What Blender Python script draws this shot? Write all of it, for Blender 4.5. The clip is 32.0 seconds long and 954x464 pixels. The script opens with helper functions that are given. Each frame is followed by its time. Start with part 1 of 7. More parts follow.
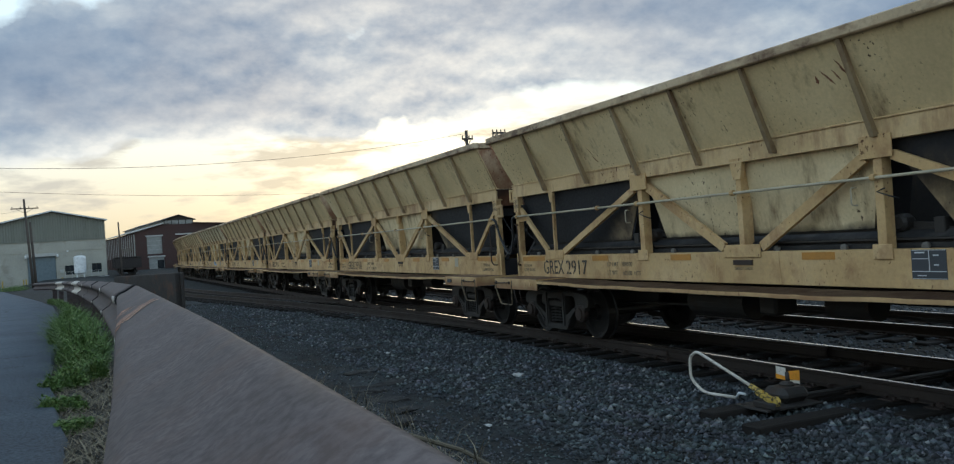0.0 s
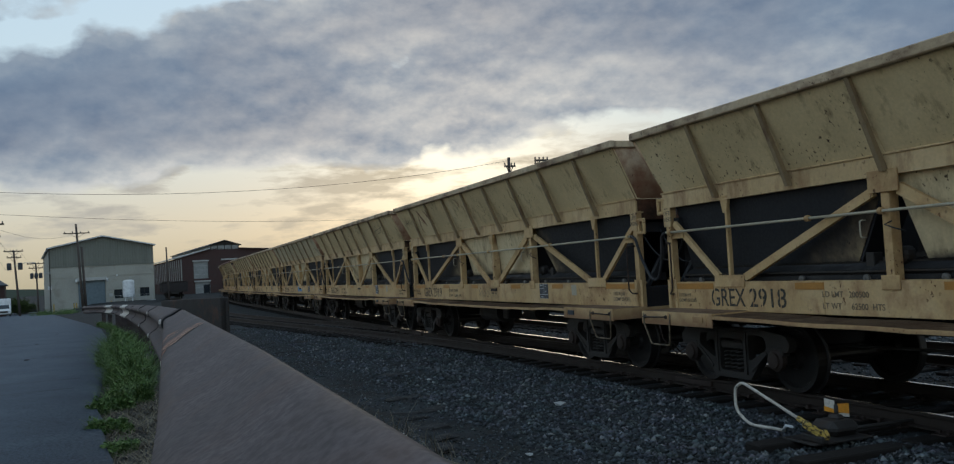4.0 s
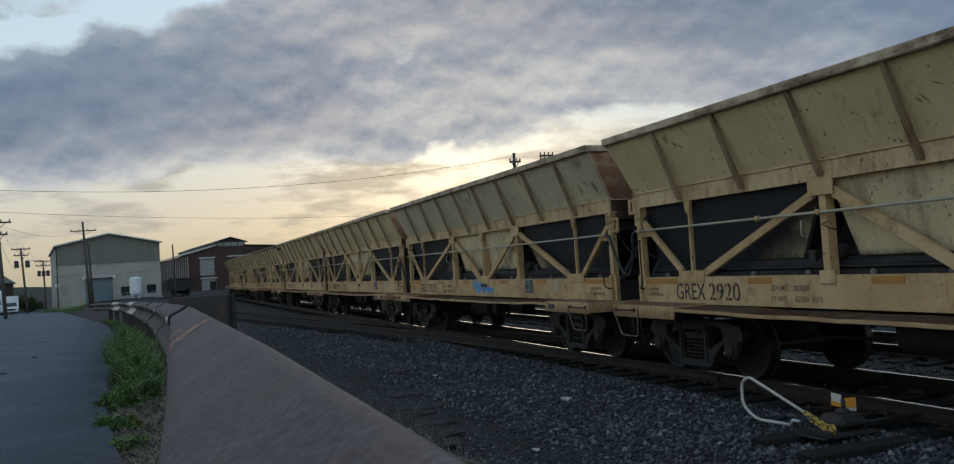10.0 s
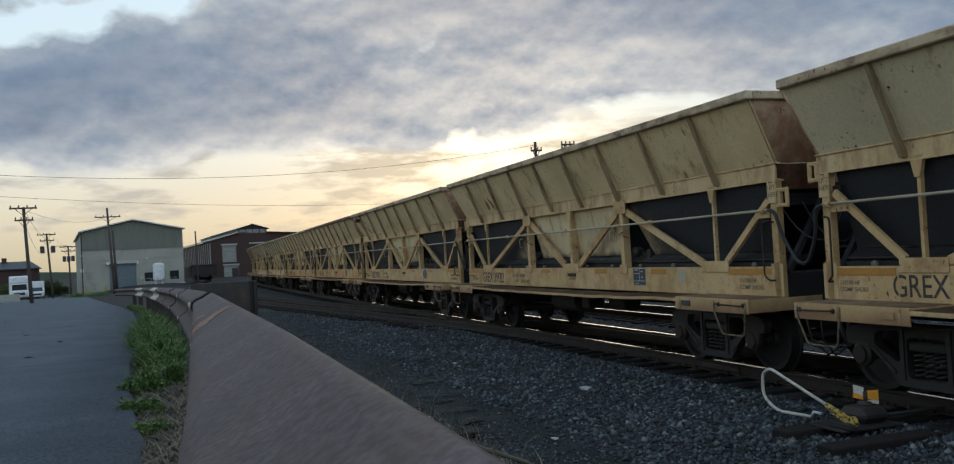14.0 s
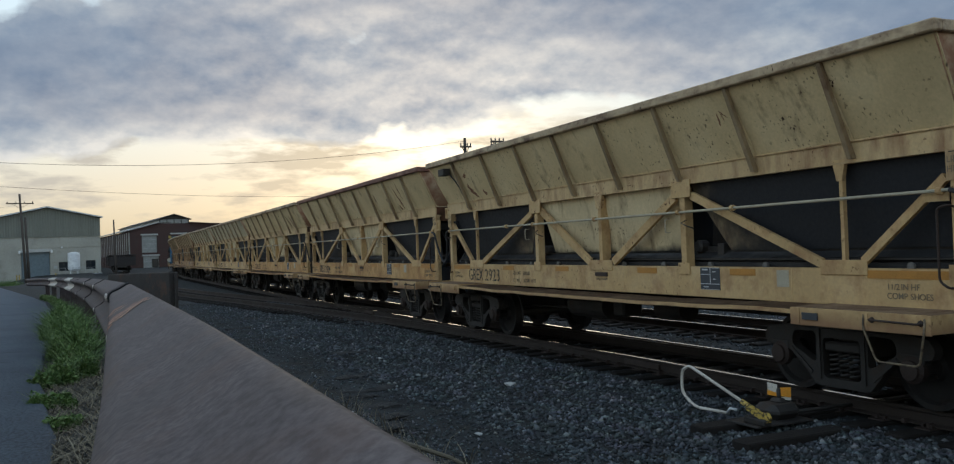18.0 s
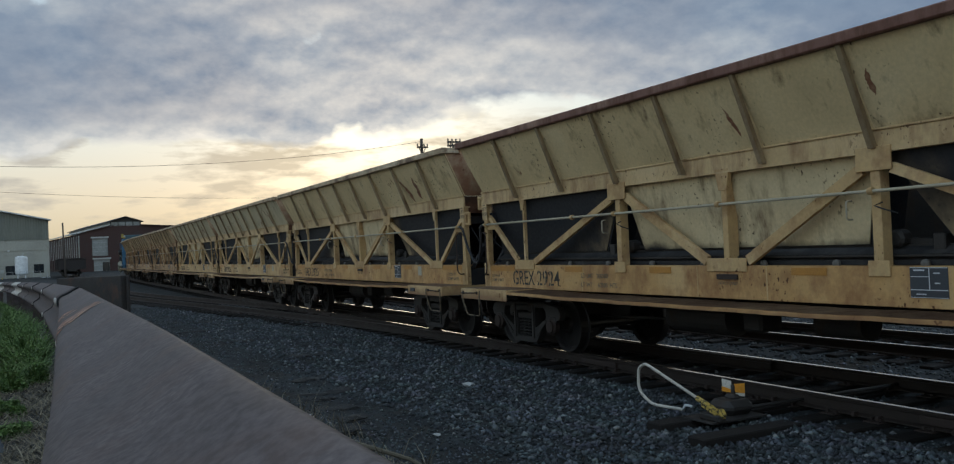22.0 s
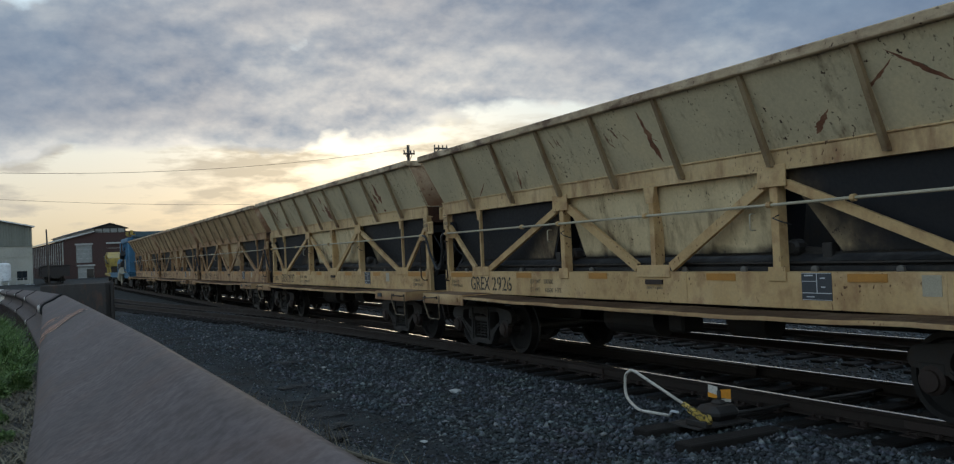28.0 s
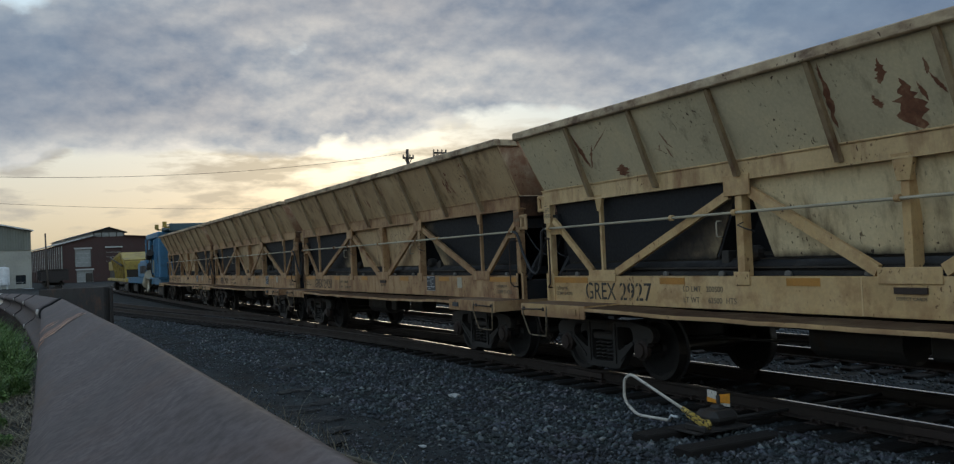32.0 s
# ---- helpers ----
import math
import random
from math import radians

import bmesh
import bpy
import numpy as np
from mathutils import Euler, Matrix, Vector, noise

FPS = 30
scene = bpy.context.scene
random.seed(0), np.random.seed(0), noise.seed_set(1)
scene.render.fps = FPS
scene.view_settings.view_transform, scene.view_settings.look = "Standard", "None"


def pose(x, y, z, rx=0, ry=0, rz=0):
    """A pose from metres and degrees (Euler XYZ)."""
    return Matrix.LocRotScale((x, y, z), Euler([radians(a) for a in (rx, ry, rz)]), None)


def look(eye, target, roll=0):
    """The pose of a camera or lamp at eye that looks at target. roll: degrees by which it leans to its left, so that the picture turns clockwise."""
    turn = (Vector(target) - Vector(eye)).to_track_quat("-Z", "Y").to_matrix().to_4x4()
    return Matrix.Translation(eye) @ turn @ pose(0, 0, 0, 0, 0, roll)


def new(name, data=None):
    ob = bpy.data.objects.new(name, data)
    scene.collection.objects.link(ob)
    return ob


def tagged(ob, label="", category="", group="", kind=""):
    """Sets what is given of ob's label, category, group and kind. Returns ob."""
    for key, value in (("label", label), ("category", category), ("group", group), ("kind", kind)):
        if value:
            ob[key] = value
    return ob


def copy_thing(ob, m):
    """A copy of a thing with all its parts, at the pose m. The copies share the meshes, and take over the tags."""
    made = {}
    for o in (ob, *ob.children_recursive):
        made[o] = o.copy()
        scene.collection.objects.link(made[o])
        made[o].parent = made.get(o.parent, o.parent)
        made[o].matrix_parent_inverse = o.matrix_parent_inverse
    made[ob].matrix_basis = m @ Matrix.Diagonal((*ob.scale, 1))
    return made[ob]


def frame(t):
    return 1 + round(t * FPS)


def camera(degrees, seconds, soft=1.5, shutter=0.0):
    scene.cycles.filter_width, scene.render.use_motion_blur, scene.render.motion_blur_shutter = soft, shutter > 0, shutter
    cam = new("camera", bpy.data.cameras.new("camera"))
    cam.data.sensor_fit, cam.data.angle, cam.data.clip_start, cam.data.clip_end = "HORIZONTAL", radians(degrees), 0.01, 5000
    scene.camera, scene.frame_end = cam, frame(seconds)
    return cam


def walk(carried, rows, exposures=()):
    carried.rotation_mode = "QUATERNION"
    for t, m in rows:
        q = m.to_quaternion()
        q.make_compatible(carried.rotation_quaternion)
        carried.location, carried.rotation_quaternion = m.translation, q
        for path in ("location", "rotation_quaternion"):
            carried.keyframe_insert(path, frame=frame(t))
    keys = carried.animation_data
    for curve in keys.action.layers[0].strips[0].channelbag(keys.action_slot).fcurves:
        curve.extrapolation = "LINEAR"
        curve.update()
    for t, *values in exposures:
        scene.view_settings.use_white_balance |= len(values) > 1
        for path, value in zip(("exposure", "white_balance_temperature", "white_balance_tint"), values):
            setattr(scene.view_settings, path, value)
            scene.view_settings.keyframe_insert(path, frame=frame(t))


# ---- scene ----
# Plan: x right of the road, y ahead along the track, z up; rail heads at z = 0.
EYE = 1.732
cam = camera(56.8, 32.0, soft=1.2)
# seconds, yaw, pitch, lean
PATH = [
    (0.0, -23.24, 0.43, -3.70),
    (0.5, -19.98, 0.04, -3.85),
    (1.0, -21.07, -0.04, -3.79),
    (1.5, -19.79, 0.13, -3.22),
    (2.0, -20.74, 1.50, -3.00),
    (2.5, -20.12, 2.14, -2.91),
    (3.0, -19.85, 2.29, -3.00),
    (3.5, -20.33, 2.35, -3.12),
    (5.5, -20.85, 2.32, -3.42),
    (6.0, -19.97, 2.32, -3.26),
    (6.5, -20.80, 2.32, -3.17),
    (7.0, -21.04, 2.24, -3.15),
    (7.5, -21.32, 2.18, -3.13),
    (8.0, -20.95, 2.16, -3.25),
    (8.5, -20.55, 2.16, -3.36),
    (9.0, -21.24, 2.11, -3.56),
    (9.5, -21.12, 2.10, -3.62),
    (10.0, -20.25, 2.09, -3.55),
    (10.5, -20.65, 2.07, -3.56),
    (11.0, -21.19, 1.96, -3.25),
    (11.5, -20.07, 1.47, -3.23),
    (12.0, -19.74, 1.45, -3.22),
    (12.5, -19.99, 1.36, -3.19),
    (13.0, -19.65, 1.37, -3.20),
    (13.5, -18.70, 1.46, -3.09),
    (15.5, -20.54, 1.21, -2.90),
    (16.0, -21.11, 1.16, -2.60),
    (16.5, -21.70, 1.09, -2.41),
    (17.0, -22.26, 1.01, -2.25),
    (17.5, -22.80, 0.95, -2.17),
    (18.0, -23.54, 0.93, -2.08),
    (18.5, -24.32, 0.92, -1.97),
    (19.0, -25.11, 0.86, -1.92),
    (19.5, -25.89, 0.81, -2.01),
    (20.0, -25.93, 0.79, -2.32),
    (20.5, -25.68, 0.83, -2.39),
    (21.0, -24.55, 0.91, -2.42),
    (21.5, -25.29, 0.89, -2.47),
    (22.0, -26.31, 0.85, -2.50),
    (22.5, -26.70, 0.78, -2.62),
    (23.0, -26.51, 0.79, -2.63),
    (23.5, -26.61, 0.86, -2.63),
    (24.0, -26.50, 0.92, -2.61),
    (24.5, -26.34, 1.02, -2.69),
    (26.5, -26.64, 1.24, -2.71),
    (27.0, -27.08, 1.22, -2.72),
    (27.5, -26.82, 1.23, -2.68),
    (28.0, -27.19, 1.23, -2.56),
    (28.5, -27.27, 1.23, -2.54),
    (29.0, -26.04, 1.32, -2.43),
    (29.5, -27.13, 1.30, -2.38),
    (30.0, -26.74, 1.40, -2.49),
    (30.5, -26.62, 1.51, -2.54),
    (31.0, -26.82, 1.53, -2.59),
    (31.5, -27.56, 1.51, -2.61),
    (32.0, -27.26, 1.51, -2.52),
]


def aim(yaw, pitch, lean):
    return pose(0, 0, EYE, 0, 0, yaw) @ pose(0, 0, 0, 90 + pitch) @ pose(0, 0, 0, 0, 0, lean)


walk(cam, [(t, aim(y, p, r)) for t, y, p, r in PATH], [(0.0, 0.74, 6250, 6), (1.2, 0.54, 6250, 8), (2.2, 0.25, 6150, 7), (7.0, 0.18, 6200, 9), (10.4, 0.22, 6250, 9), (11.5, 0.42, 6400, 9), (13.0, 0.48, 6420, 9), (16.0, 0.45, 6400, 9), (18.0, 0.52, 6400, 9), (22.0, 0.4, 6300, 8), (27.0, 0.42, 6300, 8), (32.0, 0.3, 6300, 8)])

# ---- light ----
SUN_AZ, SUN_EL = 19.5, 7.0


def build_world():
    w = bpy.data.worlds.new("dusk_sky")
    scene.world = w
    w.use_nodes = True
    nt = w.node_tree
    nt.nodes.clear()
    N, L = nt.nodes.new, nt.links.new

    def math_node(op, a, b=None, clamp=False):
        n = N("ShaderNodeMath")
        n.operation, n.use_clamp = op, clamp
        for i, v in enumerate((a, b)):
            if v is None:
                continue
            if isinstance(v, (int, float)):
                n.inputs[i].default_value = v
            else:
                L(v, n.inputs[i])
        return n.outputs[0]

    def ramp(fac, stops):
        n = N("ShaderNodeValToRGB")
        while len(n.color_ramp.elements) < len(stops):
            n.color_ramp.elements.new(0.5)
        for e, (p, c) in zip(n.color_ramp.elements, stops):
            e.position, e.color = p, (*c, 1)
        L(fac, n.inputs[0])
        return n.outputs[0]

    def mix(fac, a, b, kind="MIX"):
        n = N("ShaderNodeMix")
        n.data_type, n.blend_type = "RGBA", kind
        for i, v in ((0, fac), (6, a), (7, b)):
            if isinstance(v, (int, float)):
                n.inputs[i].default_value = v
            elif isinstance(v, tuple):
                n.inputs[i].default_value = (*v, 1)
            else:
                L(v, n.inputs[i])
        return n.outputs[2]

    co = N("ShaderNodeTexCoord").outputs["Generated"]
    sep = N("ShaderNodeSeparateXYZ")
    L(co, sep.inputs[0])
    z = sep.outputs[2]
    up = math_node("MAXIMUM", z, 0.0)
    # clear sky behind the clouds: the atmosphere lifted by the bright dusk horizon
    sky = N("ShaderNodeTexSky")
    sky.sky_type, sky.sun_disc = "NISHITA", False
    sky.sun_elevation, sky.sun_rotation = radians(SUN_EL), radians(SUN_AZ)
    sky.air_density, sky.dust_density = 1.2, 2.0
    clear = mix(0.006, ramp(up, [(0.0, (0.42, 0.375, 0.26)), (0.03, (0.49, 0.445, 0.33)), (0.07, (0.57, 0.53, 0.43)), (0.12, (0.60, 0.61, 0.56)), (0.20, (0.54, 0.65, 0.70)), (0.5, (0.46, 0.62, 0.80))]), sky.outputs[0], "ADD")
    # glow round the veiled sun
    s = (math.sin(radians(SUN_AZ)) * math.cos(radians(SUN_EL)), math.cos(radians(SUN_AZ)) * math.cos(radians(SUN_EL)), math.sin(radians(SUN_EL)))
    dot = N("ShaderNodeVectorMath")
    dot.operation = "DOT_PRODUCT"
    L(co, dot.inputs[0])
    dot.inputs[1].default_value = s
    near = math_node("MAXIMUM", dot.outputs["Value"], 0.0)
    glow = math_node("POWER", near, 150.0)
    wide = math_node("POWER", near, 22.0)
    clear = mix(math_node("MULTIPLY", glow, 0.26), clear, (1.0, 0.92, 0.68), "ADD")
    # heaped clouds: noise on the direction, flattened towards the horizon
    turn = N("ShaderNodeMapping")
    turn.inputs["Rotation"].default_value = (radians(1), radians(-3), 0)
    turn.inputs["Scale"].default_value = (1.0, 1.0, 1.7)
    turn.inputs["Location"].default_value = (4.1, 1.9, 0.6)
    L(co, turn.inputs[0])
    shift = N("ShaderNodeVectorMath")
    shift.operation = "ADD"
    L(turn.outputs[0], shift.inputs[0])
    shift.inputs[1].default_value = (s[0] * 0.012, s[1] * 0.0, -0.022)

    def noise_node(vec, scale, detail, rough):
        n = N("ShaderNodeTexNoise")
        n.inputs["Scale"].default_value, n.inputs["Detail"].default_value = scale, detail
        n.inputs["Roughness"].default_value = rough
        L(vec, n.inputs["Vector"])
        return n.outputs["Fac"]
    big = noise_node(turn.outputs[0], 3.2, 3.0, 0.5)
    puff = noise_node(turn.outputs[0], 5.2, 11.0, 0.56)
    puff_sunward = noise_node(shift.outputs[0], 5.2, 11.0, 0.56)
    wool = noise_node(turn.outputs[0], 27.0, 6.0, 0.6)
    # rounded billows on the bank
    warp = N("ShaderNodeTexNoise")
    warp.inputs["Scale"].default_value, warp.inputs["Detail"].default_value = 9.0, 4.0
    L(turn.outputs[0], warp.inputs["Vector"])
    bent = N("ShaderNodeVectorMath")
    bent.operation = "MULTIPLY_ADD"
    L(warp.outputs["Color"], bent.inputs[0])
    bent.inputs[1].default_value = (0.16, 0.16, 0.16)
    L(turn.outputs[0], bent.inputs[2])
    cell = N("ShaderNodeTexVoronoi")
    cell.feature = "SMOOTH_F1"
    cell.inputs["Scale"].default_value, cell.inputs["Smoothness"].default_value = 9.0, 0.6
    cell.inputs["Detail"].default_value, cell.inputs["Roughness"].default_value = 2.0, 0.5
    L(bent.outputs[0], cell.inputs["Vector"])
    billow = math_node("SUBTRACT", 0.5, cell.outputs["Distance"])
    body = math_node("ADD", math_node("MULTIPLY", big, 0.45), math_node("ADD", math_node("MULTIPLY", puff, 0.50), math_node("MULTIPLY", wool, 0.05)))
    body = math_node("ADD", body, math_node("MULTIPLY", billow, 0.13))
    # flat underside of the bank: lower on the road side, higher over the tracks
    foot = math_node("ADD", math_node("MULTIPLY", math_node("MAXIMUM", math_node("SUBTRACT", math_node("MINIMUM", sep.outputs[0], 0.5), 0.28), 0.0), 0.13), 0.114)
    over = math_node("MULTIPLY", math_node("SUBTRACT", up, foot), 14.0)
    over = math_node("MULTIPLY", math_node("ADD", math_node("MINIMUM", math_node("MAXIMUM", over, -0.6), 0.5), 0.6), 0.34)
    # it breaks up away from the sunset and above its sloping upper edge
    # this part is out of view, opened to brighten the car sides
    back = math_node("MULTIPLY", math_node("ADD", math_node("MULTIPLY", sep.outputs[1], -1.0), 0.25), 0.28)
    back = math_node("MAXIMUM", back, 0.0)
    rim = math_node("SUBTRACT", up, math_node("ADD", math_node("MULTIPLY", sep.outputs[0], 0.24), 0.228))
    rim = math_node("MINIMUM", math_node("MULTIPLY", math_node("MAXIMUM", rim, 0.0), 4.5), 0.27)
    # unseen cloud added overhead, to cut the light on the ground
    zenith = ramp(up, [(0.40, (0.0,) * 3), (0.75, (1.0,) * 3)])
    rim = math_node("SUBTRACT", rim, math_node("MULTIPLY", zenith, 0.2))
    gap = math_node("MULTIPLY", math_node("POWER", near, 160.0), 0.035)
    cover = math_node("SUBTRACT", math_node("SUBTRACT", math_node("SUBTRACT", math_node("SUBTRACT", math_node("ADD", body, over), 0.62), back), rim), gap)
    mask = math_node("MULTIPLY", cover, 17.0, True)
    face = math_node("ADD", math_node("MULTIPLY", math_node("SUBTRACT", puff, puff_sunward), 3.0), 0.42, True)
    thick = math_node("MULTIPLY", cover, 2.7, True)
    deep = math_node("SUBTRACT", math_node("MULTIPLY", thick, 0.85), math_node("MULTIPLY", math_node("SUBTRACT", face, 0.42), 0.75), True)
    deep = math_node("ADD", deep, math_node("SUBTRACT", math_node("MULTIPLY", math_node("SUBTRACT", wool, 0.5), 0.15), math_node("MULTIPLY", billow, 0.35)), True)
    shade = ramp(deep, [(0.0, (0.42, 0.452, 0.474)), (0.28, (0.250, 0.304, 0.368)), (0.58, (0.163, 0.220, 0.302)), (1.0, (0.118, 0.166, 0.246))])
    under = math_node("SUBTRACT", 1.0, math_node("MULTIPLY", math_node("SUBTRACT", up, foot), 11.0), True)
    warm = math_node("MULTIPLY", math_node("ADD", math_node("ADD", math_node("MULTIPLY", wide, 0.8), math_node("MULTIPLY", math_node("POWER", near, 6.0), 0.07)), math_node("MULTIPLY", under, 0.3)), math_node("ADD", math_node("MULTIPLY", face, 0.85), 0.05))
    lit = mix(math_node("MULTIPLY", warm, 1.1), shade, (0.62, 0.46, 0.27), "ADD")
    # thin peach bars low down
    bars = N("ShaderNodeMapping")
    bars.inputs["Scale"].default_value = (1.0, 1.0, 4.2)
    bars.inputs["Location"].default_value = (0.4, 2.2, 0.0)
    L(co, bars.inputs[0])
    bar_n = noise_node(bars.outputs[0], 8.0, 8.0, 0.58)
    low = ramp(up, [(0.02, (0.0,) * 3), (0.05, (0.8,) * 3), (0.12, (1.0,) * 3), (0.17, (0.0,) * 3)])
    bar_k = math_node("MULTIPLY", math_node("MULTIPLY", math_node("SUBTRACT", bar_n, 0.50), 9.0, True), math_node("MULTIPLY", low, 0.8))
    clear = mix(bar_k, clear, mix(math_node("MULTIPLY", wide, 0.9), (0.36, 0.345, 0.33), (0.54, 0.43, 0.28)))
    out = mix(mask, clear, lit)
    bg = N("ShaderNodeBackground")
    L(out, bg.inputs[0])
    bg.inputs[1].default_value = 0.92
    end = N("ShaderNodeOutputWorld")
    L(bg.outputs[0], end.inputs[0])
    sun = bpy.data.lights.new("sun", "SUN")
    sun.energy, sun.angle, sun.color = 0.25, radians(25), (1.0, 0.82, 0.6)
    ob = new("sun", sun)
    ob.matrix_world = look((s[0] * 50, s[1] * 50, s[2] * 50 + 1), (0, 0, 1))


build_world()

# ---- materials ----
def material(name, base, rough=0.8, metal=0.0, stops=None, scale=3.0, detail=6.0, grain=40.0, bump=0.2, depth=0.01, stain=None, stain_scale=1.2, stain_at=(0.55, 0.7), vary=0.0, spec=0.5, stretch=(1, 1, 1), space="Object", speckle=0.35, crisp=0.2):
    """A weathered surface: base colours by a slow noise, fine grain, stains and relief."""
    m = bpy.data.materials.new(name)
    m.use_nodes = True
    nt = m.node_tree
    N, L = nt.nodes.new, nt.links.new
    b = nt.nodes["Principled BSDF"]
    b.inputs["Metallic"].default_value = metal
    b.inputs["Specular IOR Level"].default_value = spec
    co = N("ShaderNodeTexCoord").outputs[space]
    mp = N("ShaderNodeMapping")
    mp.inputs["Scale"].default_value = stretch
    L(co, mp.inputs[0])

    def noisy(s, d, vec=None, rough_=0.6):
        n = N("ShaderNodeTexNoise")
        n.inputs["Scale"].default_value, n.inputs["Detail"].default_value, n.inputs["Roughness"].default_value = s, d, rough_
        L(vec or mp.outputs[0], n.inputs["Vector"])
        return n.outputs["Fac"]

    def ramp(fac, pts):
        n = N("ShaderNodeValToRGB")
        while len(n.color_ramp.elements) < len(pts):
            n.color_ramp.elements.new(0.5)
        for e, (p, c) in zip(n.color_ramp.elements, pts):
            e.position, e.color = p, (*c, 1)
        L(fac, n.inputs[0])
        return n.outputs[0]

    def mix(fac, a, c, kind="MIX"):
        n = N("ShaderNodeMix")
        n.data_type, n.blend_type = "RGBA", kind
        for i, v in ((0, fac), (6, a), (7, c)):
            if isinstance(v, (int, float)):
                n.inputs[i].default_value = v
            elif isinstance(v, tuple):
                n.inputs[i].default_value = (*v, 1)
            else:
                L(v, n.inputs[i])
        return n.outputs[2]
    slow = noisy(scale, detail)
    if stops is None:
        stops = [(0.3, tuple(c * 0.8 for c in base)), (0.5, base), (0.72, tuple(min(1, c * 1.15) for c in base))]
    col = ramp(slow, stops)
    fine = noisy(grain, 4.0)
    col = mix(speckle, col, ramp(fine, [(0.5 - crisp, (0.55,) * 3), (0.5 + crisp, (1.25,) * 3)]), "MULTIPLY")
    if stain:
        s = noisy(stain_scale, 7.0, None, 0.68)
        k = ramp(s, [(stain_at[0], (0,) * 3), (stain_at[1], (1,) * 3)])
        col = mix(k, col, stain)
    if vary:
        info = N("ShaderNodeObjectInfo")
        col = mix(1.0, col, ramp(info.outputs["Random"], [(0.0, (1 - vary,) * 3), (1.0, (1 + vary,) * 3)]), "MULTIPLY")
    L(col, b.inputs["Base Color"])
    r = ramp(slow, [(0.3, (max(0.05, rough - 0.12),) * 3), (0.7, (min(1.0, rough + 0.1),) * 3)])
    L(r, b.inputs["Roughness"])
    if bump:
        bp = N("ShaderNodeBump")
        bp.inputs["Strength"].default_value, bp.inputs["Distance"].default_value = bump, depth
        L(fine, bp.inputs["Height"])
        L(bp.outputs[0], b.inputs["Normal"])
    return m


def weathered_paint(name, base, dust, rust, rust_at=(0.66, 0.74), streak=(1, 1, 0.35), speck=True, soot=None, fields=()):
    """Old freight-car paint: faded coats, dust, rust runs and chipped specks, different on every piece."""
    m = bpy.data.materials.new(name)
    m.use_nodes = True
    nt = m.node_tree
    N, L = nt.nodes.new, nt.links.new
    b = nt.nodes["Principled BSDF"]
    b.inputs["Specular IOR Level"].default_value = 0.28
    co = N("ShaderNodeTexCoord").outputs["Object"]
    rnd = N("ShaderNodeObjectInfo").outputs["Random"]
    off = N("ShaderNodeVectorMath")
    off.operation = "SCALE"
    off.inputs[0].default_value = (37.0, 91.0, 53.0)
    L(rnd, off.inputs["Scale"])
    add = N("ShaderNodeVectorMath")
    add.operation = "ADD"
    L(co, add.inputs[0])
    L(off.outputs[0], add.inputs[1])

    def noisy(s, d, stretch=(1, 1, 1), rough_=0.6):
        mp = N("ShaderNodeMapping")
        mp.inputs["Scale"].default_value = stretch
        L(add.outputs[0], mp.inputs[0])
        n = N("ShaderNodeTexNoise")
        n.inputs["Scale"].default_value, n.inputs["Detail"].default_value, n.inputs["Roughness"].default_value = s, d, rough_
        L(mp.outputs[0], n.inputs["Vector"])
        return n.outputs["Fac"]

    def ramp(fac, pts):
        n = N("ShaderNodeValToRGB")
        while len(n.color_ramp.elements) < len(pts):
            n.color_ramp.elements.new(0.5)
        for e, (p, c) in zip(n.color_ramp.elements, pts):
            e.position, e.color = p, (*c, 1)
        L(fac, n.inputs[0])
        return n.outputs[0]

    def mix(fac, a, c, kind="MIX"):
        n = N("ShaderNodeMix")
        n.data_type, n.blend_type = "RGBA", kind
        for i, v in ((0, fac), (6, a), (7, c)):
            if isinstance(v, (int, float)):
                n.inputs[i].default_value = v
            elif isinstance(v, tuple):
                n.inputs[i].default_value = (*v, 1)
            else:
                L(v, n.inputs[i])
        return n.outputs[2]
    slow = noisy(0.9, 5.0)
    col = ramp(slow, [(0.32, tuple(c * 0.86 for c in base)), (0.5, base), (0.68, dust)])
    fine = noisy(26.0, 5.0)
    col = mix(0.28, col, ramp(fine, [(0.3, (0.62,) * 3), (0.7, (1.22,) * 3)]), "MULTIPLY")
    runs = noisy(5.0, 5.0, streak, 0.65)
    where = noisy(0.8, 2.0)
    patch = N("ShaderNodeMath")
    patch.operation = "MULTIPLY_ADD"
    patch.inputs[1].default_value = 0.45
    L(where, patch.inputs[0])
    sub = N("ShaderNodeMath")
    sub.operation = "SUBTRACT"
    L(runs, sub.inputs[0])
    sub.inputs[1].default_value = 0.225
    L(sub.outputs[0], patch.inputs[2])
    col = mix(ramp(patch.outputs[0], [(rust_at[0] - 0.12, (0,) * 3), (rust_at[0], (0.35,) * 3), (rust_at[1], (0.85,) * 3)]), col, rust)
    if speck:
        dots = ramp(noisy(24.0, 2.0, (1, 1, 0.75), 0.5), [(0.64, (0,) * 3), (0.69, (1,) * 3)])
        area = ramp(noisy(1.3, 3.0), [(0.47, (0,) * 3), (0.60, (1,) * 3)])
        pick = mix(1.0, dots, area, "MULTIPLY")
        col = mix(pick, col, tuple(c * 0.45 for c in rust))
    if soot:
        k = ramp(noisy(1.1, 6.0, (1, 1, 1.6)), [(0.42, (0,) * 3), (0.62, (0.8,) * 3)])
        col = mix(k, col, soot)
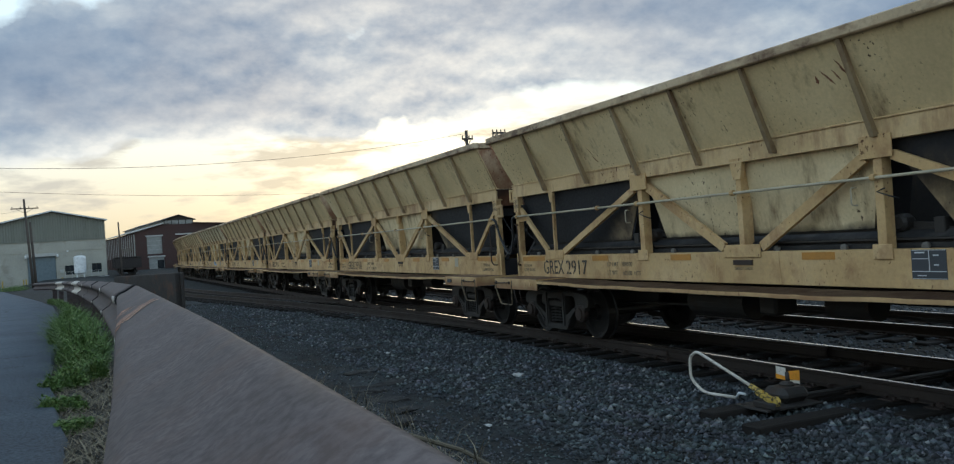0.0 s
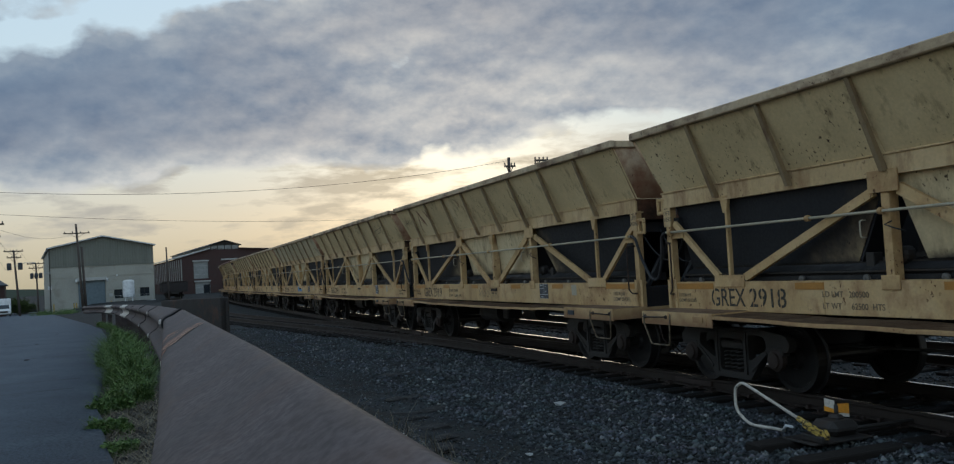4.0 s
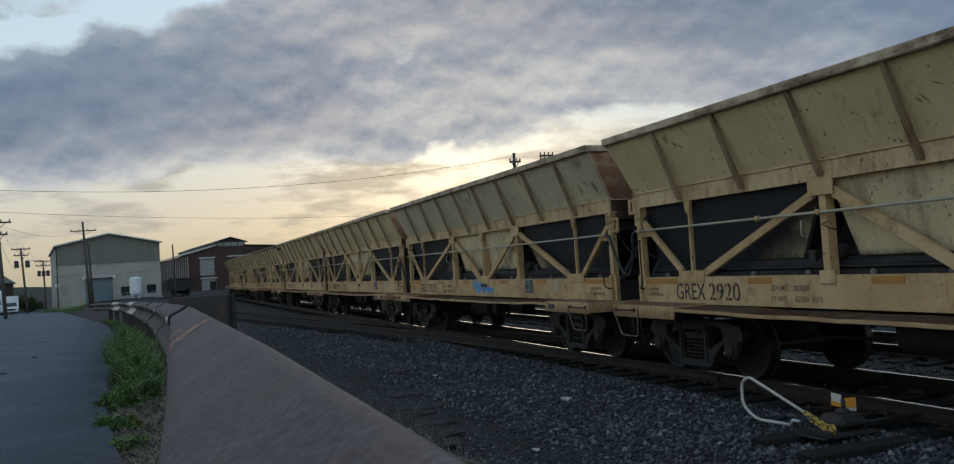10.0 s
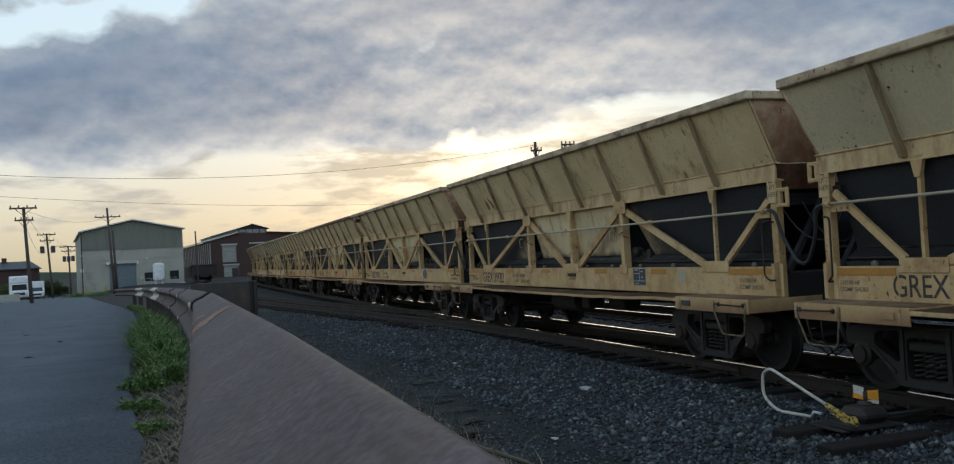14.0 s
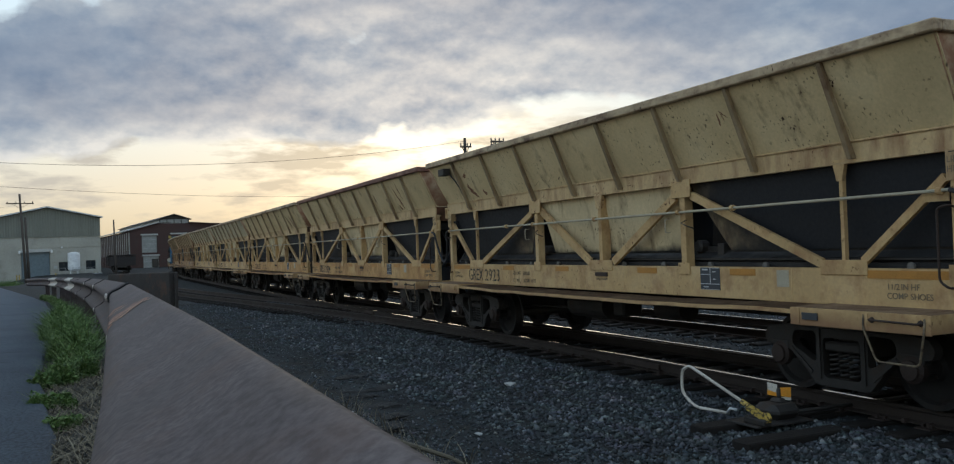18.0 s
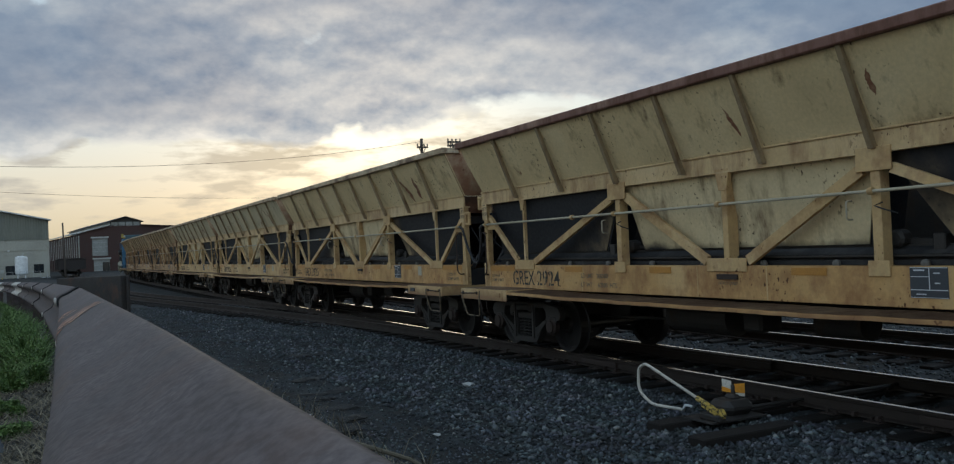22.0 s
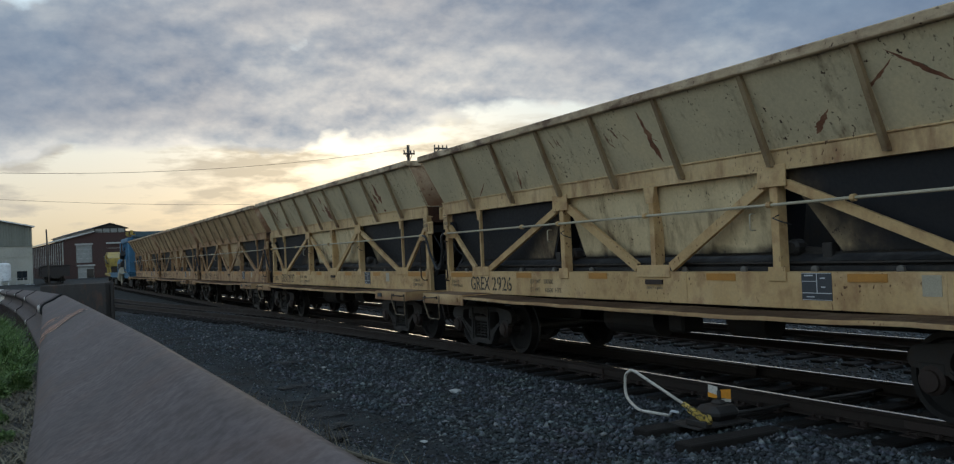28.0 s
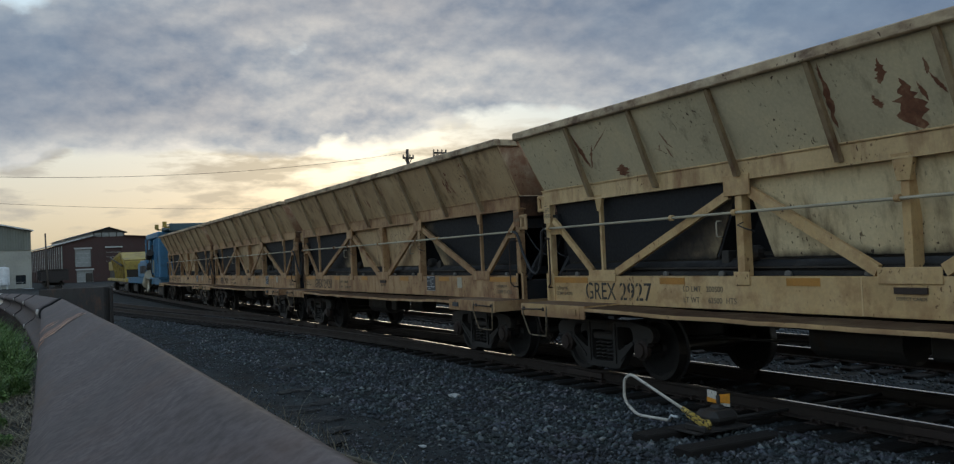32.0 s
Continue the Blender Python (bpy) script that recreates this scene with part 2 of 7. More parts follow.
    # rust tints and chute blacks: a ragged field that grows along and with height
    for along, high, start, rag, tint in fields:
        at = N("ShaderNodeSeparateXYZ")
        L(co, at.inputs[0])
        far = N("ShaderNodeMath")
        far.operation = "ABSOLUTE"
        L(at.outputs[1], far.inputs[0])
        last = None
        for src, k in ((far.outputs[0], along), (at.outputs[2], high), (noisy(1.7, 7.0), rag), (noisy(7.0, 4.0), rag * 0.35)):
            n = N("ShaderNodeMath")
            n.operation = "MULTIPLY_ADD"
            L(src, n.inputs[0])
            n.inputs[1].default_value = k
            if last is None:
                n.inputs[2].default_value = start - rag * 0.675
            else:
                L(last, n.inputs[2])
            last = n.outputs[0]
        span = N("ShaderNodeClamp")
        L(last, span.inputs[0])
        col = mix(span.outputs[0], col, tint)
    L(col, b.inputs["Base Color"])
    L(ramp(fine, [(0.3, (0.55,) * 3), (0.7, (0.78,) * 3)]), b.inputs["Roughness"])
    bp = N("ShaderNodeBump")
    bp.inputs["Strength"].default_value, bp.inputs["Distance"].default_value = 0.18, 0.004
    L(fine, bp.inputs["Height"])
    L(bp.outputs[0], b.inputs["Normal"])
    return m


RUST = (0.085, 0.032, 0.016)
M_FRAME = weathered_paint("tan_frame_paint", (0.535, 0.36, 0.17), (0.60, 0.43, 0.23), (0.25, 0.12, 0.055), (0.60, 0.80), streak=(1, 0.8, 0.7), fields=((0.0, -6.5, 6.45, 1.7, (0.29, 0.165, 0.085)),))
M_FRAMEBROWN = weathered_paint("rust_brown_frame_paint", (0.40, 0.25, 0.125), (0.48, 0.325, 0.175), (0.16, 0.07, 0.035), (0.54, 0.70), streak=(1, 1, 0.6))
M_PANELBROWN = weathered_paint("dirty_brown_panel_paint", (0.48, 0.335, 0.185), (0.56, 0.415, 0.24), RUST, (0.62, 0.74))
M_FRAMERUSTY = weathered_paint("orange_stained_frame_paint", (0.53, 0.315, 0.125), (0.58, 0.38, 0.175), (0.22, 0.09, 0.038), (0.57, 0.77), streak=(1, 0.8, 0.6), fields=((0.0, -6.5, 6.5, 1.7, (0.25, 0.125, 0.06)),))
M_CHORDRED = weathered_paint("red_brown_top_chord", (0.20, 0.10, 0.075), (0.30, 0.18, 0.13), RUST, (0.54, 0.7), speck=False)
M_PANEL = weathered_paint("olive_panel_paint", (0.655, 0.51, 0.285), (0.72, 0.58, 0.345), RUST, (0.69, 0.79))
M_PANELGREEN = weathered_paint("grey_green_panel_paint", (0.575, 0.495, 0.328), (0.65, 0.545, 0.345), RUST, (0.69, 0.79))
# darker than the panels: the ribs' shaded flanks put into their paint
M_RIBSHADE = weathered_paint("grimy_rib_paint", (0.29, 0.215, 0.125), (0.37, 0.28, 0.17), RUST, (0.60, 0.76), speck=False)
M_CHORD = weathered_paint("dusty_top_chord_paint", (0.50, 0.38, 0.24), (0.57, 0.46, 0.32), (0.10, 0.05, 0.03), (0.54, 0.66), streak=(1, 0.5, 1))
M_CREAM = weathered_paint("cream_girder_paint", (0.57, 0.405, 0.21), (0.63, 0.47, 0.265), (0.22, 0.105, 0.05), (0.58, 0.76))
M_ENDTOP = weathered_paint("rust_stained_end_sheet_paint", (0.56, 0.40, 0.25), (0.62, 0.48, 0.32), (0.30, 0.13, 0.07), (0.46, 0.64), streak=(1, 1, 1), fields=((0, -1.15, 3.75, 1.3, (0.19, 0.09, 0.045)),))
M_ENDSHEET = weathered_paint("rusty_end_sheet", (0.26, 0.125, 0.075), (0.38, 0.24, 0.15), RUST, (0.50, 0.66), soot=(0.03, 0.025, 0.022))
M_DECK = weathered_paint("rusty_deck_plate", (0.20, 0.125, 0.075), (0.32, 0.225, 0.14), (0.09, 0.042, 0.024), (0.52, 0.66), streak=(1, 1, 1))
# near-black: soot, plus the shade of recessed parts put into the colour
M_SOOTSHADE = weathered_paint("sooty_chute_plate", (0.019, 0.020, 0.023), (0.030, 0.028, 0.028), (0.04, 0.026, 0.017), (0.62, 0.8), speck=False)
# browner outward and down, then near-black in a ragged band at the foot
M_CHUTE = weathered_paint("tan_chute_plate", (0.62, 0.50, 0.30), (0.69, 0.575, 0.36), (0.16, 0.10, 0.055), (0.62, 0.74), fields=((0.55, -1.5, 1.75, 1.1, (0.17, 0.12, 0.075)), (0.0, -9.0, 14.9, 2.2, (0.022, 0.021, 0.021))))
# near-black outward and upward, and again in a band at the foot
M_BLACKENED = weathered_paint("soot_blown_chute_plate", (0.48, 0.37, 0.21), (0.53, 0.42, 0.25), RUST, (0.6, 0.74), fields=((0.95, 1.25, -4.25, 1.3, (0.085, 0.062, 0.042)), (0.95, 1.25, -4.45, 1.5, (0.017, 0.018, 0.021)), (0.0, -9.0, 14.7, 2.2, (0.022, 0.021, 0.021))))
M_TRUCK = material("grimy_cast_steel", (0.036, 0.032, 0.029), 0.65, 0.1, spec=0.35, grain=50, bump=0.3, depth=0.006, stain=(0.045, 0.03, 0.02), stain_scale=3)
M_WHEEL = material("oily_wheel_steel", (0.032, 0.029, 0.027), 0.5, 0.5, grain=30, bump=0.15, depth=0.004, stain=(0.04, 0.027, 0.019), stain_scale=4)
M_CAP = material("rusty_bearing_cap", (0.045, 0.03, 0.024), 0.7, 0.3, grain=40)
M_BELT = material("dusty_idler_steel", (0.12, 0.112, 0.10), 0.7, 0.1)
M_STEP = material("scuffed_step_paint", (0.20, 0.15, 0.09), 0.7, grain=60, bump=0.15, depth=0.002, stain=(0.05, 0.035, 0.025), stain_scale=9, stain_at=(0.45, 0.6))
M_BELTING = material("worn_belt_rubber", (0.018, 0.018, 0.019), 0.75, spec=0.3, grain=25, bump=0.15, depth=0.003, scale=1.5, stain=(0.045, 0.042, 0.040), stain_scale=2.2, stain_at=(0.5, 0.66))
M_RUBBER = material("black_hose_rubber", (0.02, 0.021, 0.024), 0.6)
M_ORANGE = material("faded_orange_reflector", (0.42, 0.19, 0.03), 0.5, grain=80, bump=0.05, stain=(0.40, 0.25, 0.10), stain_scale=2.5, stain_at=(0.6, 0.85))
M_INK = material("black_stencil_ink", (0.05, 0.044, 0.036), 0.85, grain=90, bump=0.0, stain=(0.22, 0.17, 0.10), stain_scale=14, stain_at=(0.56, 0.66))
M_INKPALE = material("pale_stencil_ink", (0.20, 0.155, 0.10), 0.85, grain=90, bump=0.0)
M_PLATE = material("dark_consolidated_plate", (0.042, 0.047, 0.055), 0.6, grain=70, bump=0.02)
M_PALE = material("pale_plate_paint", (0.43, 0.385, 0.285), 0.6, grain=70)
M_LINE = material("white_plate_line", (0.55, 0.57, 0.58), 0.6)
M_BLUETAG = material("blue_spray_paint", (0.03, 0.26, 0.56), 0.5, grain=60, bump=0.02, stain=(0.07, 0.32, 0.6), stain_scale=6)
M_DARKTAG = material("dark_spray_paint", (0.06, 0.06, 0.045), 0.6, grain=60, bump=0.02)
M_RUSTRUN = material("red_rust_scrape", (0.10, 0.035, 0.018), 0.9, grain=35, bump=0.3, stops=[(0.3, (0.13, 0.05, 0.026)), (0.5, (0.20, 0.085, 0.045)), (0.72, (0.33, 0.19, 0.11))], scale=9)
M_TIE = material("creosoted_tie_wood", (0.020, 0.017, 0.015), 0.9, spec=0.15, grain=18, bump=0.5, depth=0.02, stretch=(0.3, 3, 3), vary=0.25)
M_RAILSIDE = material("rusty_rail_web", (0.035, 0.024, 0.018), 0.8, 0.3, grain=30)
M_RAILTOP = material("polished_rail_head", (0.42, 0.41, 0.39), 0.27, 1.0, grain=8, bump=0.03, stretch=(4, 0.15, 1), space="Generated")
M_BALLAST = material("crushed_stone", (0.10, 0.105, 0.112), 0.95, spec=0.1, grain=22, bump=0.6, depth=0.02, stops=[(0.3, (0.017, 0.018, 0.018)), (0.5, (0.032, 0.035, 0.036)), (0.75, (0.062, 0.067, 0.07))], scale=0.9, stain=(0.030, 0.026, 0.020), stain_scale=0.7, stain_at=(0.5, 0.68))
M_ASPHALT = material("worn_asphalt", (0.13, 0.15, 0.175), 0.9, grain=62, speckle=0.75, crisp=0.1, bump=0.9, depth=0.02, scale=1.1, detail=9, spec=0.15, stops=[(0.34, (0.088, 0.106, 0.128)), (0.5, (0.108, 0.128, 0.152)), (0.68, (0.134, 0.155, 0.180))], stain=(0.082, 0.096, 0.113), stain_scale=0.8, stain_at=(0.6, 0.75))
M_SOIL = material("dark_cinder_soil", (0.03, 0.028, 0.026), 0.95, grain=14, bump=0.8, depth=0.03, stain=(0.10, 0.085, 0.06), stain_scale=1.5)


def stone_material():
    m = bpy.data.materials.new("ballast_stone")
    m.use_nodes = True
    nt = m.node_tree
    N, L = nt.nodes.new, nt.links.new
    b = nt.nodes["Principled BSDF"]
    g = N("ShaderNodeNewGeometry")
    r = N("ShaderNodeValToRGB")
    for _ in range(3):
        r.color_ramp.elements.new(0.5)
    for e, (p, c) in zip(r.color_ramp.elements, ((0.0, (0.02, 0.023, 0.024)), (0.35, (0.043, 0.050, 0.055)), (0.7, (0.076, 0.087, 0.095)), (0.95, (0.160, 0.174, 0.184)), (1.0, (0.30, 0.305, 0.30)))):
        e.position, e.color = p, (*c, 1)
    L(g.outputs["Random Per Island"], r.inputs[0])
    n = N("ShaderNodeTexNoise")
    n.inputs["Scale"].default_value = 60.0
    mx = N("ShaderNodeMix")
    mx.data_type, mx.blend_type = "RGBA", "MULTIPLY"
    mx.inputs[0].default_value = 0.5
    L(r.outputs[0], mx.inputs[6])
    L(n.outputs["Color"], mx.inputs[7])
    L(mx.outputs[2], b.inputs["Base Color"])
    b.inputs["Roughness"].default_value = 0.85
    return m


def blade_material(name, stops, rough=0.6):
    m = bpy.data.materials.new(name)
    m.use_nodes = True
    nt = m.node_tree
    N, L = nt.nodes.new, nt.links.new
    b = nt.nodes["Principled BSDF"]
    r = N("ShaderNodeValToRGB")
    while len(r.color_ramp.elements) < len(stops):
        r.color_ramp.elements.new(0.5)
    for e, (p, c) in zip(r.color_ramp.elements, stops):
        e.position, e.color = p, (*c, 1)
    L(N("ShaderNodeNewGeometry").outputs["Random Per Island"], r.inputs[0])
    L(r.outputs[0], b.inputs["Base Color"])
    b.inputs["Roughness"].default_value = rough
    b.inputs["Specular IOR Level"].default_value = 0.25
    return m


M_STONE = stone_material()
M_GRASS = blade_material("green_weed_blades", [(0.0, (0.028, 0.055, 0.014)), (0.4, (0.070, 0.130, 0.030)), (0.8, (0.135, 0.215, 0.060)), (1.0, (0.22, 0.28, 0.11))])
M_STRAW = blade_material("dead_straw_stalks", [(0.0, (0.06, 0.05, 0.035)), (0.6, (0.17, 0.14, 0.095)), (1.0, (0.30, 0.26, 0.18))], 0.8)
M_LEAF = blade_material("tree_leaves", [(0.0, (0.03, 0.05, 0.012)), (0.6, (0.06, 0.09, 0.02)), (1.0, (0.11, 0.13, 0.035))])
M_BARK = material("bark", (0.07, 0.055, 0.04), 0.95, grain=30, bump=0.6, depth=0.02)
M_WOODPOLE = material("weathered_pole_wood", (0.075, 0.06, 0.05), 0.9, grain=20, bump=0.4, depth=0.01, stretch=(4, 4, 0.4), space="Object")
M_BEAM = material("rusty_galvanised_beam", (0.10, 0.08, 0.08), 0.78, 0.0, scale=7, grain=170, bump=0.15, depth=0.0006, speckle=0.7, crisp=0.13, spec=0.2, stretch=(1, 0.8, 1),
                  stops=[(0.34, (0.064, 0.050, 0.050)), (0.5, (0.090, 0.072, 0.072)), (0.66, (0.126, 0.104, 0.103))], stain=(0.108, 0.066, 0.052), stain_scale=6, stain_at=(0.50, 0.76))
M_GALV = material("pale_galvanised_beam", (0.42, 0.40, 0.36), 0.5, 0.4, scale=4, grain=60, bump=0.1, depth=0.002, stain=(0.16, 0.09, 0.06), stain_scale=2.5, stain_at=(0.5, 0.7))
M_SCRATCH = material("orange_rust_scratch", (0.56, 0.32, 0.19), 0.8, grain=90, bump=0.1, depth=0.001, stain=(0.30, 0.24, 0.2), stain_scale=40)
M_RUSTFILM = material("orange_rust_film", (0.24, 0.105, 0.06), 0.85, grain=150, bump=0.1, depth=0.001, stain=(0.085, 0.066, 0.062), stain_scale=25, stain_at=(0.42, 0.6))
M_DARK = material("dark_gap", (0.01, 0.01, 0.01), 0.9)
M_RUSTWALL = material("rust_stained_concrete", (0.036, 0.030, 0.026), 0.9, grain=20, bump=0.4, depth=0.01, stain=(0.10, 0.045, 0.025), stain_scale=1.4, stain_at=(0.52, 0.7))
M_BLOCKWALL = material("painted_block_wall", (0.36, 0.35, 0.30), 0.9, grain=6, bump=0.2, scale=0.25, stops=[(0.3, (0.29, 0.28, 0.24)), (0.5, (0.355, 0.345, 0.295)), (0.7, (0.40, 0.39, 0.34))], stain=(0.24, 0.22, 0.18), stain_scale=0.4)
M_SHEET = material("grey_green_sheet_cladding", (0.17, 0.175, 0.145), 0.7, 0.1, grain=8, scale=0.4, stretch=(3, 3, 0.3), bump=0.1)
M_ROOF = material("pale_metal_roof", (0.42, 0.42, 0.40), 0.6, 0.2)
M_BRICKWALL = material("dark_red_brick", (0.062, 0.033, 0.028), 0.9, grain=5, bump=0.2, scale=0.3, stain=(0.06, 0.042, 0.038), stain_scale=0.5)
M_GLASS = material("dirty_window_glass", (0.02, 0.025, 0.03), 0.15, spec=0.6, bump=0.0)
M_PANE = material("pale_window_panel", (0.27, 0.275, 0.26), 0.6, grain=1.5, speckle=0.15, bump=0.05)
M_BLUEDOOR = material("blue_grey_roll_door", (0.13, 0.17, 0.19), 0.6, grain=10, bump=0.1)
M_WHITE = material("white_enamel", (0.72, 0.73, 0.73), 0.45, grain=20, bump=0.05)
M_YELLOW = material("chipped_yellow_paint", (0.55, 0.38, 0.08), 0.6, grain=50, bump=0.2, stain=(0.04, 0.03, 0.02), stain_scale=30, stain_at=(0.50, 0.56))
M_OFFWHITE = material("chipped_white_paint", (0.60, 0.55, 0.47), 0.6, grain=60, bump=0.2, stain=(0.10, 0.07, 0.05), stain_scale=38, stain_at=(0.57, 0.63))
M_ORANGEPLATE = material("orange_target_paint", (0.72, 0.29, 0.02), 0.5, grain=50, bump=0.05)
M_BLUECAR = material("light_blue_machine_paint", (0.055, 0.175, 0.30), 0.6, grain=20, bump=0.1, stain=(0.03, 0.055, 0.075), stain_scale=1.5, stain_at=(0.5, 0.72))
M_YELLOWCAR = material("yellow_machine_paint", (0.36, 0.26, 0.05), 0.6, grain=20, bump=0.1, stain=(0.15, 0.10, 0.035), stain_scale=1.2, stain_at=(0.48, 0.7))
M_DARKBLUE = material("dark_teal_boom_paint", (0.04, 0.08, 0.10), 0.6)
M_BOXCAR = material("dark_boxcar_paint", (0.03, 0.024, 0.022), 0.8, grain=8)
M_LITTER = material("dirty_white_litter", (0.42, 0.42, 0.40), 0.7, grain=30, stain=(0.16, 0.14, 0.12), stain_scale=14)
M_TYRE = material("tyre_rubber", (0.02, 0.02, 0.02), 0.8)
M_FARHILL = material("far_woods", (0.05, 0.06, 0.04), 0.95, scale=0.02, grain=0.5)


# ---- mesh helpers ----
def part(name, bm, mat, parent=None, label="", smooth=False):
    me = bpy.data.meshes.new(name)
    bm.normal_update()
    bm.to_mesh(me)
    bm.free()
    for m in (mat if isinstance(mat, (list, tuple)) else (mat,)):
        me.materials.append(m)
    if smooth:
        me.shade_smooth()
    ob = new(name, me)
    ob.parent = parent
    if label:
        ob["label"] = label
    return ob


def again(ob, m, parent=None):
    """Another object on the same mesh."""
    o = new(ob.name.split(".")[0], ob.data)
    o.parent = parent or ob.parent
    o.matrix_basis = m
    for k in ("label",):
        if k in ob:
            o[k] = ob[k]
    return o


def thing(name, label, category, m=None, group=""):
    ob = tagged(new(name), label, category, group)
    if m:
        ob.matrix_basis = m
    return ob


def add_box(bm, x0, x1, y0, y1, z0, z1, m=None, bevel=0.0):
    t = Matrix.LocRotScale(((x0 + x1) / 2, (y0 + y1) / 2, (z0 + z1) / 2), None, (abs(x1 - x0), abs(y1 - y0), abs(z1 - z0)))
    vs = bmesh.ops.create_cube(bm, size=1, matrix=(m @ t) if m else t)["verts"]
    if bevel:
        es = list({e for v in vs for e in v.link_edges})
        bmesh.ops.bevel(bm, geom=es, offset=bevel, segments=1, affect="EDGES", profile=0.5)
    return vs


def box(name, dims, mat, parent=None, label="", bevel=0.0, m=None):
    bm = bmesh.new()
    add_box(bm, *dims, m=m, bevel=bevel)
    return part(name, bm, mat, parent, label)


def add_bar(bm, a, b, w, d, up=(0, 0, 1)):
    """A rectangular bar from a to b, w wide across up and the run, d deep."""
    a, b = Vector(a), Vector(b)
    run = (b - a).normalized()
    side = run.cross(Vector(up)).normalized()
    u = side.cross(run)
    vs = [bm.verts.new(p + side * sx * d / 2 + u * sy * w / 2) for p in (a, b) for sx, sy in ((-1, -1), (1, -1), (1, 1), (-1, 1))]
    for k in range(4):
        bm.faces.new((vs[k], vs[(k + 1) % 4], vs[4 + (k + 1) % 4], vs[4 + k]))
    bm.faces.new(vs[3::-1])
    bm.faces.new(vs[4:])


def bar(name, a, b, w, d, mat, parent=None, label="", up=(1, 0, 0)):
    bm = bmesh.new()
    add_bar(bm, a, b, w, d, up)
    return part(name, bm, mat, parent, label)


def add_tube(bm, pts, r, sides=8, closed=False, taper=1.0):
    pts = [Vector(p) for p in pts]
    rings = []
    n = len(pts)
    ref = None
    for i, p in enumerate(pts):
        if closed:
            d = (pts[(i + 1) % n] - pts[i - 1]).normalized()
        else:
            d = (pts[min(i + 1, n - 1)] - pts[max(i - 1, 0)]).normalized()
        if ref is None:
            ref = Vector((0, 0, 1)) if abs(d.z) < 0.9 else Vector((1, 0, 0))
        s = d.cross(ref).normalized()
        u = s.cross(d).normalized()
        ref = u
        rr = r * (1 + (taper - 1) * i / max(1, n - 1))
        rings.append([bm.verts.new(p + (s * math.cos(2 * math.pi * k / sides) + u * math.sin(2 * math.pi * k / sides)) * rr) for k in range(sides)])
    last = n if closed else n - 1
    for i in range(last):
        a, b = rings[i], rings[(i + 1) % n]
        for k in range(sides):
            bm.faces.new((a[k], a[(k + 1) % sides], b[(k + 1) % sides], b[k]))
    if not closed:
        bm.faces.new(rings[0][::-1])
        bm.faces.new(rings[-1])


def tube(name, pts, r, mat, parent=None, label="", sides=8, closed=False, taper=1.0):
    bm = bmesh.new()
    add_tube(bm, pts, r, sides, closed, taper)
    return part(name, bm, mat, parent, label, smooth=True)


def arc(pts, k=4, most=9.0):
    """The corners of a polyline, rounded."""
    pts = [Vector(p) for p in pts]
    out = [pts[0]]
    for a, b, c in zip(pts, pts[1:], pts[2:]):
        r = min(most, 0.4 * min((a - b).length, (c - b).length))
        p, q = b + (a - b).normalized() * r, b + (c - b).normalized() * r
        for i in range(k + 1):
            t = i / k
            out.append(p * (1 - t) ** 2 + b * 2 * t * (1 - t) + q * t * t)
    return out + [pts[-1]]


def sheet(name, quad, thick, mat, parent=None, label=""):
    """A plate with thickness on four or more corner points."""
    bm = bmesh.new()
    vs = [bm.verts.new(p) for p in quad]
    f = bm.faces.new(vs)
    bm.normal_update()
    n = f.normal.copy()
    r = bmesh.ops.extrude_face_region(bm, geom=[f])
    for v in r["geom"]:
        if isinstance(v, bmesh.types.BMVert):
            v.co -= n * thick
    bmesh.ops.recalc_face_normals(bm, faces=bm.faces)
    return part(name, bm, mat, parent, label)


def cylinder(name, m, r, depth, mat, parent=None, label="", sides=20, r2=None):
    bm = bmesh.new()
    bmesh.ops.create_cone(bm, cap_ends=True, segments=sides, radius1=r, radius2=r if r2 is None else r2, depth=depth, matrix=m)
    return part(name, bm, mat, parent, label)


def lathe(name, profile, m, mat, parent=None, label="", sides=28):
    """A turned body: profile of (radius, height) round the z axis, then moved by m."""
    bm = bmesh.new()
    rings = []
    for r, h in profile:
        rings.append([bm.verts.new(m @ Vector((r * math.cos(2 * math.pi * k / sides), r * math.sin(2 * math.pi * k / sides), h))) for k in range(sides)])
    for a, b in zip(rings, rings[1:]):
        for k in range(sides):
            bm.faces.new((a[k], a[(k + 1) % sides], b[(k + 1) % sides], b[k]))
    bm.faces.new(rings[0][::-1])
    bm.faces.new(rings[-1])
    bmesh.ops.recalc_face_normals(bm, faces=bm.faces)
    return part(name, bm, mat, parent, label)


def words(name, text, size, m, mat, parent=None, label="", align="LEFT"):
    cu = bpy.data.curves.new(name, "FONT")
    cu.body, cu.size, cu.align_x, cu.extrude, cu.offset = text, size, align, 0.001, size * 0.004
    tmp = bpy.data.objects.new(name, cu)
    scene.collection.objects.link(tmp)
    bpy.context.view_layer.update()
    me = bpy.data.meshes.new_from_object(tmp.evaluated_get(bpy.context.evaluated_depsgraph_get()))
    bpy.data.objects.remove(tmp)
    bpy.data.curves.remove(cu)
    me.materials.clear()
    me.materials.append(mat)
    ob = new(name, me)
    ob.parent = parent
    ob.matrix_basis = m
    if label:
        ob["label"] = label
    return ob


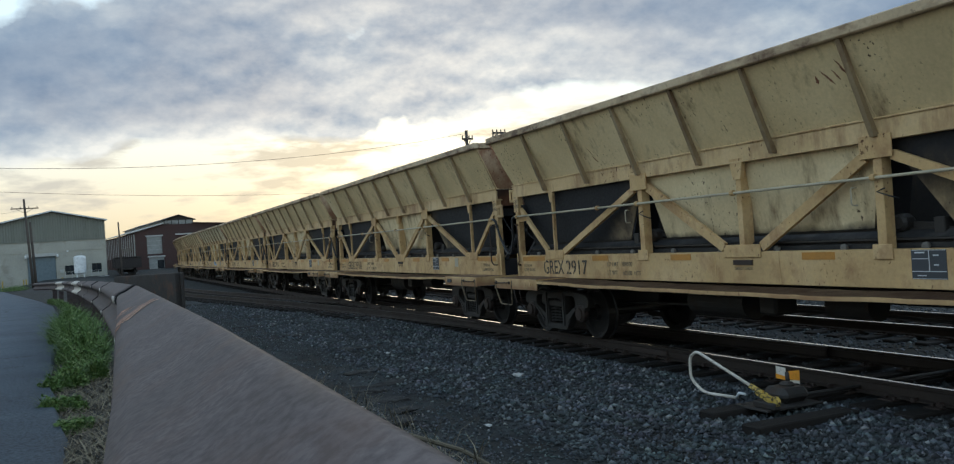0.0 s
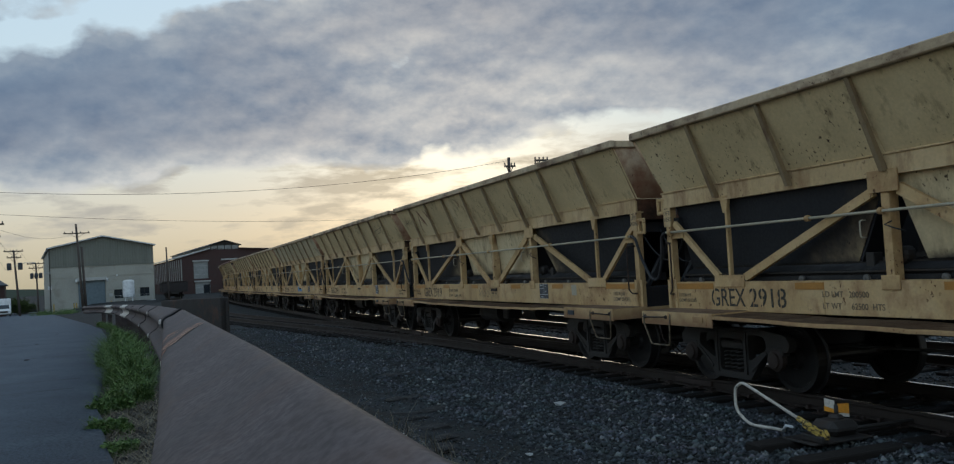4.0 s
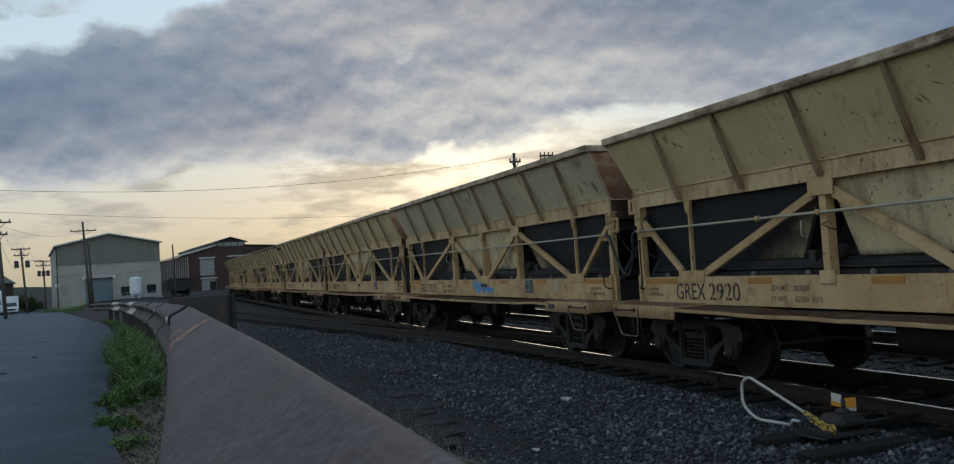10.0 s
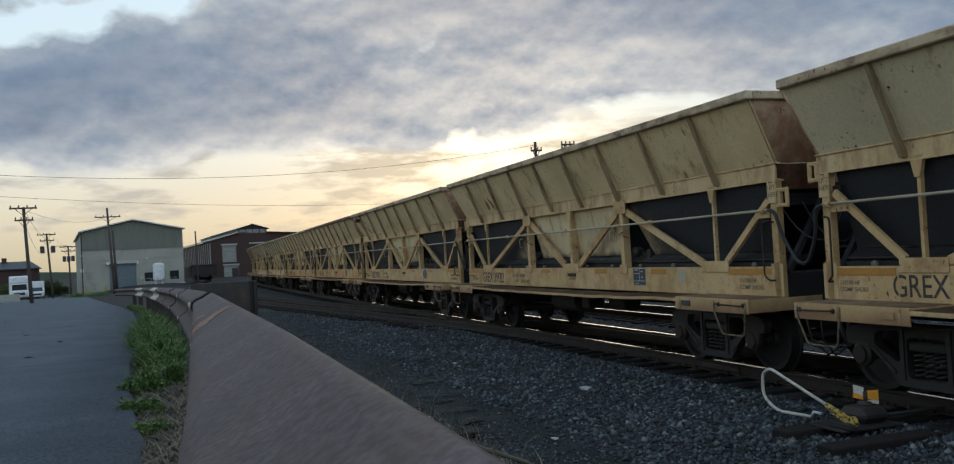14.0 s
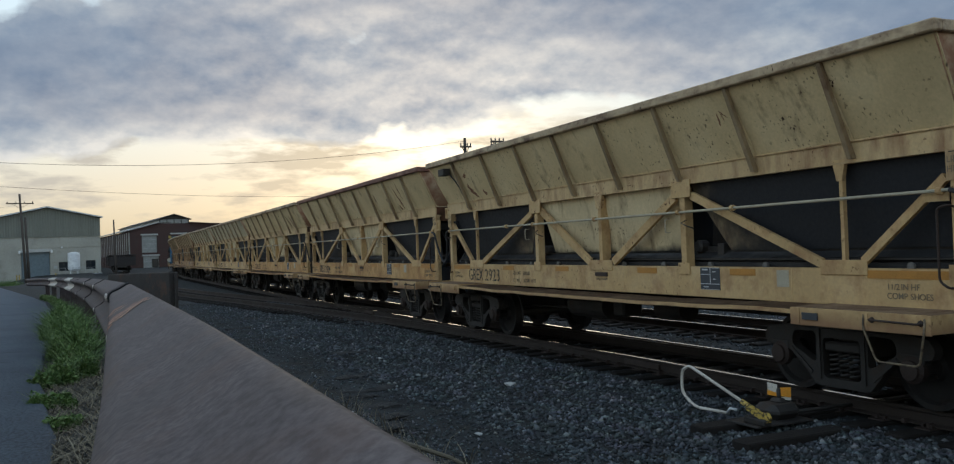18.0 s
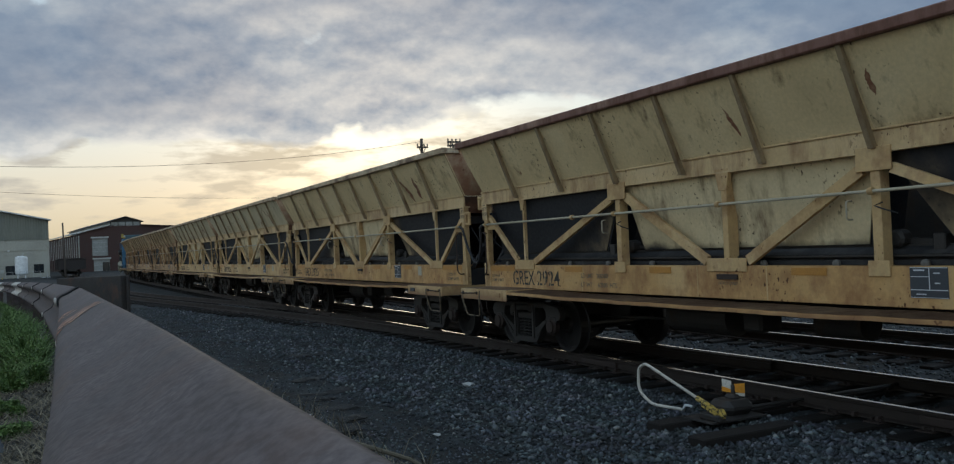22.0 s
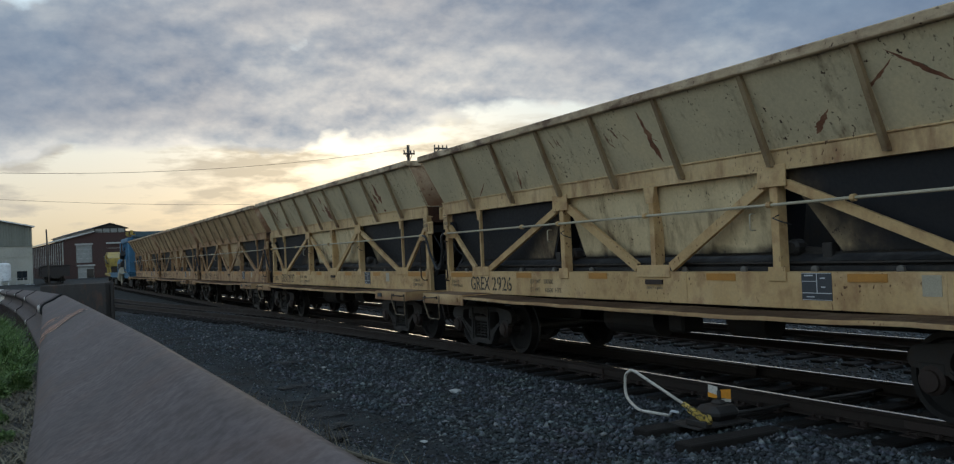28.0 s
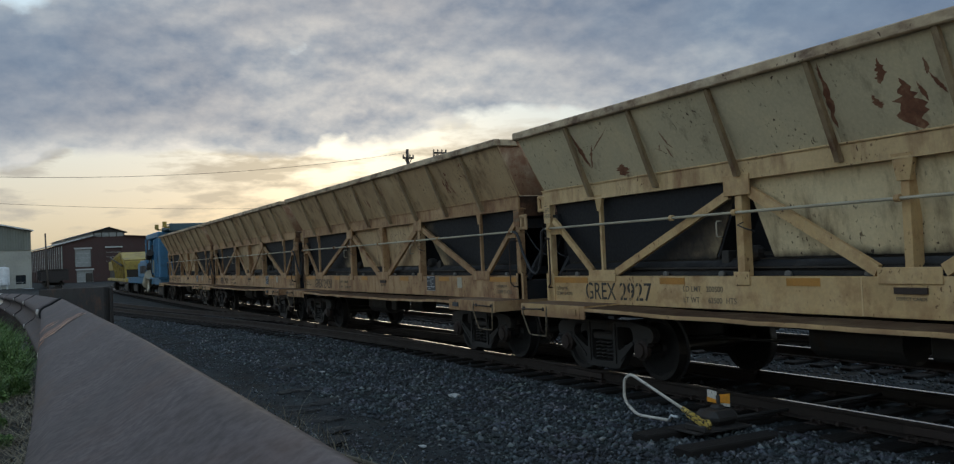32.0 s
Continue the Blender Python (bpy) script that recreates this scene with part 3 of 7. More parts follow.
def from_arrays(name, verts, faces, mat):
    """A mesh from arrays of vertices and triangles."""
    me = bpy.data.meshes.new(name)
    me.vertices.add(len(verts))
    me.vertices.foreach_set("co", np.asarray(verts, np.float32).ravel())
    faces = np.asarray(faces, np.int32)
    me.loops.add(faces.size)
    me.loops.foreach_set("vertex_index", faces.ravel())
    me.polygons.add(len(faces))
    me.polygons.foreach_set("loop_start", np.arange(0, faces.size, faces.shape[1], dtype=np.int32))
    me.update(calc_edges=True)
    me.validate()
    me.materials.append(mat)
    return new(name, me)


# ---- plan ----
XC, XC2, Y0, RAD = 8.14, 12.05, 75.0, 400.0
SPEED, PITCH, LEAD = 4.202, 13.12, 8.532
TIE_TOP = -0.16


def track(s, lat=0.0):
    """The main line: straight, then a long curve to the right. Place and heading s metres along."""
    if s <= Y0:
        return XC + lat, s, 0.0
    a = (s - Y0) / RAD
    return XC + lat * math.cos(a) + RAD * (1 - math.cos(a)), Y0 - lat * math.sin(a) + RAD * math.sin(a), -math.degrees(a)


def track_two(s, lat=0.0):
    if s <= Y0:
        return XC2 + lat, s, 0.0
    a = (s - Y0) / (RAD - XC2 + XC)
    r = RAD - XC2 + XC - lat
    return XC + RAD - r * math.cos(a), Y0 + r * math.sin(a), -math.degrees(a)


def siding_path():
    """The line that leaves at the switch: curve, straight, curve back; a point every metre."""
    x, y, h, out = XC, 8.0, 0.0, []
    for i in range(150):
        out.append((x, y, h))
        if i < 24:
            h += math.degrees(1 / 165.0)
        elif 33 <= i < 57:
            h -= math.degrees(1 / 165.0)
        x -= math.sin(radians(h))
        y += math.cos(radians(h))
    return out


SIDING = siding_path()


def siding(s, lat=0.0):
    i = max(0, min(len(SIDING) - 2, int(s)))
    f = s - i
    a, b = SIDING[i], SIDING[i + 1]
    x, y, h = (p + (q - p) * f for p, q in zip(a, b))
    return x + lat * math.cos(radians(h)), y + lat * math.sin(radians(h)), h


def road_z(y):
    return 0.95 - 0.015 * min(max(y, -20.0), 115.0) - 0.02 * max(0.0, min(y, 190.0) - 115.0)


def rail_x(y):
    """The guardrail's back lip, seen from above."""
    pts = ((-3.0, 0.018), (0.0, 0.062), (0.8, 0.086), (4.1, 0.142), (7.9, 0.085), (12.0, -0.03), (20.0, -0.38), (30.0, -0.95), (38.0, -1.75), (42.0, -2.6))
    for (a, xa), (b, xb) in zip(pts, pts[1:]):
        if y <= b:
            return xa + (xb - xa) * (y - a) / (b - a)
    return pts[-1][1]


def smooth_step(a, b, v):
    t = max(0.0, min(1.0, (v - a) / (b - a)))
    return t * t * (3 - 2 * t)


def ground_z(x, y):
    """Height of the ground: the road's shoulder falls to the track bed."""
    edge = rail_x(min(y, 38.0)) if y < 60 else -1.75 - (y - 60) * 0.1
    k = smooth_step(edge + 0.15, edge + 3.4, x)
    bed = -0.24
    if x > XC - 2.2 and y < 90:
        bed += 0.05 * smooth_step(XC - 2.2, XC - 1.6, x) - 0.03 * smooth_step(XC - 1.6, XC - 1.2, x)
    z = (road_z(y) - 0.05) * (1 - k) + bed * k
    if -1 < y < 60 and x > edge + 0.2:
        z += 0.05 * (noise.noise(Vector((x * 0.7, y * 0.5, 3.0)))) * (1 - smooth_step(5.6, 6.4, x))
    return z


# ---- hopper car ----
END, SMALL, BIG = 6.09, 4.75, 2.083
SILL, PANEL_TOP = 1.04, 1.46


def facing(y, z, lat=SILL + 0.004):
    """A pose on the car's side that faces the road: text runs from the far end to the near end."""
    return Matrix(((0, 0, -1, -lat), (-1, 0, 0, y), (0, 1, 0, z), (0, 0, 0, 1)))


def lettering(text, size, y, z, mat, car, label="", lat=SILL + 0.004, wide=1.0):
    """Stencilled lines, word by word."""
    for k, line in enumerate(text.split("\n")):
        at = y
        for word in line.split(" "):
            if word:
                ob = words("lettering", word, size, facing(at, z - k * size * 1.05, lat), mat, car, label)
                at -= ob.dimensions.x + size * 0.12
            at -= size * 0.28


def rounded(loop, r):
    """A closed outline with its corners rounded."""
    pts = arc([(*p, 0.0) for p in list(loop) + list(loop[:2])], 3, r)
    return [(p.x, p.y) for p in pts[1:-1]]


def build_truck(car, y):
    """Side frames with springs and bearing caps, bolster, two wheelsets."""
    box("bolster", (-0.95, 0.95, y - 0.2, y + 0.2, 0.42, 0.72), M_TRUCK, car, bevel=0.03)
    for s in (-1, 1):
        bm = bmesh.new()
        outer = [(-1.12, 0.62), (-1.05, 0.72), (-0.55, 0.78), (0.55, 0.78), (1.05, 0.72), (1.12, 0.62), (1.08, 0.52), (0.86, 0.52), (0.62, 0.44), (0.36, 0.13), (-0.36, 0.13), (-0.62, 0.44), (-0.86, 0.52), (-1.08, 0.52)]
        holes = [[(-0.25, 0.22), (-0.25, 0.64), (0.25, 0.64), (0.25, 0.22)], [(-0.70, 0.54), (-0.66, 0.69), (-0.34, 0.70), (-0.34, 0.36)], [(0.70, 0.54), (0.34, 0.36), (0.34, 0.70), (0.66, 0.69)]]
        outer, holes = rounded(outer, 0.05), [rounded(h, 0.07) for h in holes]
        for loop in [outer] + holes:
            vs = [bm.verts.new((s * 1.0, y + a, b)) for a, b in loop]
            for i in range(len(vs)):
                bm.edges.new((vs[i], vs[(i + 1) % len(vs)]))
        bmesh.ops.triangle_fill(bm, use_beauty=True, edges=bm.edges[:])
        # drop what filled the windows
        kill = []
        for f in bm.faces:
            c = f.calc_center_median()
            for h in holes:
                inside = False
                for (a0, b0), (a1, b1) in zip(h, h[1:] + h[:1]):
                    if (b0 > c.z) != (b1 > c.z) and (c.y - y) < (a1 - a0) * (c.z - b0) / (b1 - b0) + a0:
                        inside = not inside
                if inside:
                    kill.append(f)
                    break
        bmesh.ops.delete(bm, geom=kill, context="FACES")
        r = bmesh.ops.extrude_face_region(bm, geom=bm.faces[:])
        for v in r["geom"]:
            if isinstance(v, bmesh.types.BMVert):
                v.co.x += s * 0.11
        bmesh.ops.recalc_face_normals(bm, faces=bm.faces)
        rims = [e for e in bm.edges if len(e.link_faces) == 2 and e.calc_face_angle(0) > 1.2 and all(abs(v.co.x - s * 1.11) < 0.005 for v in e.verts)]
        bmesh.ops.bevel(bm, geom=rims, offset=0.012, segments=1, affect="EDGES", clamp_overlap=True)
        frame_ob = part("side_frame", bm, M_TRUCK, car, "grimy cast-steel truck side frame")
        for dy in (-1, 1):
            bar("column_rib", (s * 1.115, y + dy * 0.295, 0.2), (s * 1.115, y + dy * 0.295, 0.74), 0.03, 0.05, M_TRUCK, frame_ob)
            bar("brace_rib", (s * 1.112, y + dy * 0.40, 0.26), (s * 1.112, y + dy * 0.70, 0.5), 0.025, 0.04, M_TRUCK, frame_ob)
        box("top_flange", (s * 1.10, s * 1.125, y - 0.6, y + 0.6, 0.735, 0.775), M_TRUCK, frame_ob, bevel=0.008)
        for dy in (-0.13, 0.0, 0.13):
            pts = [(s * 1.04 + 0.06 * math.cos(a), y + dy + 0.058 * math.sin(a), 0.24 + 0.25 * a / (2 * math.pi * 5)) for a in [k * math.pi / 5 for k in range(51)]]
            tube("spring", pts, 0.014, M_TRUCK, frame_ob, sides=5)
        box("wedge", (s * 0.99, s * 1.10, y - 0.24, y + 0.24, 0.50, 0.60), M_TRUCK, frame_ob, bevel=0.02)
        for dy in (-0.864, 0.864):
            cap = lathe("bearing_cap", [(0.10, 0.0), (0.135, 0.03), (0.135, 0.09), (0.10, 0.11), (0.095, 0.135), (0.05, 0.14), (0.0, 0.14)], Matrix.Translation((s * 1.03, y + dy, 0.42)) @ pose(0, 0, 0, 0, 90 * s, 0), M_CAP, frame_ob, "rusty brown bearing cap", 14)
            box("adapter", (s * 1.0, s * 1.12, y + dy - 0.13, y + dy + 0.13, 0.47, 0.58), M_TRUCK, frame_ob, bevel=0.015)
    for dy in (-0.864, 0.864):
        ax = cylinder("wheelset", pose(0, 0, 0, 0, 90, 0), 0.075, 2.0, M_WHEEL, car, sides=12)
        ax.matrix_basis = pose(0, y + dy, 0.42)
        for s in (-1, 1):
            prof = [(0.08, 0.085), (0.12, 0.085), (0.14, 0.035), (0.33, 0.02), (0.36, 0.065), (0.412, 0.065), (0.42, -0.055), (0.452, -0.065), (0.445, -0.09), (0.36, -0.09), (0.33, -0.02), (0.14, -0.035), (0.08, -0.08)]
            lathe("wheel", prof, Matrix.Translation((s * 0.775, 0, 0)) @ pose(0, 0, 0, 0, 90 * s, 0), M_WHEEL, ax, sides=32)
            bm = bmesh.new()
            for k in range(3):
                bmesh.ops.create_cone(bm, cap_ends=True, segments=8, radius1=0.014, radius2=0.014, depth=0.02, matrix=Matrix.Translation((s * 0.868, 0.1 * math.cos(k * 2.094), 0.1 * math.sin(k * 2.094))) @ pose(0, 0, 0, 0, 90, 0))
            part("hub_bolts", bm, M_CAP, ax)


def build_car():
    car = thing("hopper_car", "tan and olive hopper freight car with truss sides, rusty and dusty", "freight car", group="train of hopper cars")
    for s in (-1, 1):
        x = s * SILL
        near = s < 0
        # side sill with flanges
        bm = bmesh.new()
        add_box(bm, x - s * 0.02, x, -END - 0.02, END + 0.02, 0.985, 1.37, bevel=0.004)
        add_box(bm, x - s * 0.16, x - s * 0.02, -END, END, 1.345, 1.365)
        part("side_sill", bm, M_FRAME, car, "tan side sill plate with stencilled lettering")
        for y in (-4.0, -0.62, 0.52, 3.06):
            box("sill_weld", (x, x + s * 0.004, y - 0.008, y + 0.008, 0.99, 1.36), M_FRAME, car)
        # walkway that sags a little at mid length, end platforms with fascia
        bm = bmesh.new()
        ys = [-4.6 + 0.2 * i for i in range(47)]
        dent = {y: -0.035 * (1 - (y / 4.8) ** 2) + 0.016 * noise.noise(Vector((y * 0.9, s * 3.0, 0.0))) + 0.008 * noise.noise(Vector((y * 3.1, s * 5.0, 2.0))) for y in ys}
        rows = []
        for y in ys:
            dip = dent[y]
            rows.append([bm.verts.new((x2, y, z + dip)) for x2, z in ((s * 1.0, 0.985), (s * 1.58, 0.977), (s * 1.60, 0.972), (s * 1.602, 0.935), (s * 1.587, 0.935), (s * 1.585, 0.955), (s * 1.0, 0.955))])
        for a, b in zip(rows, rows[1:]):
            for k in range(7):
                bm.faces.new((a[k], a[(k + 1) % 7], b[(k + 1) % 7], b[k]))
        bm.faces.new(rows[0])
        bm.faces.new(rows[-1][::-1])
        bmesh.ops.recalc_face_normals(bm, faces=bm.faces)
        path = part("walkway", bm, M_FRAME, car, "bent tan walkway edge along the sill")
        bm = bmesh.new()
        tops = []
        for y in ys:
            dip = dent[y]
            tops.append([bm.verts.new((s * x2, y, z + dip)) for x2, z in ((1.045, 0.9885), (1.575, 0.979))])
        for a, b in zip(tops, tops[1:]):
            bm.faces.new((a[0], a[1], b[1], b[0]))
        bmesh.ops.solidify(bm, geom=bm.faces[:], thickness=0.003)
        part("tread_plate", bm, M_DECK, path, "rust-brown tread plate")
        for e in (-1, 1):
            pa, pb = (4.56, 6.22) if e < 0 else (4.41, 6.06)
            bm = bmesh.new()
            add_box(bm, s * 1.0, s * 1.585, e * pa, e * pb, 0.975, 0.995)
            add_box(bm, s * 1.585, s * 1.605, e * pa, e * pb, 0.82, 0.995, bevel=0.004)
            add_box(bm, s * 0.5, s * 1.585, e * (pb - 0.02), e * pb, 0.83, 0.99)
            plat = part("end_platform", bm, M_FRAME, car, "tan end platform with deep fascia")
            box("tread_plate", (s * 1.045, s * 1.575, e * (pa + 0.02), e * (pb - 0.02), 0.9965, 1.0), M_DECK, plat, "rust-brown tread plate")
            for q in (pa + 0.12, pb - 0.68):
                box("fascia_plate", (s * 1.606, s * 1.612, e * q - 0.012, e * q + 0.012, 0.83, 0.99), M_FRAME, plat)
            tube("platform_grab", arc([(s * 1.605, e * (pb - 0.62), 0.93), (s * 1.66, e * (pb - 0.62), 0.93), (s * 1.66, e * (pb - 0.1), 0.92), (s * 1.605, e * (pb - 0.1), 0.92)]), 0.011, M_CAP, plat, "rusty grab bar", 6)
            for q in (pb - 0.62, pb - 0.1):
                lathe("grab_foot", [(0.0, 0.0), (0.03, 0.0), (0.026, 0.012), (0.0, 0.016)], Matrix.Translation((s * 1.606, e * q, 0.925)) @ pose(0, 0, 0, 0, 90 * s, 0), M_CAP, plat, "rusty bolted foot", 8)
            tube("stirrup_step", arc([(s * 1.60, e * (pb - 0.72), 0.97), (s * 1.618, e * (pb - 0.72), 0.85), (s * 1.57, e * (pb - 0.62), 0.54), (s * 1.57, e * (pb - 0.16), 0.54), (s * 1.618, e * (pb - 0.06), 0.85), (s * 1.60, e * (pb - 0.06), 0.97)], 3, 0.05), 0.011, M_STEP, car, "bent scuffed stirrup step", 6)
            if near:
                box("fascia_box", (-1.625, -1.606, e * (pa + 0.28) - 0.1, e * (pa + 0.28) + 0.1, 0.88, 0.95), M_PLATE if e < 0 else M_FRAME, plat)
        # upper belt girder
        bm = bmesh.new()
        add_box(bm, x - s * 0.02, x + s * 0.015, -END - 0.07, END + 0.12, 2.455, 2.665, bevel=0.005)
        add_box(bm, x - s * 0.12, x + s * 0.02, -END - 0.07, END + 0.12, 2.44, 2.46)
        add_box(bm, x - s * 0.01, x + s * 0.034, -END - 0.07, END + 0.12, 2.648, 2.668, bevel=0.004)
        part("belt_girder", bm, M_CREAM, car, "tan belt girder under the flared side")
        # flared side panels between ribs
        ribs = [-6.2, -4.95, -3.52, -2.1, -0.68, 0.66, 2.04, 3.46, 4.88, 6.2]
        for a, b in zip(ribs, ribs[1:]):
            la, lb = (a * 1.013 if abs(a) > 6 else a), b
            sheet("side_panel", [(x, a + 0.004, 2.66), (x, b - 0.004, 2.66), (s * PANEL_TOP, lb - 0.004, 3.455), (s * PANEL_TOP, la + 0.004, 3.455)][::s], 0.012, M_PANEL, car, "olive side panel with rust specks")
        for y in ribs[1:-1]:
            bm = bmesh.new()
            for d in (-0.03, 0.03):
                vs = [bm.verts.new(p) for p in ((x + s * 0.005, y + d, 2.48), (x + s * 0.075, y + d, 2.48), (s * (PANEL_TOP + 0.035), y + d, 3.435), (s * (PANEL_TOP - 0.012), y + d, 3.435))]
                bm.faces.new(vs if d < 0 else vs[::-1])
            v = bm.verts[:]
            for k in range(4):
                bm.faces.new((v[k], v[k + 4], v[(k + 1) % 4 + 4], v[(k + 1) % 4]))
            bmesh.ops.recalc_face_normals(bm, faces=bm.faces)
            part("rib", bm, M_RIBSHADE, car, "tan stiffening rib, darkened for its shaded flank")
        # top chord: hollow angle with lip
        bm = bmesh.new()
        add_box(bm, s * 1.42, s * 1.53, -6.32, 6.24, 3.435, 3.545, bevel=0.014)
        part("top_chord", bm, M_CHORD, car, "dusty bumped top chord")
        box("end_edge_flange", (x, s * 1.0, -6.21, -6.17, 2.66, 2.67), M_PANEL, car)
        # posts, brackets and plates of the truss
        for y in (-END, END):
            bm = bmesh.new()
            add_box(bm, x - s * 0.09, x + s * 0.012, y - 0.06, y + 0.06, 0.99, 2.47, bevel=0.006)
            part("end_post", bm, M_FRAME, car)
            e = 1 if y > 0 else -1
            box("lift_plate", (x + s * 0.012, x + s * 0.028, y - 0.085, y + 0.085, 2.17, 2.45), M_CREAM, car, "pale lift plate")
            if near:
                lettering("LIFT\nHERE", 0.085, y + 0.075, 2.335, M_INKPALE, car, "faded stencil reading lift here", SILL + 0.031)
                bm = bmesh.new()
                add_box(bm, -SILL - 0.03, -SILL - 0.032, y - 0.03, y + 0.05, 2.425, 2.435)
                part("arrow_mark", bm, M_INK, car)
            # lifting eye: a flat casting with a slot
            zz = 2.35 if e > 0 else 2.10
            bm = bmesh.new()
            add_box(bm, x - s * 0.025, x + s * 0.02, y + e * 0.225, y + e * 0.285, zz, zz + 0.25, bevel=0.016)
            add_box(bm, x - s * 0.025, x + s * 0.02, y + e * 0.10, y + e * 0.15, zz + 0.02, zz + 0.23)
            add_box(bm, x - s * 0.025, x + s * 0.02, y + e * 0.06, y + e * 0.265, zz + 0.195, zz + 0.245, bevel=0.012)
            add_box(bm, x - s * 0.025, x + s * 0.02, y + e * 0.06, y + e * 0.265, zz + 0.005, zz + 0.055, bevel=0.012)
            part("lifting_eye", bm, M_FRAME, car, "tan cast lifting eye with a slot")
            box("sill_cap", (x, x + s * 0.012, y - 0.11, y + 0.11, 1.0, 1.41), M_FRAME, car)
            tube("hand_grab", arc([(x + s * 0.01, y - e * 0.02, 1.93), (x + s * 0.10, y - e * 0.02, 1.95), (x + s * 0.10, y - e * 0.14, 1.93), (x + s * 0.10, y - e * 0.14, 1.26), (x + s * 0.09, y - e * 0.05, 1.2), (x + s * 0.01, y - e * 0.04, 1.2)], 3, 0.05), 0.012, M_CAP, car, "rusty grab iron", 6)
        for y in (-SMALL, SMALL):
            bar("small_post", (x - s * 0.03, y, 1.37), (x - s * 0.03, y, 2.48), 0.05, 0.045, M_FRAME, car)
            bm = bmesh.new()
            vs = [bm.verts.new((x + s * dx, y + dy, z)) for dx in (-0.03, 0.016) for dy, z in ((-0.035, 2.27), (0.035, 2.27), (0.09, 2.49), (-0.09, 2.49))]
            bm.faces.new(vs[:4])
            bm.faces.new(vs[4:])
            for k in range(4):
                bm.faces.new((vs[k], vs[(k + 1) % 4], vs[4 + (k + 1) % 4], vs[4 + k]))
            bmesh.ops.recalc_face_normals(bm, faces=bm.faces)
            part("post_bracket", bm, M_FRAME, car)
            box("foot_gusset", (x, x + s * 0.016, y - 0.31, y + 0.31, 1.30, 1.455), M_FRAME, car, bevel=0.004)
        for y in (-BIG, BIG):
            bm = bmesh.new()
            add_box(bm, x - s * 0.12, x + s * 0.012, y - 0.055, y + 0.055, 1.33, 2.47, bevel=0.006)
            part("main_post", bm, M_FRAME, car)
            box("head_gusset", (x + s * 0.016, x + s * 0.034, y - 0.2, y + 0.2, 2.27, 2.5), M_FRAME, car, bevel=0.004)
            box("post_foot", (x + s * 0.004, x + s * 0.02, y - 0.12, y + 0.12, 1.27, 1.42), M_FRAME, car, bevel=0.004)
            tube("hand_hold", arc([(x + s * 0.01, y + 0.28, 2.0), (x + s * 0.09, y + 0.28, 2.0), (x + s * 0.09, y + 0.28, 1.82), (x + s * 0.01, y + 0.28, 1.82)]), 0.009, M_PALE, car, "pale wire hand hold", 6)
            tube("cable", [(x + s * 0.03, y - 0.085, 1.97), (x + s * 0.04, y, 1.94), (x + s * 0.05, y - 0.12, 1.90), (x + s * 0.0, y - 0.22, 1.86)], 0.008, M_RUBBER, car, sides=5)
        box("centre_post", (x - s * 0.16, x - s * 0.004, -0.045, 0.045, 1.37, 2.46), M_FRAME, car, bevel=0.005)
        bm = bmesh.new()
        vs = [bm.verts.new((x + s * dx, dy, z)) for dx in (-0.04, 0.016) for dy, z in ((-0.065, 2.24), (0.065, 2.24), (0.12, 2.49), (-0.12, 2.49))]
        bm.faces.new(vs[:4])
        bm.faces.new(vs[4:])
        for k in range(4):
            bm.faces.new((vs[k], vs[(k + 1) % 4], vs[4 + (k + 1) % 4], vs[4 + k]))
        bmesh.ops.recalc_face_normals(bm, faces=bm.faces)
        part("post_bracket", bm, M_FRAME, car)
        box("foot_gusset", (x, x + s * 0.016, -0.33, 0.33, 1.30, 1.455), M_FRAME, car, bevel=0.004)
        for e in (-1, 1):
            for a, b, w in (((END - 0.12, 2.21), (SMALL + 0.25, 1.44), 0.085), ((SMALL - 0.31, 1.42), (BIG + 0.17, 2.29), 0.10), ((BIG - 0.17, 2.295), (0.34, 1.425), 0.12)):
                bar("diagonal", (x - s * 0.02, e * a[0], a[1]), (x - s * 0.02, e * b[0], b[1]), 0.05, w, M_FRAME, car)
            box("brace_plate", (x, x + s * 0.014, e * (END - 0.36), e * (END - 0.08), 1.99, 2.09), M_FRAME, car)
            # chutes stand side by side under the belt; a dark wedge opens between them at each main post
            sheet("side_chute", [(s * 0.95, e * 2.14, 2.45), (s * 0.95, e * 6.0, 2.45), (s * 0.80, e * 5.9, 1.57), (s * 0.80, e * 2.74, 1.57)][::s * e], 0.012, M_BLACKENED, car, "olive chute side, near-black outward and upward")
            # flanges near-black, the wedge's shade put into their colour
            sheet("chute_flange", [(s * 0.95, e * 2.12, 2.45), (s * 0.5, e * 2.12, 2.45), (s * 0.4, e * 2.72, 1.57), (s * 0.80, e * 2.72, 1.57)], 0.02, M_SOOTSHADE, car)
            sheet("chute_flange", [(s * 0.95, e * 2.06, 2.45), (s * 0.5, e * 2.06, 2.45), (s * 0.4, e * 1.82, 1.57), (s * 0.82, e * 1.82, 1.57)], 0.02, M_SOOTSHADE, car)
            bar("gate_link", (s * 0.72, e * 1.9, 1.62), (s * 0.74, e * 2.45, 1.58), 0.05, 0.05, M_TRUCK, car)
            box("gate_bracket", (s * 0.70, s * 0.84, e * 2.5, e * 2.62, 1.50, 1.66), M_TRUCK, car, "grimy gate bracket", bevel=0.01)
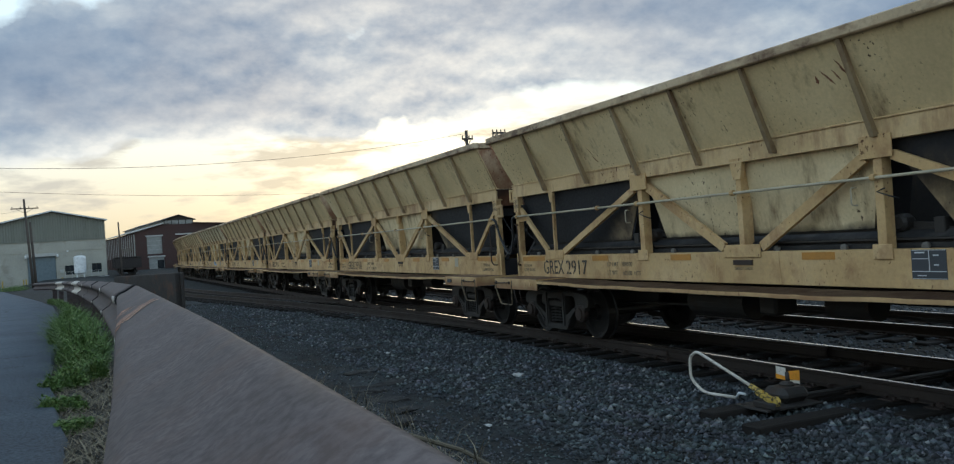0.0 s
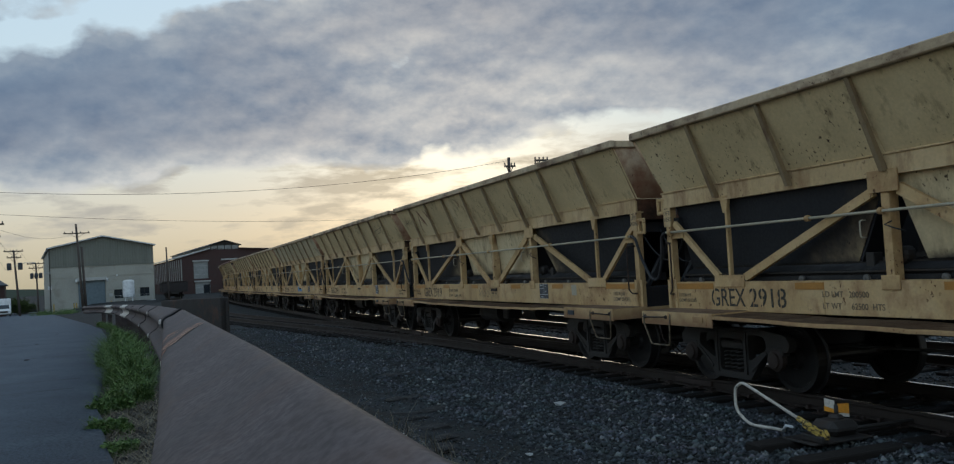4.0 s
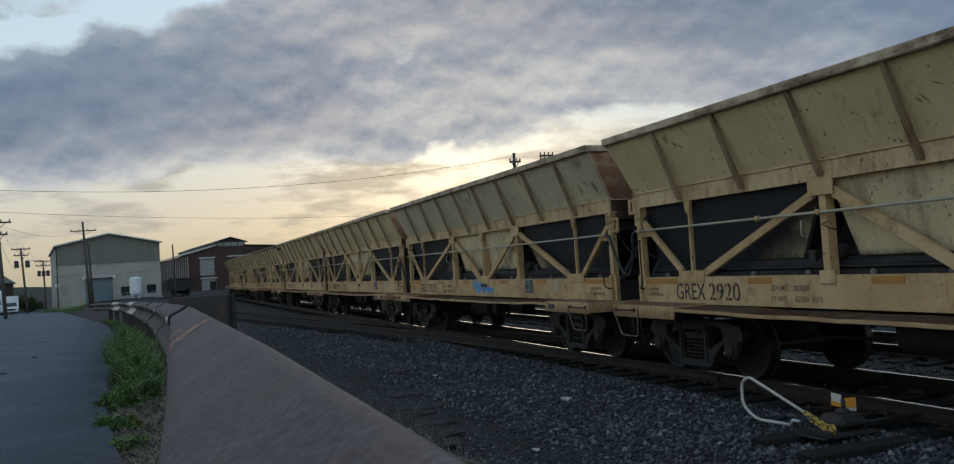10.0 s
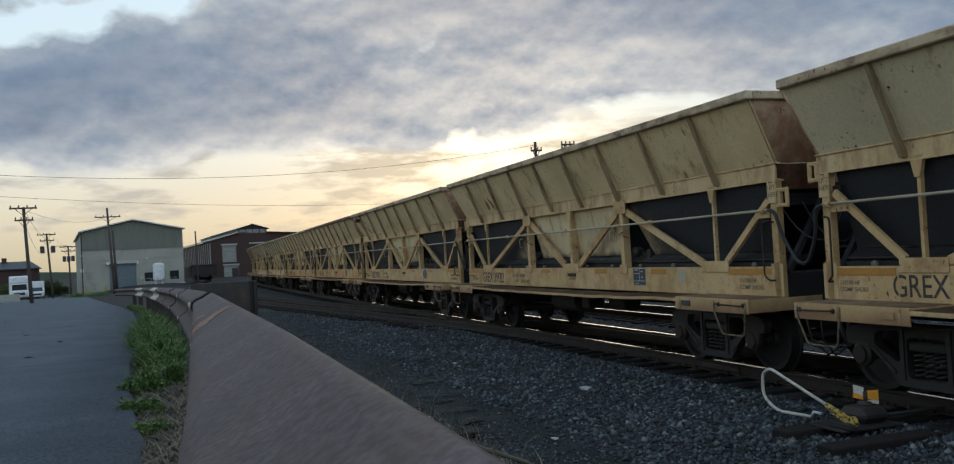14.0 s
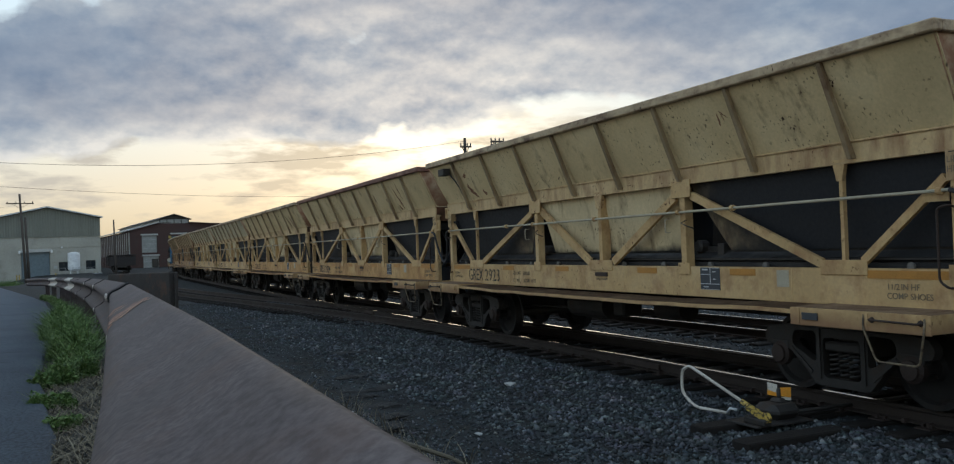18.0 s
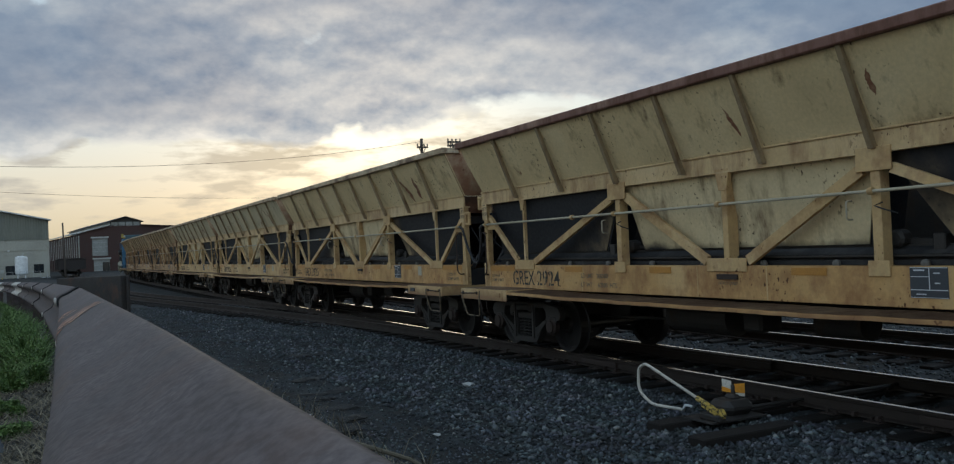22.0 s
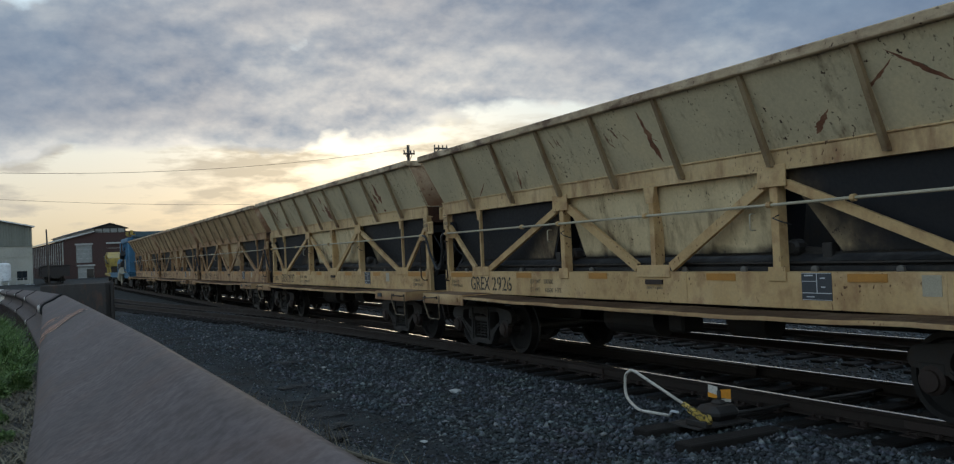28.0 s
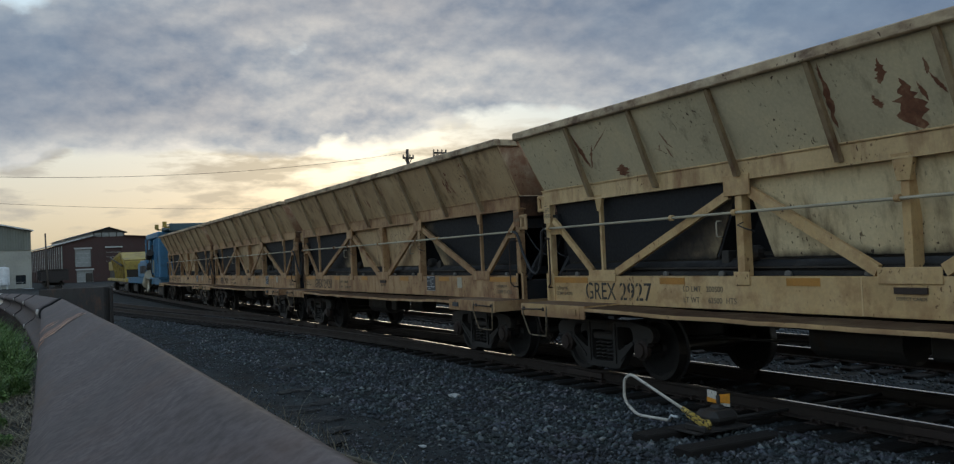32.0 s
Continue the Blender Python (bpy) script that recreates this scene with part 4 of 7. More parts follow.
            lathe("gate_motor", [(0.0, 0.0), (0.07, 0.0), (0.09, 0.03), (0.09, 0.14), (0.06, 0.17), (0.0, 0.17)], Matrix.Translation((s * 0.70, e * 2.12, 1.62)) @ pose(0, 0, 0, 0, 90 * s, 0), M_TRUCK, car, "grimy gate motor housing", 12)
        sheet("centre_hopper_sheet", [(s * 0.955, -2.04, 2.45), (s * 0.955, 2.04, 2.45), (s * 0.82, 1.80, 1.575), (s * 0.82, -1.80, 1.575)][::s], 0.012, M_CHUTE, car, "tan centre hopper sheet, dark at its foot")
        # conveyor along the sill
        box("conveyor_frame", (s * 0.45, s * 0.84, -5.95, 5.95, 1.38, 1.50), M_SOOTSHADE, car)
        belt = sheet("conveyor_belt", [(s * 0.78, -5.95, 1.545), (s * 0.78, 5.95, 1.545), (s * 0.90, 5.95, 1.475), (s * 0.90, -5.95, 1.475)][::-s], 0.012, M_BELTING, car, "shiny black conveyor belt edge")
        for z, lat in ((1.555, 0.77), (1.46, 0.905)):
            bar("belt_rim", (s * lat, -5.95, z), (s * lat, 5.95, z), 0.018, 0.018, M_TRUCK, belt)
        box("conveyor_lip", (s * 0.86, s * 0.90, -6.0, 6.0, 1.37, 1.42), M_BELTING, car)
        for k in range(12):
            y = -5.5 + k
            r = lathe("idler_roller", [(0.0, 0.0), (0.036, 0.0), (0.044, 0.012), (0.044, 0.04), (0.016, 0.05), (0.0, 0.05)], Matrix.Translation((s * 0.93, y, 1.385)) @ pose(0, 0, 0, 0, 90 * s, 0), M_BELT, car, "grey conveyor idler", 10)
        # air pipe along the truss
        lat = s * (SILL + 0.075)
        bm = bmesh.new()
        add_tube(bm, [(lat, -END + 0.02, 2.085), (lat, -2.0, 2.078), (lat, 2.0, 2.078), (lat, END - 0.02, 2.085)], 0.0165, 8)
        pipe = part("air_pipe", bm, M_PALE, car, "pale air pipe", smooth=True)
        for y in (-END + 0.12, -3.15, -BIG, 0.02, BIG, 3.15, END - 0.12):
            cylinder("pipe_clamp", Matrix.Translation((lat, y, 2.08)) @ pose(0, 0, 0, 90, 0, 0), 0.036, 0.05, M_FRAME, pipe, sides=10)
        for e in (-1, 1):
            tube("air_hose", arc([(lat, e * (END - 0.02), 2.085), (lat, e * (END + 0.10), 2.05), (lat * 0.96, e * (END + 0.18), 1.72), (lat * 0.93, e * (END + 0.36), 1.44), (lat * 0.92, e * (END + 0.475), 1.40)], 3), 0.023, M_RUBBER, car, "black ribbed air hose", 7)
        # reflectors
        for y0, y1 in ((5.98, 5.12), (3.52, 3.05), (1.45, 1.01), (-0.98, -1.45), (-2.97, -3.42), (-5.05, -5.98)):
            box("reflector", (x + s * 0.001, x + s * 0.006, y0, y1, 1.27, 1.35), M_ORANGE, car, "faded orange reflector strip")
        box("card_holder", (x + s * 0.001, x + s * 0.02, -0.18, 0.16, 1.21, 1.27), M_CAP, car, "rusty defect card holder")
        box("notice_plate", (x + s * 0.001, x + s * 0.005, -3.96, -3.77, 1.15, 1.34), M_PALE, car, "pale notice plate")
    # label plate and lettering on the road side
    plate = box("label_plate", (-SILL - 0.006, -SILL - 0.001, -2.78, -2.40, 1.08, 1.36), M_PLATE, car, "dark blue-grey label plate with white lines")
    for d in ((-2.775, -2.405, 1.150, 1.158), (-2.60, -2.592, 1.158, 1.355), (-2.775, -2.405, 1.083, 1.088), (-2.775, -2.405, 1.352, 1.357), (-2.60, -2.41, 1.27, 1.276)):
        box("label_line", (-SILL - 0.008, -SILL - 0.006, *d), M_LINE, plate)
    for d in ((-2.55, -2.44, 1.325, 1.338), (-2.70, -2.64, 1.30, 1.312), (-2.56, -2.46, 1.11, 1.12), (-2.70, -2.65, 1.21, 1.222)):
        box("label_mark", (-SILL - 0.008, -SILL - 0.006, *d), M_LINE, plate)
    lettering("LD LMT   200500", 0.095, 3.09, 1.185, M_INKPALE, car, "faded stencil reading load limit")
    lettering("LT WT     62500  HTS", 0.095, 3.09, 1.055, M_INKPALE, car, "faded stencil reading light weight")
    lettering("1 1/2 IN HF\nCOMP SHOES", 0.085, -5.28, 1.165, M_INKPALE, car, "faded stencil reading comp shoes")
    lettering("1 1/2 IN HF\nCOMP SHOES", 0.07, 5.95, 1.165, M_INKPALE, car, "faded stencil reading comp shoes")
    lettering("DEFECT CARDS", 0.045, 0.15, 1.15, M_INKPALE, car)
    # ends
    for e in (-1, 1):
        sheet("end_top_sheet", [(-PANEL_TOP, e * 6.25, 3.44), (PANEL_TOP, e * 6.25, 3.44), (1.05, e * 6.16, 2.66), (-1.05, e * 6.16, 2.66)][::-e], 0.012, M_ENDTOP, car, "tan end sheet stained with red-brown rust")
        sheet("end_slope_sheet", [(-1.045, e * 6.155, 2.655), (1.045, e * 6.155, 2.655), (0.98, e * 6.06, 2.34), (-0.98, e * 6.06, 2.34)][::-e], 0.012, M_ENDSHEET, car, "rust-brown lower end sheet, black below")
        sheet("inner_slope_sheet", [(-0.75, e * 5.9, 2.45), (0.75, e * 5.9, 2.45), (0.6, e * 2.9, 1.58), (-0.6, e * 2.9, 1.58)][::-e], 0.012, M_SOOTSHADE, car, "slope sheet coloured black with soot and shade")
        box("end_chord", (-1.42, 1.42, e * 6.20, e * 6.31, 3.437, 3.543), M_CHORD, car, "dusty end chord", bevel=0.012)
        # end frame coloured near-black for the shade between the cars
        box("end_beam", (-1.0, 1.0, e * 5.9, e * 6.02, 2.14, 2.29), M_SOOTSHADE, car)
        box("end_sill", (-1.0, 1.0, e * 6.0, e * 6.12, 0.82, 1.30), M_SOOTSHADE, car, bevel=0.02)
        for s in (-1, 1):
            bar("end_brace", (s * 0.9, e * 6.1, 1.3), (s * 0.2, e * 6.08, 2.35), 0.08, 0.06, M_SOOTSHADE, car, up=(0, 1, 0))
        bm = bmesh.new()
        add_box(bm, -0.12, 0.12, e * 6.15, e * 6.50, 0.78, 0.98, bevel=0.03)
        add_box(bm, -0.16, 0.10, e * 6.44, e * 6.57, 0.74, 1.02, bevel=0.04)
        part("coupler", bm, M_TRUCK, car, "grimy knuckle coupler")
        tube("uncoupling_chain", [(-0.95, e * 6.42, 0.82), (-0.9, e * 6.46, 0.5), (-0.7, e * 6.5, 0.28), (-0.45, e * 6.5, 0.4), (-0.3, e * 6.45, 0.8)], 0.012, M_CAP, car, "hanging rusty chain", 5)
        tube("brake_hose", arc([(-0.45, e * 6.35, 0.80), (-0.50, e * 6.5, 0.62), (-0.42, e * 6.56, 0.30), (-0.2, e * 6.58, 0.24)], 3), 0.024, M_RUBBER, car, "black brake hose hanging by the coupler", 7)
        for k, (xa, za, dip) in enumerate(((-0.85, 2.1, 0.42), (-0.55, 2.2, 0.55), (0.3, 2.15, 0.5))):
            tube("end_cable", [(xa + 0.12 * u, e * (6.0 + 0.54 * u), za - dip * 4 * u * (1 - u * 0.5) * 0.5) for u in (0, 0.2, 0.4, 0.6, 0.8, 1.0)], 0.012, M_RUBBER, car, "thin black cable looped between the cars", 5)
        build_truck(car, e * 4.73)
    # added plate, no car part: hides the lit far chutes, standing in for shade
    box("hopper_core", (-0.05, 0.05, -5.9, 5.9, 1.5, 2.44), M_SOOTSHADE, car, "added black plate that keeps the chute wedges dark")
    # underframe
    box("centre_sill", (-0.25, 0.25, -6.1, 6.1, 0.72, 1.1), M_TRUCK, car)
    box("floor_pan", (-1.0, 1.0, -6.0, 6.0, 0.985, 1.01), M_TRUCK, car)
    cylinder("air_reservoir", Matrix.Translation((-0.72, 0.75, 0.72)) @ pose(0, 0, 0, 90, 0, 0), 0.21, 1.1, M_TRUCK, car, "grimy air reservoir")
    cylinder("brake_cylinder", Matrix.Translation((-0.68, -1.35, 0.75)) @ pose(0, 0, 0, 90, 0, 0), 0.16, 0.6, M_TRUCK, car)
    box("brake_valve", (-0.9, -0.55, -0.35, -0.05, 0.6, 0.9), M_TRUCK, car, bevel=0.03)
    tube("brake_rod", [(-0.4, -4.0, 0.55), (-0.45, -1.7, 0.62), (-0.45, 2.0, 0.6), (-0.4, 4.0, 0.55)], 0.02, M_TRUCK, car, sides=6)
    return car


def car_number(car, index):
    """The stencilled mark and number of a car."""
    for text, y, w in (("GREX", 5.18, 0.71), (str(2917 + index), 4.38, 0.68)):
        ob = words("lettering", text, 0.3, facing(y, 1.05), M_INK, car, "black stencilled car number")
        ob.matrix_basis = facing(y, 1.05) @ Matrix.Diagonal((w / ob.dimensions.x, 0.235 / ob.dimensions.y, 1, 1))
        for k, ch in enumerate(text):
            if ch in "G2390586":
                at = y - w * (k + 0.5) / 4
                box("stencil_bridge", (-SILL - 0.0075, -SILL - 0.006, at - 0.008, at + 0.008, 1.045, 1.29), M_FRAME, car)


def stroke(name, pts, w, lat, mat, car, label):
    """A sprayed or scraped stroke on the side, given as points (y, z) with the side's slope."""
    bm = bmesh.new()
    rows = []
    n = len(pts)
    for i, (y, z) in enumerate(pts):
        a, b = pts[max(0, i - 1)], pts[min(n - 1, i + 1)]
        d = Vector((b[0] - a[0], b[1] - a[1])).normalized()
        k = w * (0.35 + 0.65 * math.sin(math.pi * (i + 0.5) / n)) / 2
        rows.append([(y - d.y * k, z + d.x * k), (y + d.y * k, z - d.x * k)])

    def place(p):
        if lat == "panel":
            return (-(SILL + (p[1] - 2.66) / 0.795 * (PANEL_TOP - SILL)) - 0.006, p[0], p[1] + 0.004)
        return (-SILL - (0.0075 if lat == "tag" else 0.006), p[0], p[1])
    vs = [[bm.verts.new(place(p)) for p in r] for r in rows]
    for a, b in zip(vs, vs[1:]):
        bm.faces.new((a[0], a[1], b[1], b[0]))
    return part(name, bm, mat, car, label)


def flame(car, rng, y, z, length, w, lean, lat="panel", mat=None, label="red-brown rust scrape"):
    """A scraped or corroded patch with ragged edges, thick below and drawn out above."""
    bm = bmesh.new()
    n = 16
    prev = None
    side = 0.0
    for i in range(n):
        u = i / (n - 1)
        zz = z - length * u
        side += rng.uniform(-0.35, 0.35) * w
        c = y + lean * u + side * 0.4
        k = w * math.sin(math.pi * u ** 1.3) ** 0.7 if 0 < i < n - 1 else 0.002
        a, b = c - k * rng.uniform(0.25, 0.75), c + k * rng.uniform(0.25, 0.75)
        pts = []
        for yy in (a, b):
            if lat == "panel":
                pts.append((-(SILL + (zz - 2.66) / 0.795 * (PANEL_TOP - SILL)) - 0.0035, yy, zz + 0.002))
            else:
                pts.append((-SILL - 0.004, yy, zz))
        cur = [bm.verts.new(p) for p in pts]
        if prev:
            bm.faces.new((prev[0], prev[1], cur[1], cur[0]))
        prev = cur
    return part("rust_patch", bm, mat or M_RUSTRUN, car, label)


RIBS = (-4.95, -3.52, -2.1, -0.68, 0.66, 2.04, 3.46, 4.88)


# large scrapes: upper end, lower end, width
SCRAPES = {
    2: ((4.79, 3.36, 5.02, 3.04, 0.08), (4.41, 3.26, 4.76, 2.8, 0.07)),
    5: ((4.2, 3.02, 4.13, 2.74, 0.16), (4.05, 3.05, 3.9, 2.72, 0.12), (0.91, 2.95, 0.88, 2.72, 0.16)),
    6: ((4.68, 3.0, 4.49, 2.69, 0.17), (4.57, 3.2, 4.66, 3.1, 0.14), (4.09, 2.84, 4.0, 2.72, 0.12)),
    7: ((-3.95, 3.28, -4.1, 2.70, 0.09), (-3.86, 2.84, -4.02, 2.68, 0.09), (-4.3, 3.38, -4.28, 2.92, 0.05), (-2.27, 3.2, -2.24, 2.95, 0.07), (-0.32, 3.15, -0.42, 2.8, 0.06)),
    8: ((-3.6, 3.12, -3.92, 2.68, 0.13), (-3.5, 3.2, -3.7, 2.95, 0.08), (-4.28, 3.18, -4.22, 2.72, 0.15), (-0.51, 3.22, -0.33, 2.75, 0.10), (0.72, 2.95, 0.7, 2.75, 0.08)),
    9: ((-4.41, 3.30, -4.33, 2.69, 0.11), (-3.78, 3.34, -4.36, 2.95, 0.07), (-3.83, 3.26, -3.42, 3.0, 0.06), (-4.72, 3.18, -4.45, 2.98, 0.06), (-2.99, 2.95, -2.72, 2.74, 0.09), (-0.27, 3.36, -0.36, 2.72, 0.09), (3.05, 3.0, 3.2, 2.68, 0.05), (4.25, 2.9, 4.66, 2.67, 0.04), (0.76, 3.0, 0.84, 2.68, 0.10)),
    10: ((4.85, 3.34, 4.70, 2.85, 0.08), (4.48, 3.16, 4.72, 2.86, 0.05), (4.02, 3.31, 4.5, 3.08, 0.04), (4.02, 2.85, 4.0, 2.69, 0.22), (0.56, 3.41, 0.66, 2.8, 0.07), (-0.06, 3.32, 0.0, 3.1, 0.09), (0.14, 3.03, 0.1, 2.9, 0.08), (-0.20, 3.12, -0.25, 2.67, 0.24), (-3.53, 3.02, -3.46, 2.68, 0.14), (-3.76, 3.1, -3.75, 2.86, 0.13), (-3.98, 3.3, -3.96, 2.84, 0.15), (-3.94, 2.74, -3.93, 2.68, 0.09), (-3.2, 2.8, -3.22, 2.7, 0.06)),
}


def repaint(car, name, mat):
    for o in car.children:
        if o.name.split(".")[0] == name:
            o.material_slots[0].link = "OBJECT"
            o.material_slots[0].material = mat


def dress_car(car, index):
    """What sets one car apart: its number, scrapes and spray paint."""
    rng = random.Random(100 + index)
    car_number(car, index)
    for y, z, y2, z2, w in SCRAPES.get(index, ()):
        flame(car, rng, y, z, z - z2, w, y2 - y)
    # smaller clusters, often beside a rib
    for _ in range((2, 1, 3, 2, 2, 2, 1, 2, 3, 3, 3, 6, 5, 5)[index]):
        y = rng.choice(RIBS) + rng.choice((-1, 1)) * rng.uniform(0.14, 0.5)
        z = rng.uniform(3.02, 3.4)
        for k in range(rng.randint(2, 5)):
            ly = y + rng.uniform(-0.22, 0.22)
            lz = z - rng.uniform(0, 0.22)
            if min(abs(ly - r) for r in RIBS) < 0.09:
                continue
            flame(car, rng, ly, lz, min(rng.uniform(0.05, 0.2), lz - 2.72), rng.uniform(0.03, 0.08) if index > 10 else rng.uniform(0.012, 0.045), rng.uniform(-0.14, 0.04))
    if index > 10:
        for o in car.children_recursive:
            if o.type == "MESH" and o.data.materials and o.data.materials[0] in (M_FRAME, M_PANEL, M_CREAM, M_CHUTE):
                o.material_slots[0].link = "OBJECT"
                o.material_slots[0].material = M_PANELBROWN if o.data.materials[0] in (M_PANEL, M_CHUTE) else M_FRAMEBROWN
    if index in (4, 9, 10):
        repaint(car, "side_panel", M_PANELGREEN)
    if index in (7, 8):
        for nm in ("side_sill", "walkway"):
            repaint(car, nm, M_FRAMERUSTY)
    if index == 7:
        repaint(car, "top_chord", M_CHORDRED)
        repaint(car, "end_chord", M_CHORDRED)
    if index == 4:
        # blue spray tag on the sill: filled letters with spikes above and drips below
        bm = bmesh.new()
        prev = None
        for k in range(49):
            u = k / 48
            spike = abs(math.sin(u * 17.0)) ** 0.6 * (0.20 if u < 0.45 else 0.10 if u < 0.8 else 0.05)
            top = 1.15 + spike * (1.35 - 0.5 * u) + rng.uniform(-0.008, 0.008)
            low = 1.10 + 0.045 * math.sin(u * 23.0) - (0.03 if k % 5 == 2 else 0.0) + rng.uniform(-0.006, 0.006)
            if k in (0, 48):
                low = top - 0.004
            y = 0.62 - 1.22 * u
            cur = [bm.verts.new((-SILL - 0.005, y, top)), bm.verts.new((-SILL - 0.005, y, low))]
            if prev:
                bm.faces.new((prev[0], prev[1], cur[1], cur[0]))
            prev = cur
        part("spray_tag", bm, M_BLUETAG, car, "bright blue filled spray tag")
        stroke("spray_tag", [(0.74, 1.16), (0.70, 1.24), (0.72, 1.31), (0.68, 1.33)], 0.05, "sill", M_BLUETAG, car, "bright blue spray tag")
        for k in range(4):
            y = 0.5 - k * 0.2
            stroke("tag_gap", [(y, 1.13), (y - 0.03, 1.2), (y - 0.05, 1.27)], 0.016, "tag", M_FRAME, car, "bare paint between the letters")
    if index == 2:
        for k in range(6):
            y = 0.95 - k * 0.2
            stroke("spray_tag", [(y, 1.06), (y - 0.03, 1.2), (y - 0.1, 1.29), (y - 0.16, 1.2), (y - 0.06, 1.16), (y - 0.2, 1.07)], 0.016, "sill", M_DARKTAG, car, "thin dark spray scrawl")
        stroke("spray_tag", [(5.92, 3.24), (5.98, 3.12), (5.97, 3.0), (5.90, 2.93), (5.84, 3.0), (5.80, 3.12)], 0.012, "panel", M_DARKTAG, car, "thin dark spray scrawl")
        for k in range(4):
            y = 5.78 - k * 0.13
            stroke("spray_tag", [(y, 3.02), (y - 0.03, 3.20 + 0.03 * (k % 2)), (y - 0.05, 3.05), (y - 0.10, 3.13), (y - 0.13, 2.99), (y - 0.06, 2.96)], 0.011, "panel", M_DARKTAG, car, "thin dark spray scrawl")
        stroke("spray_tag", [(5.85, 3.05), (5.6, 3.10), (5.3, 3.07), (5.18, 3.16)], 0.010, "panel", M_DARKTAG, car, "thin dark spray scrawl")
        for dy in (0, 0.1, 0.55, 0.7):
            flame(car, rng, 4.45 - dy, 3.36, 0.45, 0.1, -0.25)
    if index == 3:
        for a in (((-2.2, 3.05), (-2.5, 3.3), (-2.62, 2.95)), ((-2.1, 3.1), (-2.6, 3.14), (-3.3, 3.22)), ((-2.3, 2.98), (-2.75, 3.0), (-3.2, 3.3)), ((-2.9, 3.3), (-2.95, 3.1), (-3.0, 2.92))):
            stroke("spray_tag", [(p[0] - 1.42, p[1] * 0.75 + 0.76) for p in a], 0.013, "panel", M_DARKTAG, car, "thin dark spray scrawl")
    if index == 6:
        box("marker_box", (-1.56, -1.40, 5.12, 5.42, 3.2, 3.34), M_TRUCK, car, "black camera box with cable", bevel=0.01)
        tube("box_cable", [(-1.45, 5.14, 3.25), (-1.36, 4.98, 3.08), (-1.30, 4.935, 2.95), (-1.17, 4.93, 2.7), (-1.12, 4.94, 2.52)], 0.012, M_RUBBER, car, sides=5)


CARS = [build_car()]
for _i in range(1, 14):
    CARS.append(copy_thing(CARS[0], pose(0, 0, 0)))
for _i, _car in enumerate(CARS):
    dress_car(_car, _i)


# ---- ground and tracks ----
def build_ground():
    xs = [-600, -300, -120, -60, -40, -30, -22, -16, -12, -8, -5, -3, -2, -1.4, -1.0, -0.7, -0.4, -0.2] + [0.0 + 0.2 * i for i in range(30)] + [6.0, 6.3, 6.6, 7, 8, 9, 10, 12, 14, 18, 24, 40, 70, 120, 300, 700]
    ys = [-60, -20, -8, -4, -2, -1] + [0.4 * i for i in range(60)] + [24 + i for i in range(20)] + [46, 50, 55, 60, 70, 80, 95, 110, 130, 150, 180, 220, 280, 400, 700, 1500]
    verts = [(x, y, ground_z(x, y)) for y in ys for x in xs]
    nx = len(xs)
    faces = [(j * nx + i, j * nx + i + 1, (j + 1) * nx + i + 1, (j + 1) * nx + i) for j in range(len(ys) - 1) for i in range(nx - 1)]
    g = from_arrays("ground", verts, faces, M_BALLAST)
    g.data.shade_smooth()
    tagged(g, "dark crushed-stone yard ground sloping to the tracks", "ground", kind="structure")
    # asphalt road on the left of the guardrail
    edge = []
    yy = [-20, -5, 0] + [1.0 * i for i in range(1, 50)] + [55, 62, 75, 95, 115, 150, 200, 260, 400]
    for y in yy:
        e = rail_x(min(y, 36)) - 0.33 - 0.17 * smooth_step(5, 8.5, y) + 0.10 * smooth_step(16, 24, y) + 0.07 * noise.noise(Vector((0, y * 1.3, 7))) if y < 37 else -2.0 - max(0, y - 37) * 0.11
        edge.append(e)
    verts, faces = [], []
    for y, e in zip(yy, edge):
        for w in (0, -0.03, -1.2, -3, -6, -12, -24 - max(0, (y - 60)) * 0.05):
            verts.append((e + w - (y * 0.02 if w < -10 else 0), y, road_z(y) + (0.0 if w else -0.06)))
    for j in range(len(yy) - 1):
        for i in range(6):
            a = j * 7 + i
            faces.append((a, a + 7, a + 8, a + 1))
    r = from_arrays("road", verts, faces, M_ASPHALT)
    tagged(r, "worn blue-grey asphalt road with ragged edge", "road", kind="structure")


def sweep(name, path, s0, s1, step, profile, mats, top_mat=None, parent=None, lat=0.0, label=""):
    """A profile of (lateral, height) drawn along a path."""
    bm = bmesh.new()
    n = max(2, int(round((s1 - s0) / step)) + 1)
    rows = []
    for i in range(n):
        s = s0 + (s1 - s0) * i / (n - 1)
        x, y, h = path(s, lat)
        c, sn = math.cos(radians(h)), math.sin(radians(h))
        rows.append([bm.verts.new((x + a * c, y + a * sn, b)) for a, b in profile])
    k = len(profile)
    for a, b in zip(rows, rows[1:]):
        for i in range(k):
            f = bm.faces.new((a[i], a[(i + 1) % k], b[(i + 1) % k], b[i]))
            if top_mat is not None and profile[i][1] > -0.006 and profile[(i + 1) % k][1] > -0.006:
                f.material_index = 1
    bm.faces.new(rows[0][::-1])
    bm.faces.new(rows[-1])
    bmesh.ops.recalc_face_normals(bm, faces=bm.faces)
    return part(name, bm, [mats] + ([top_mat] if top_mat else []), parent, label)


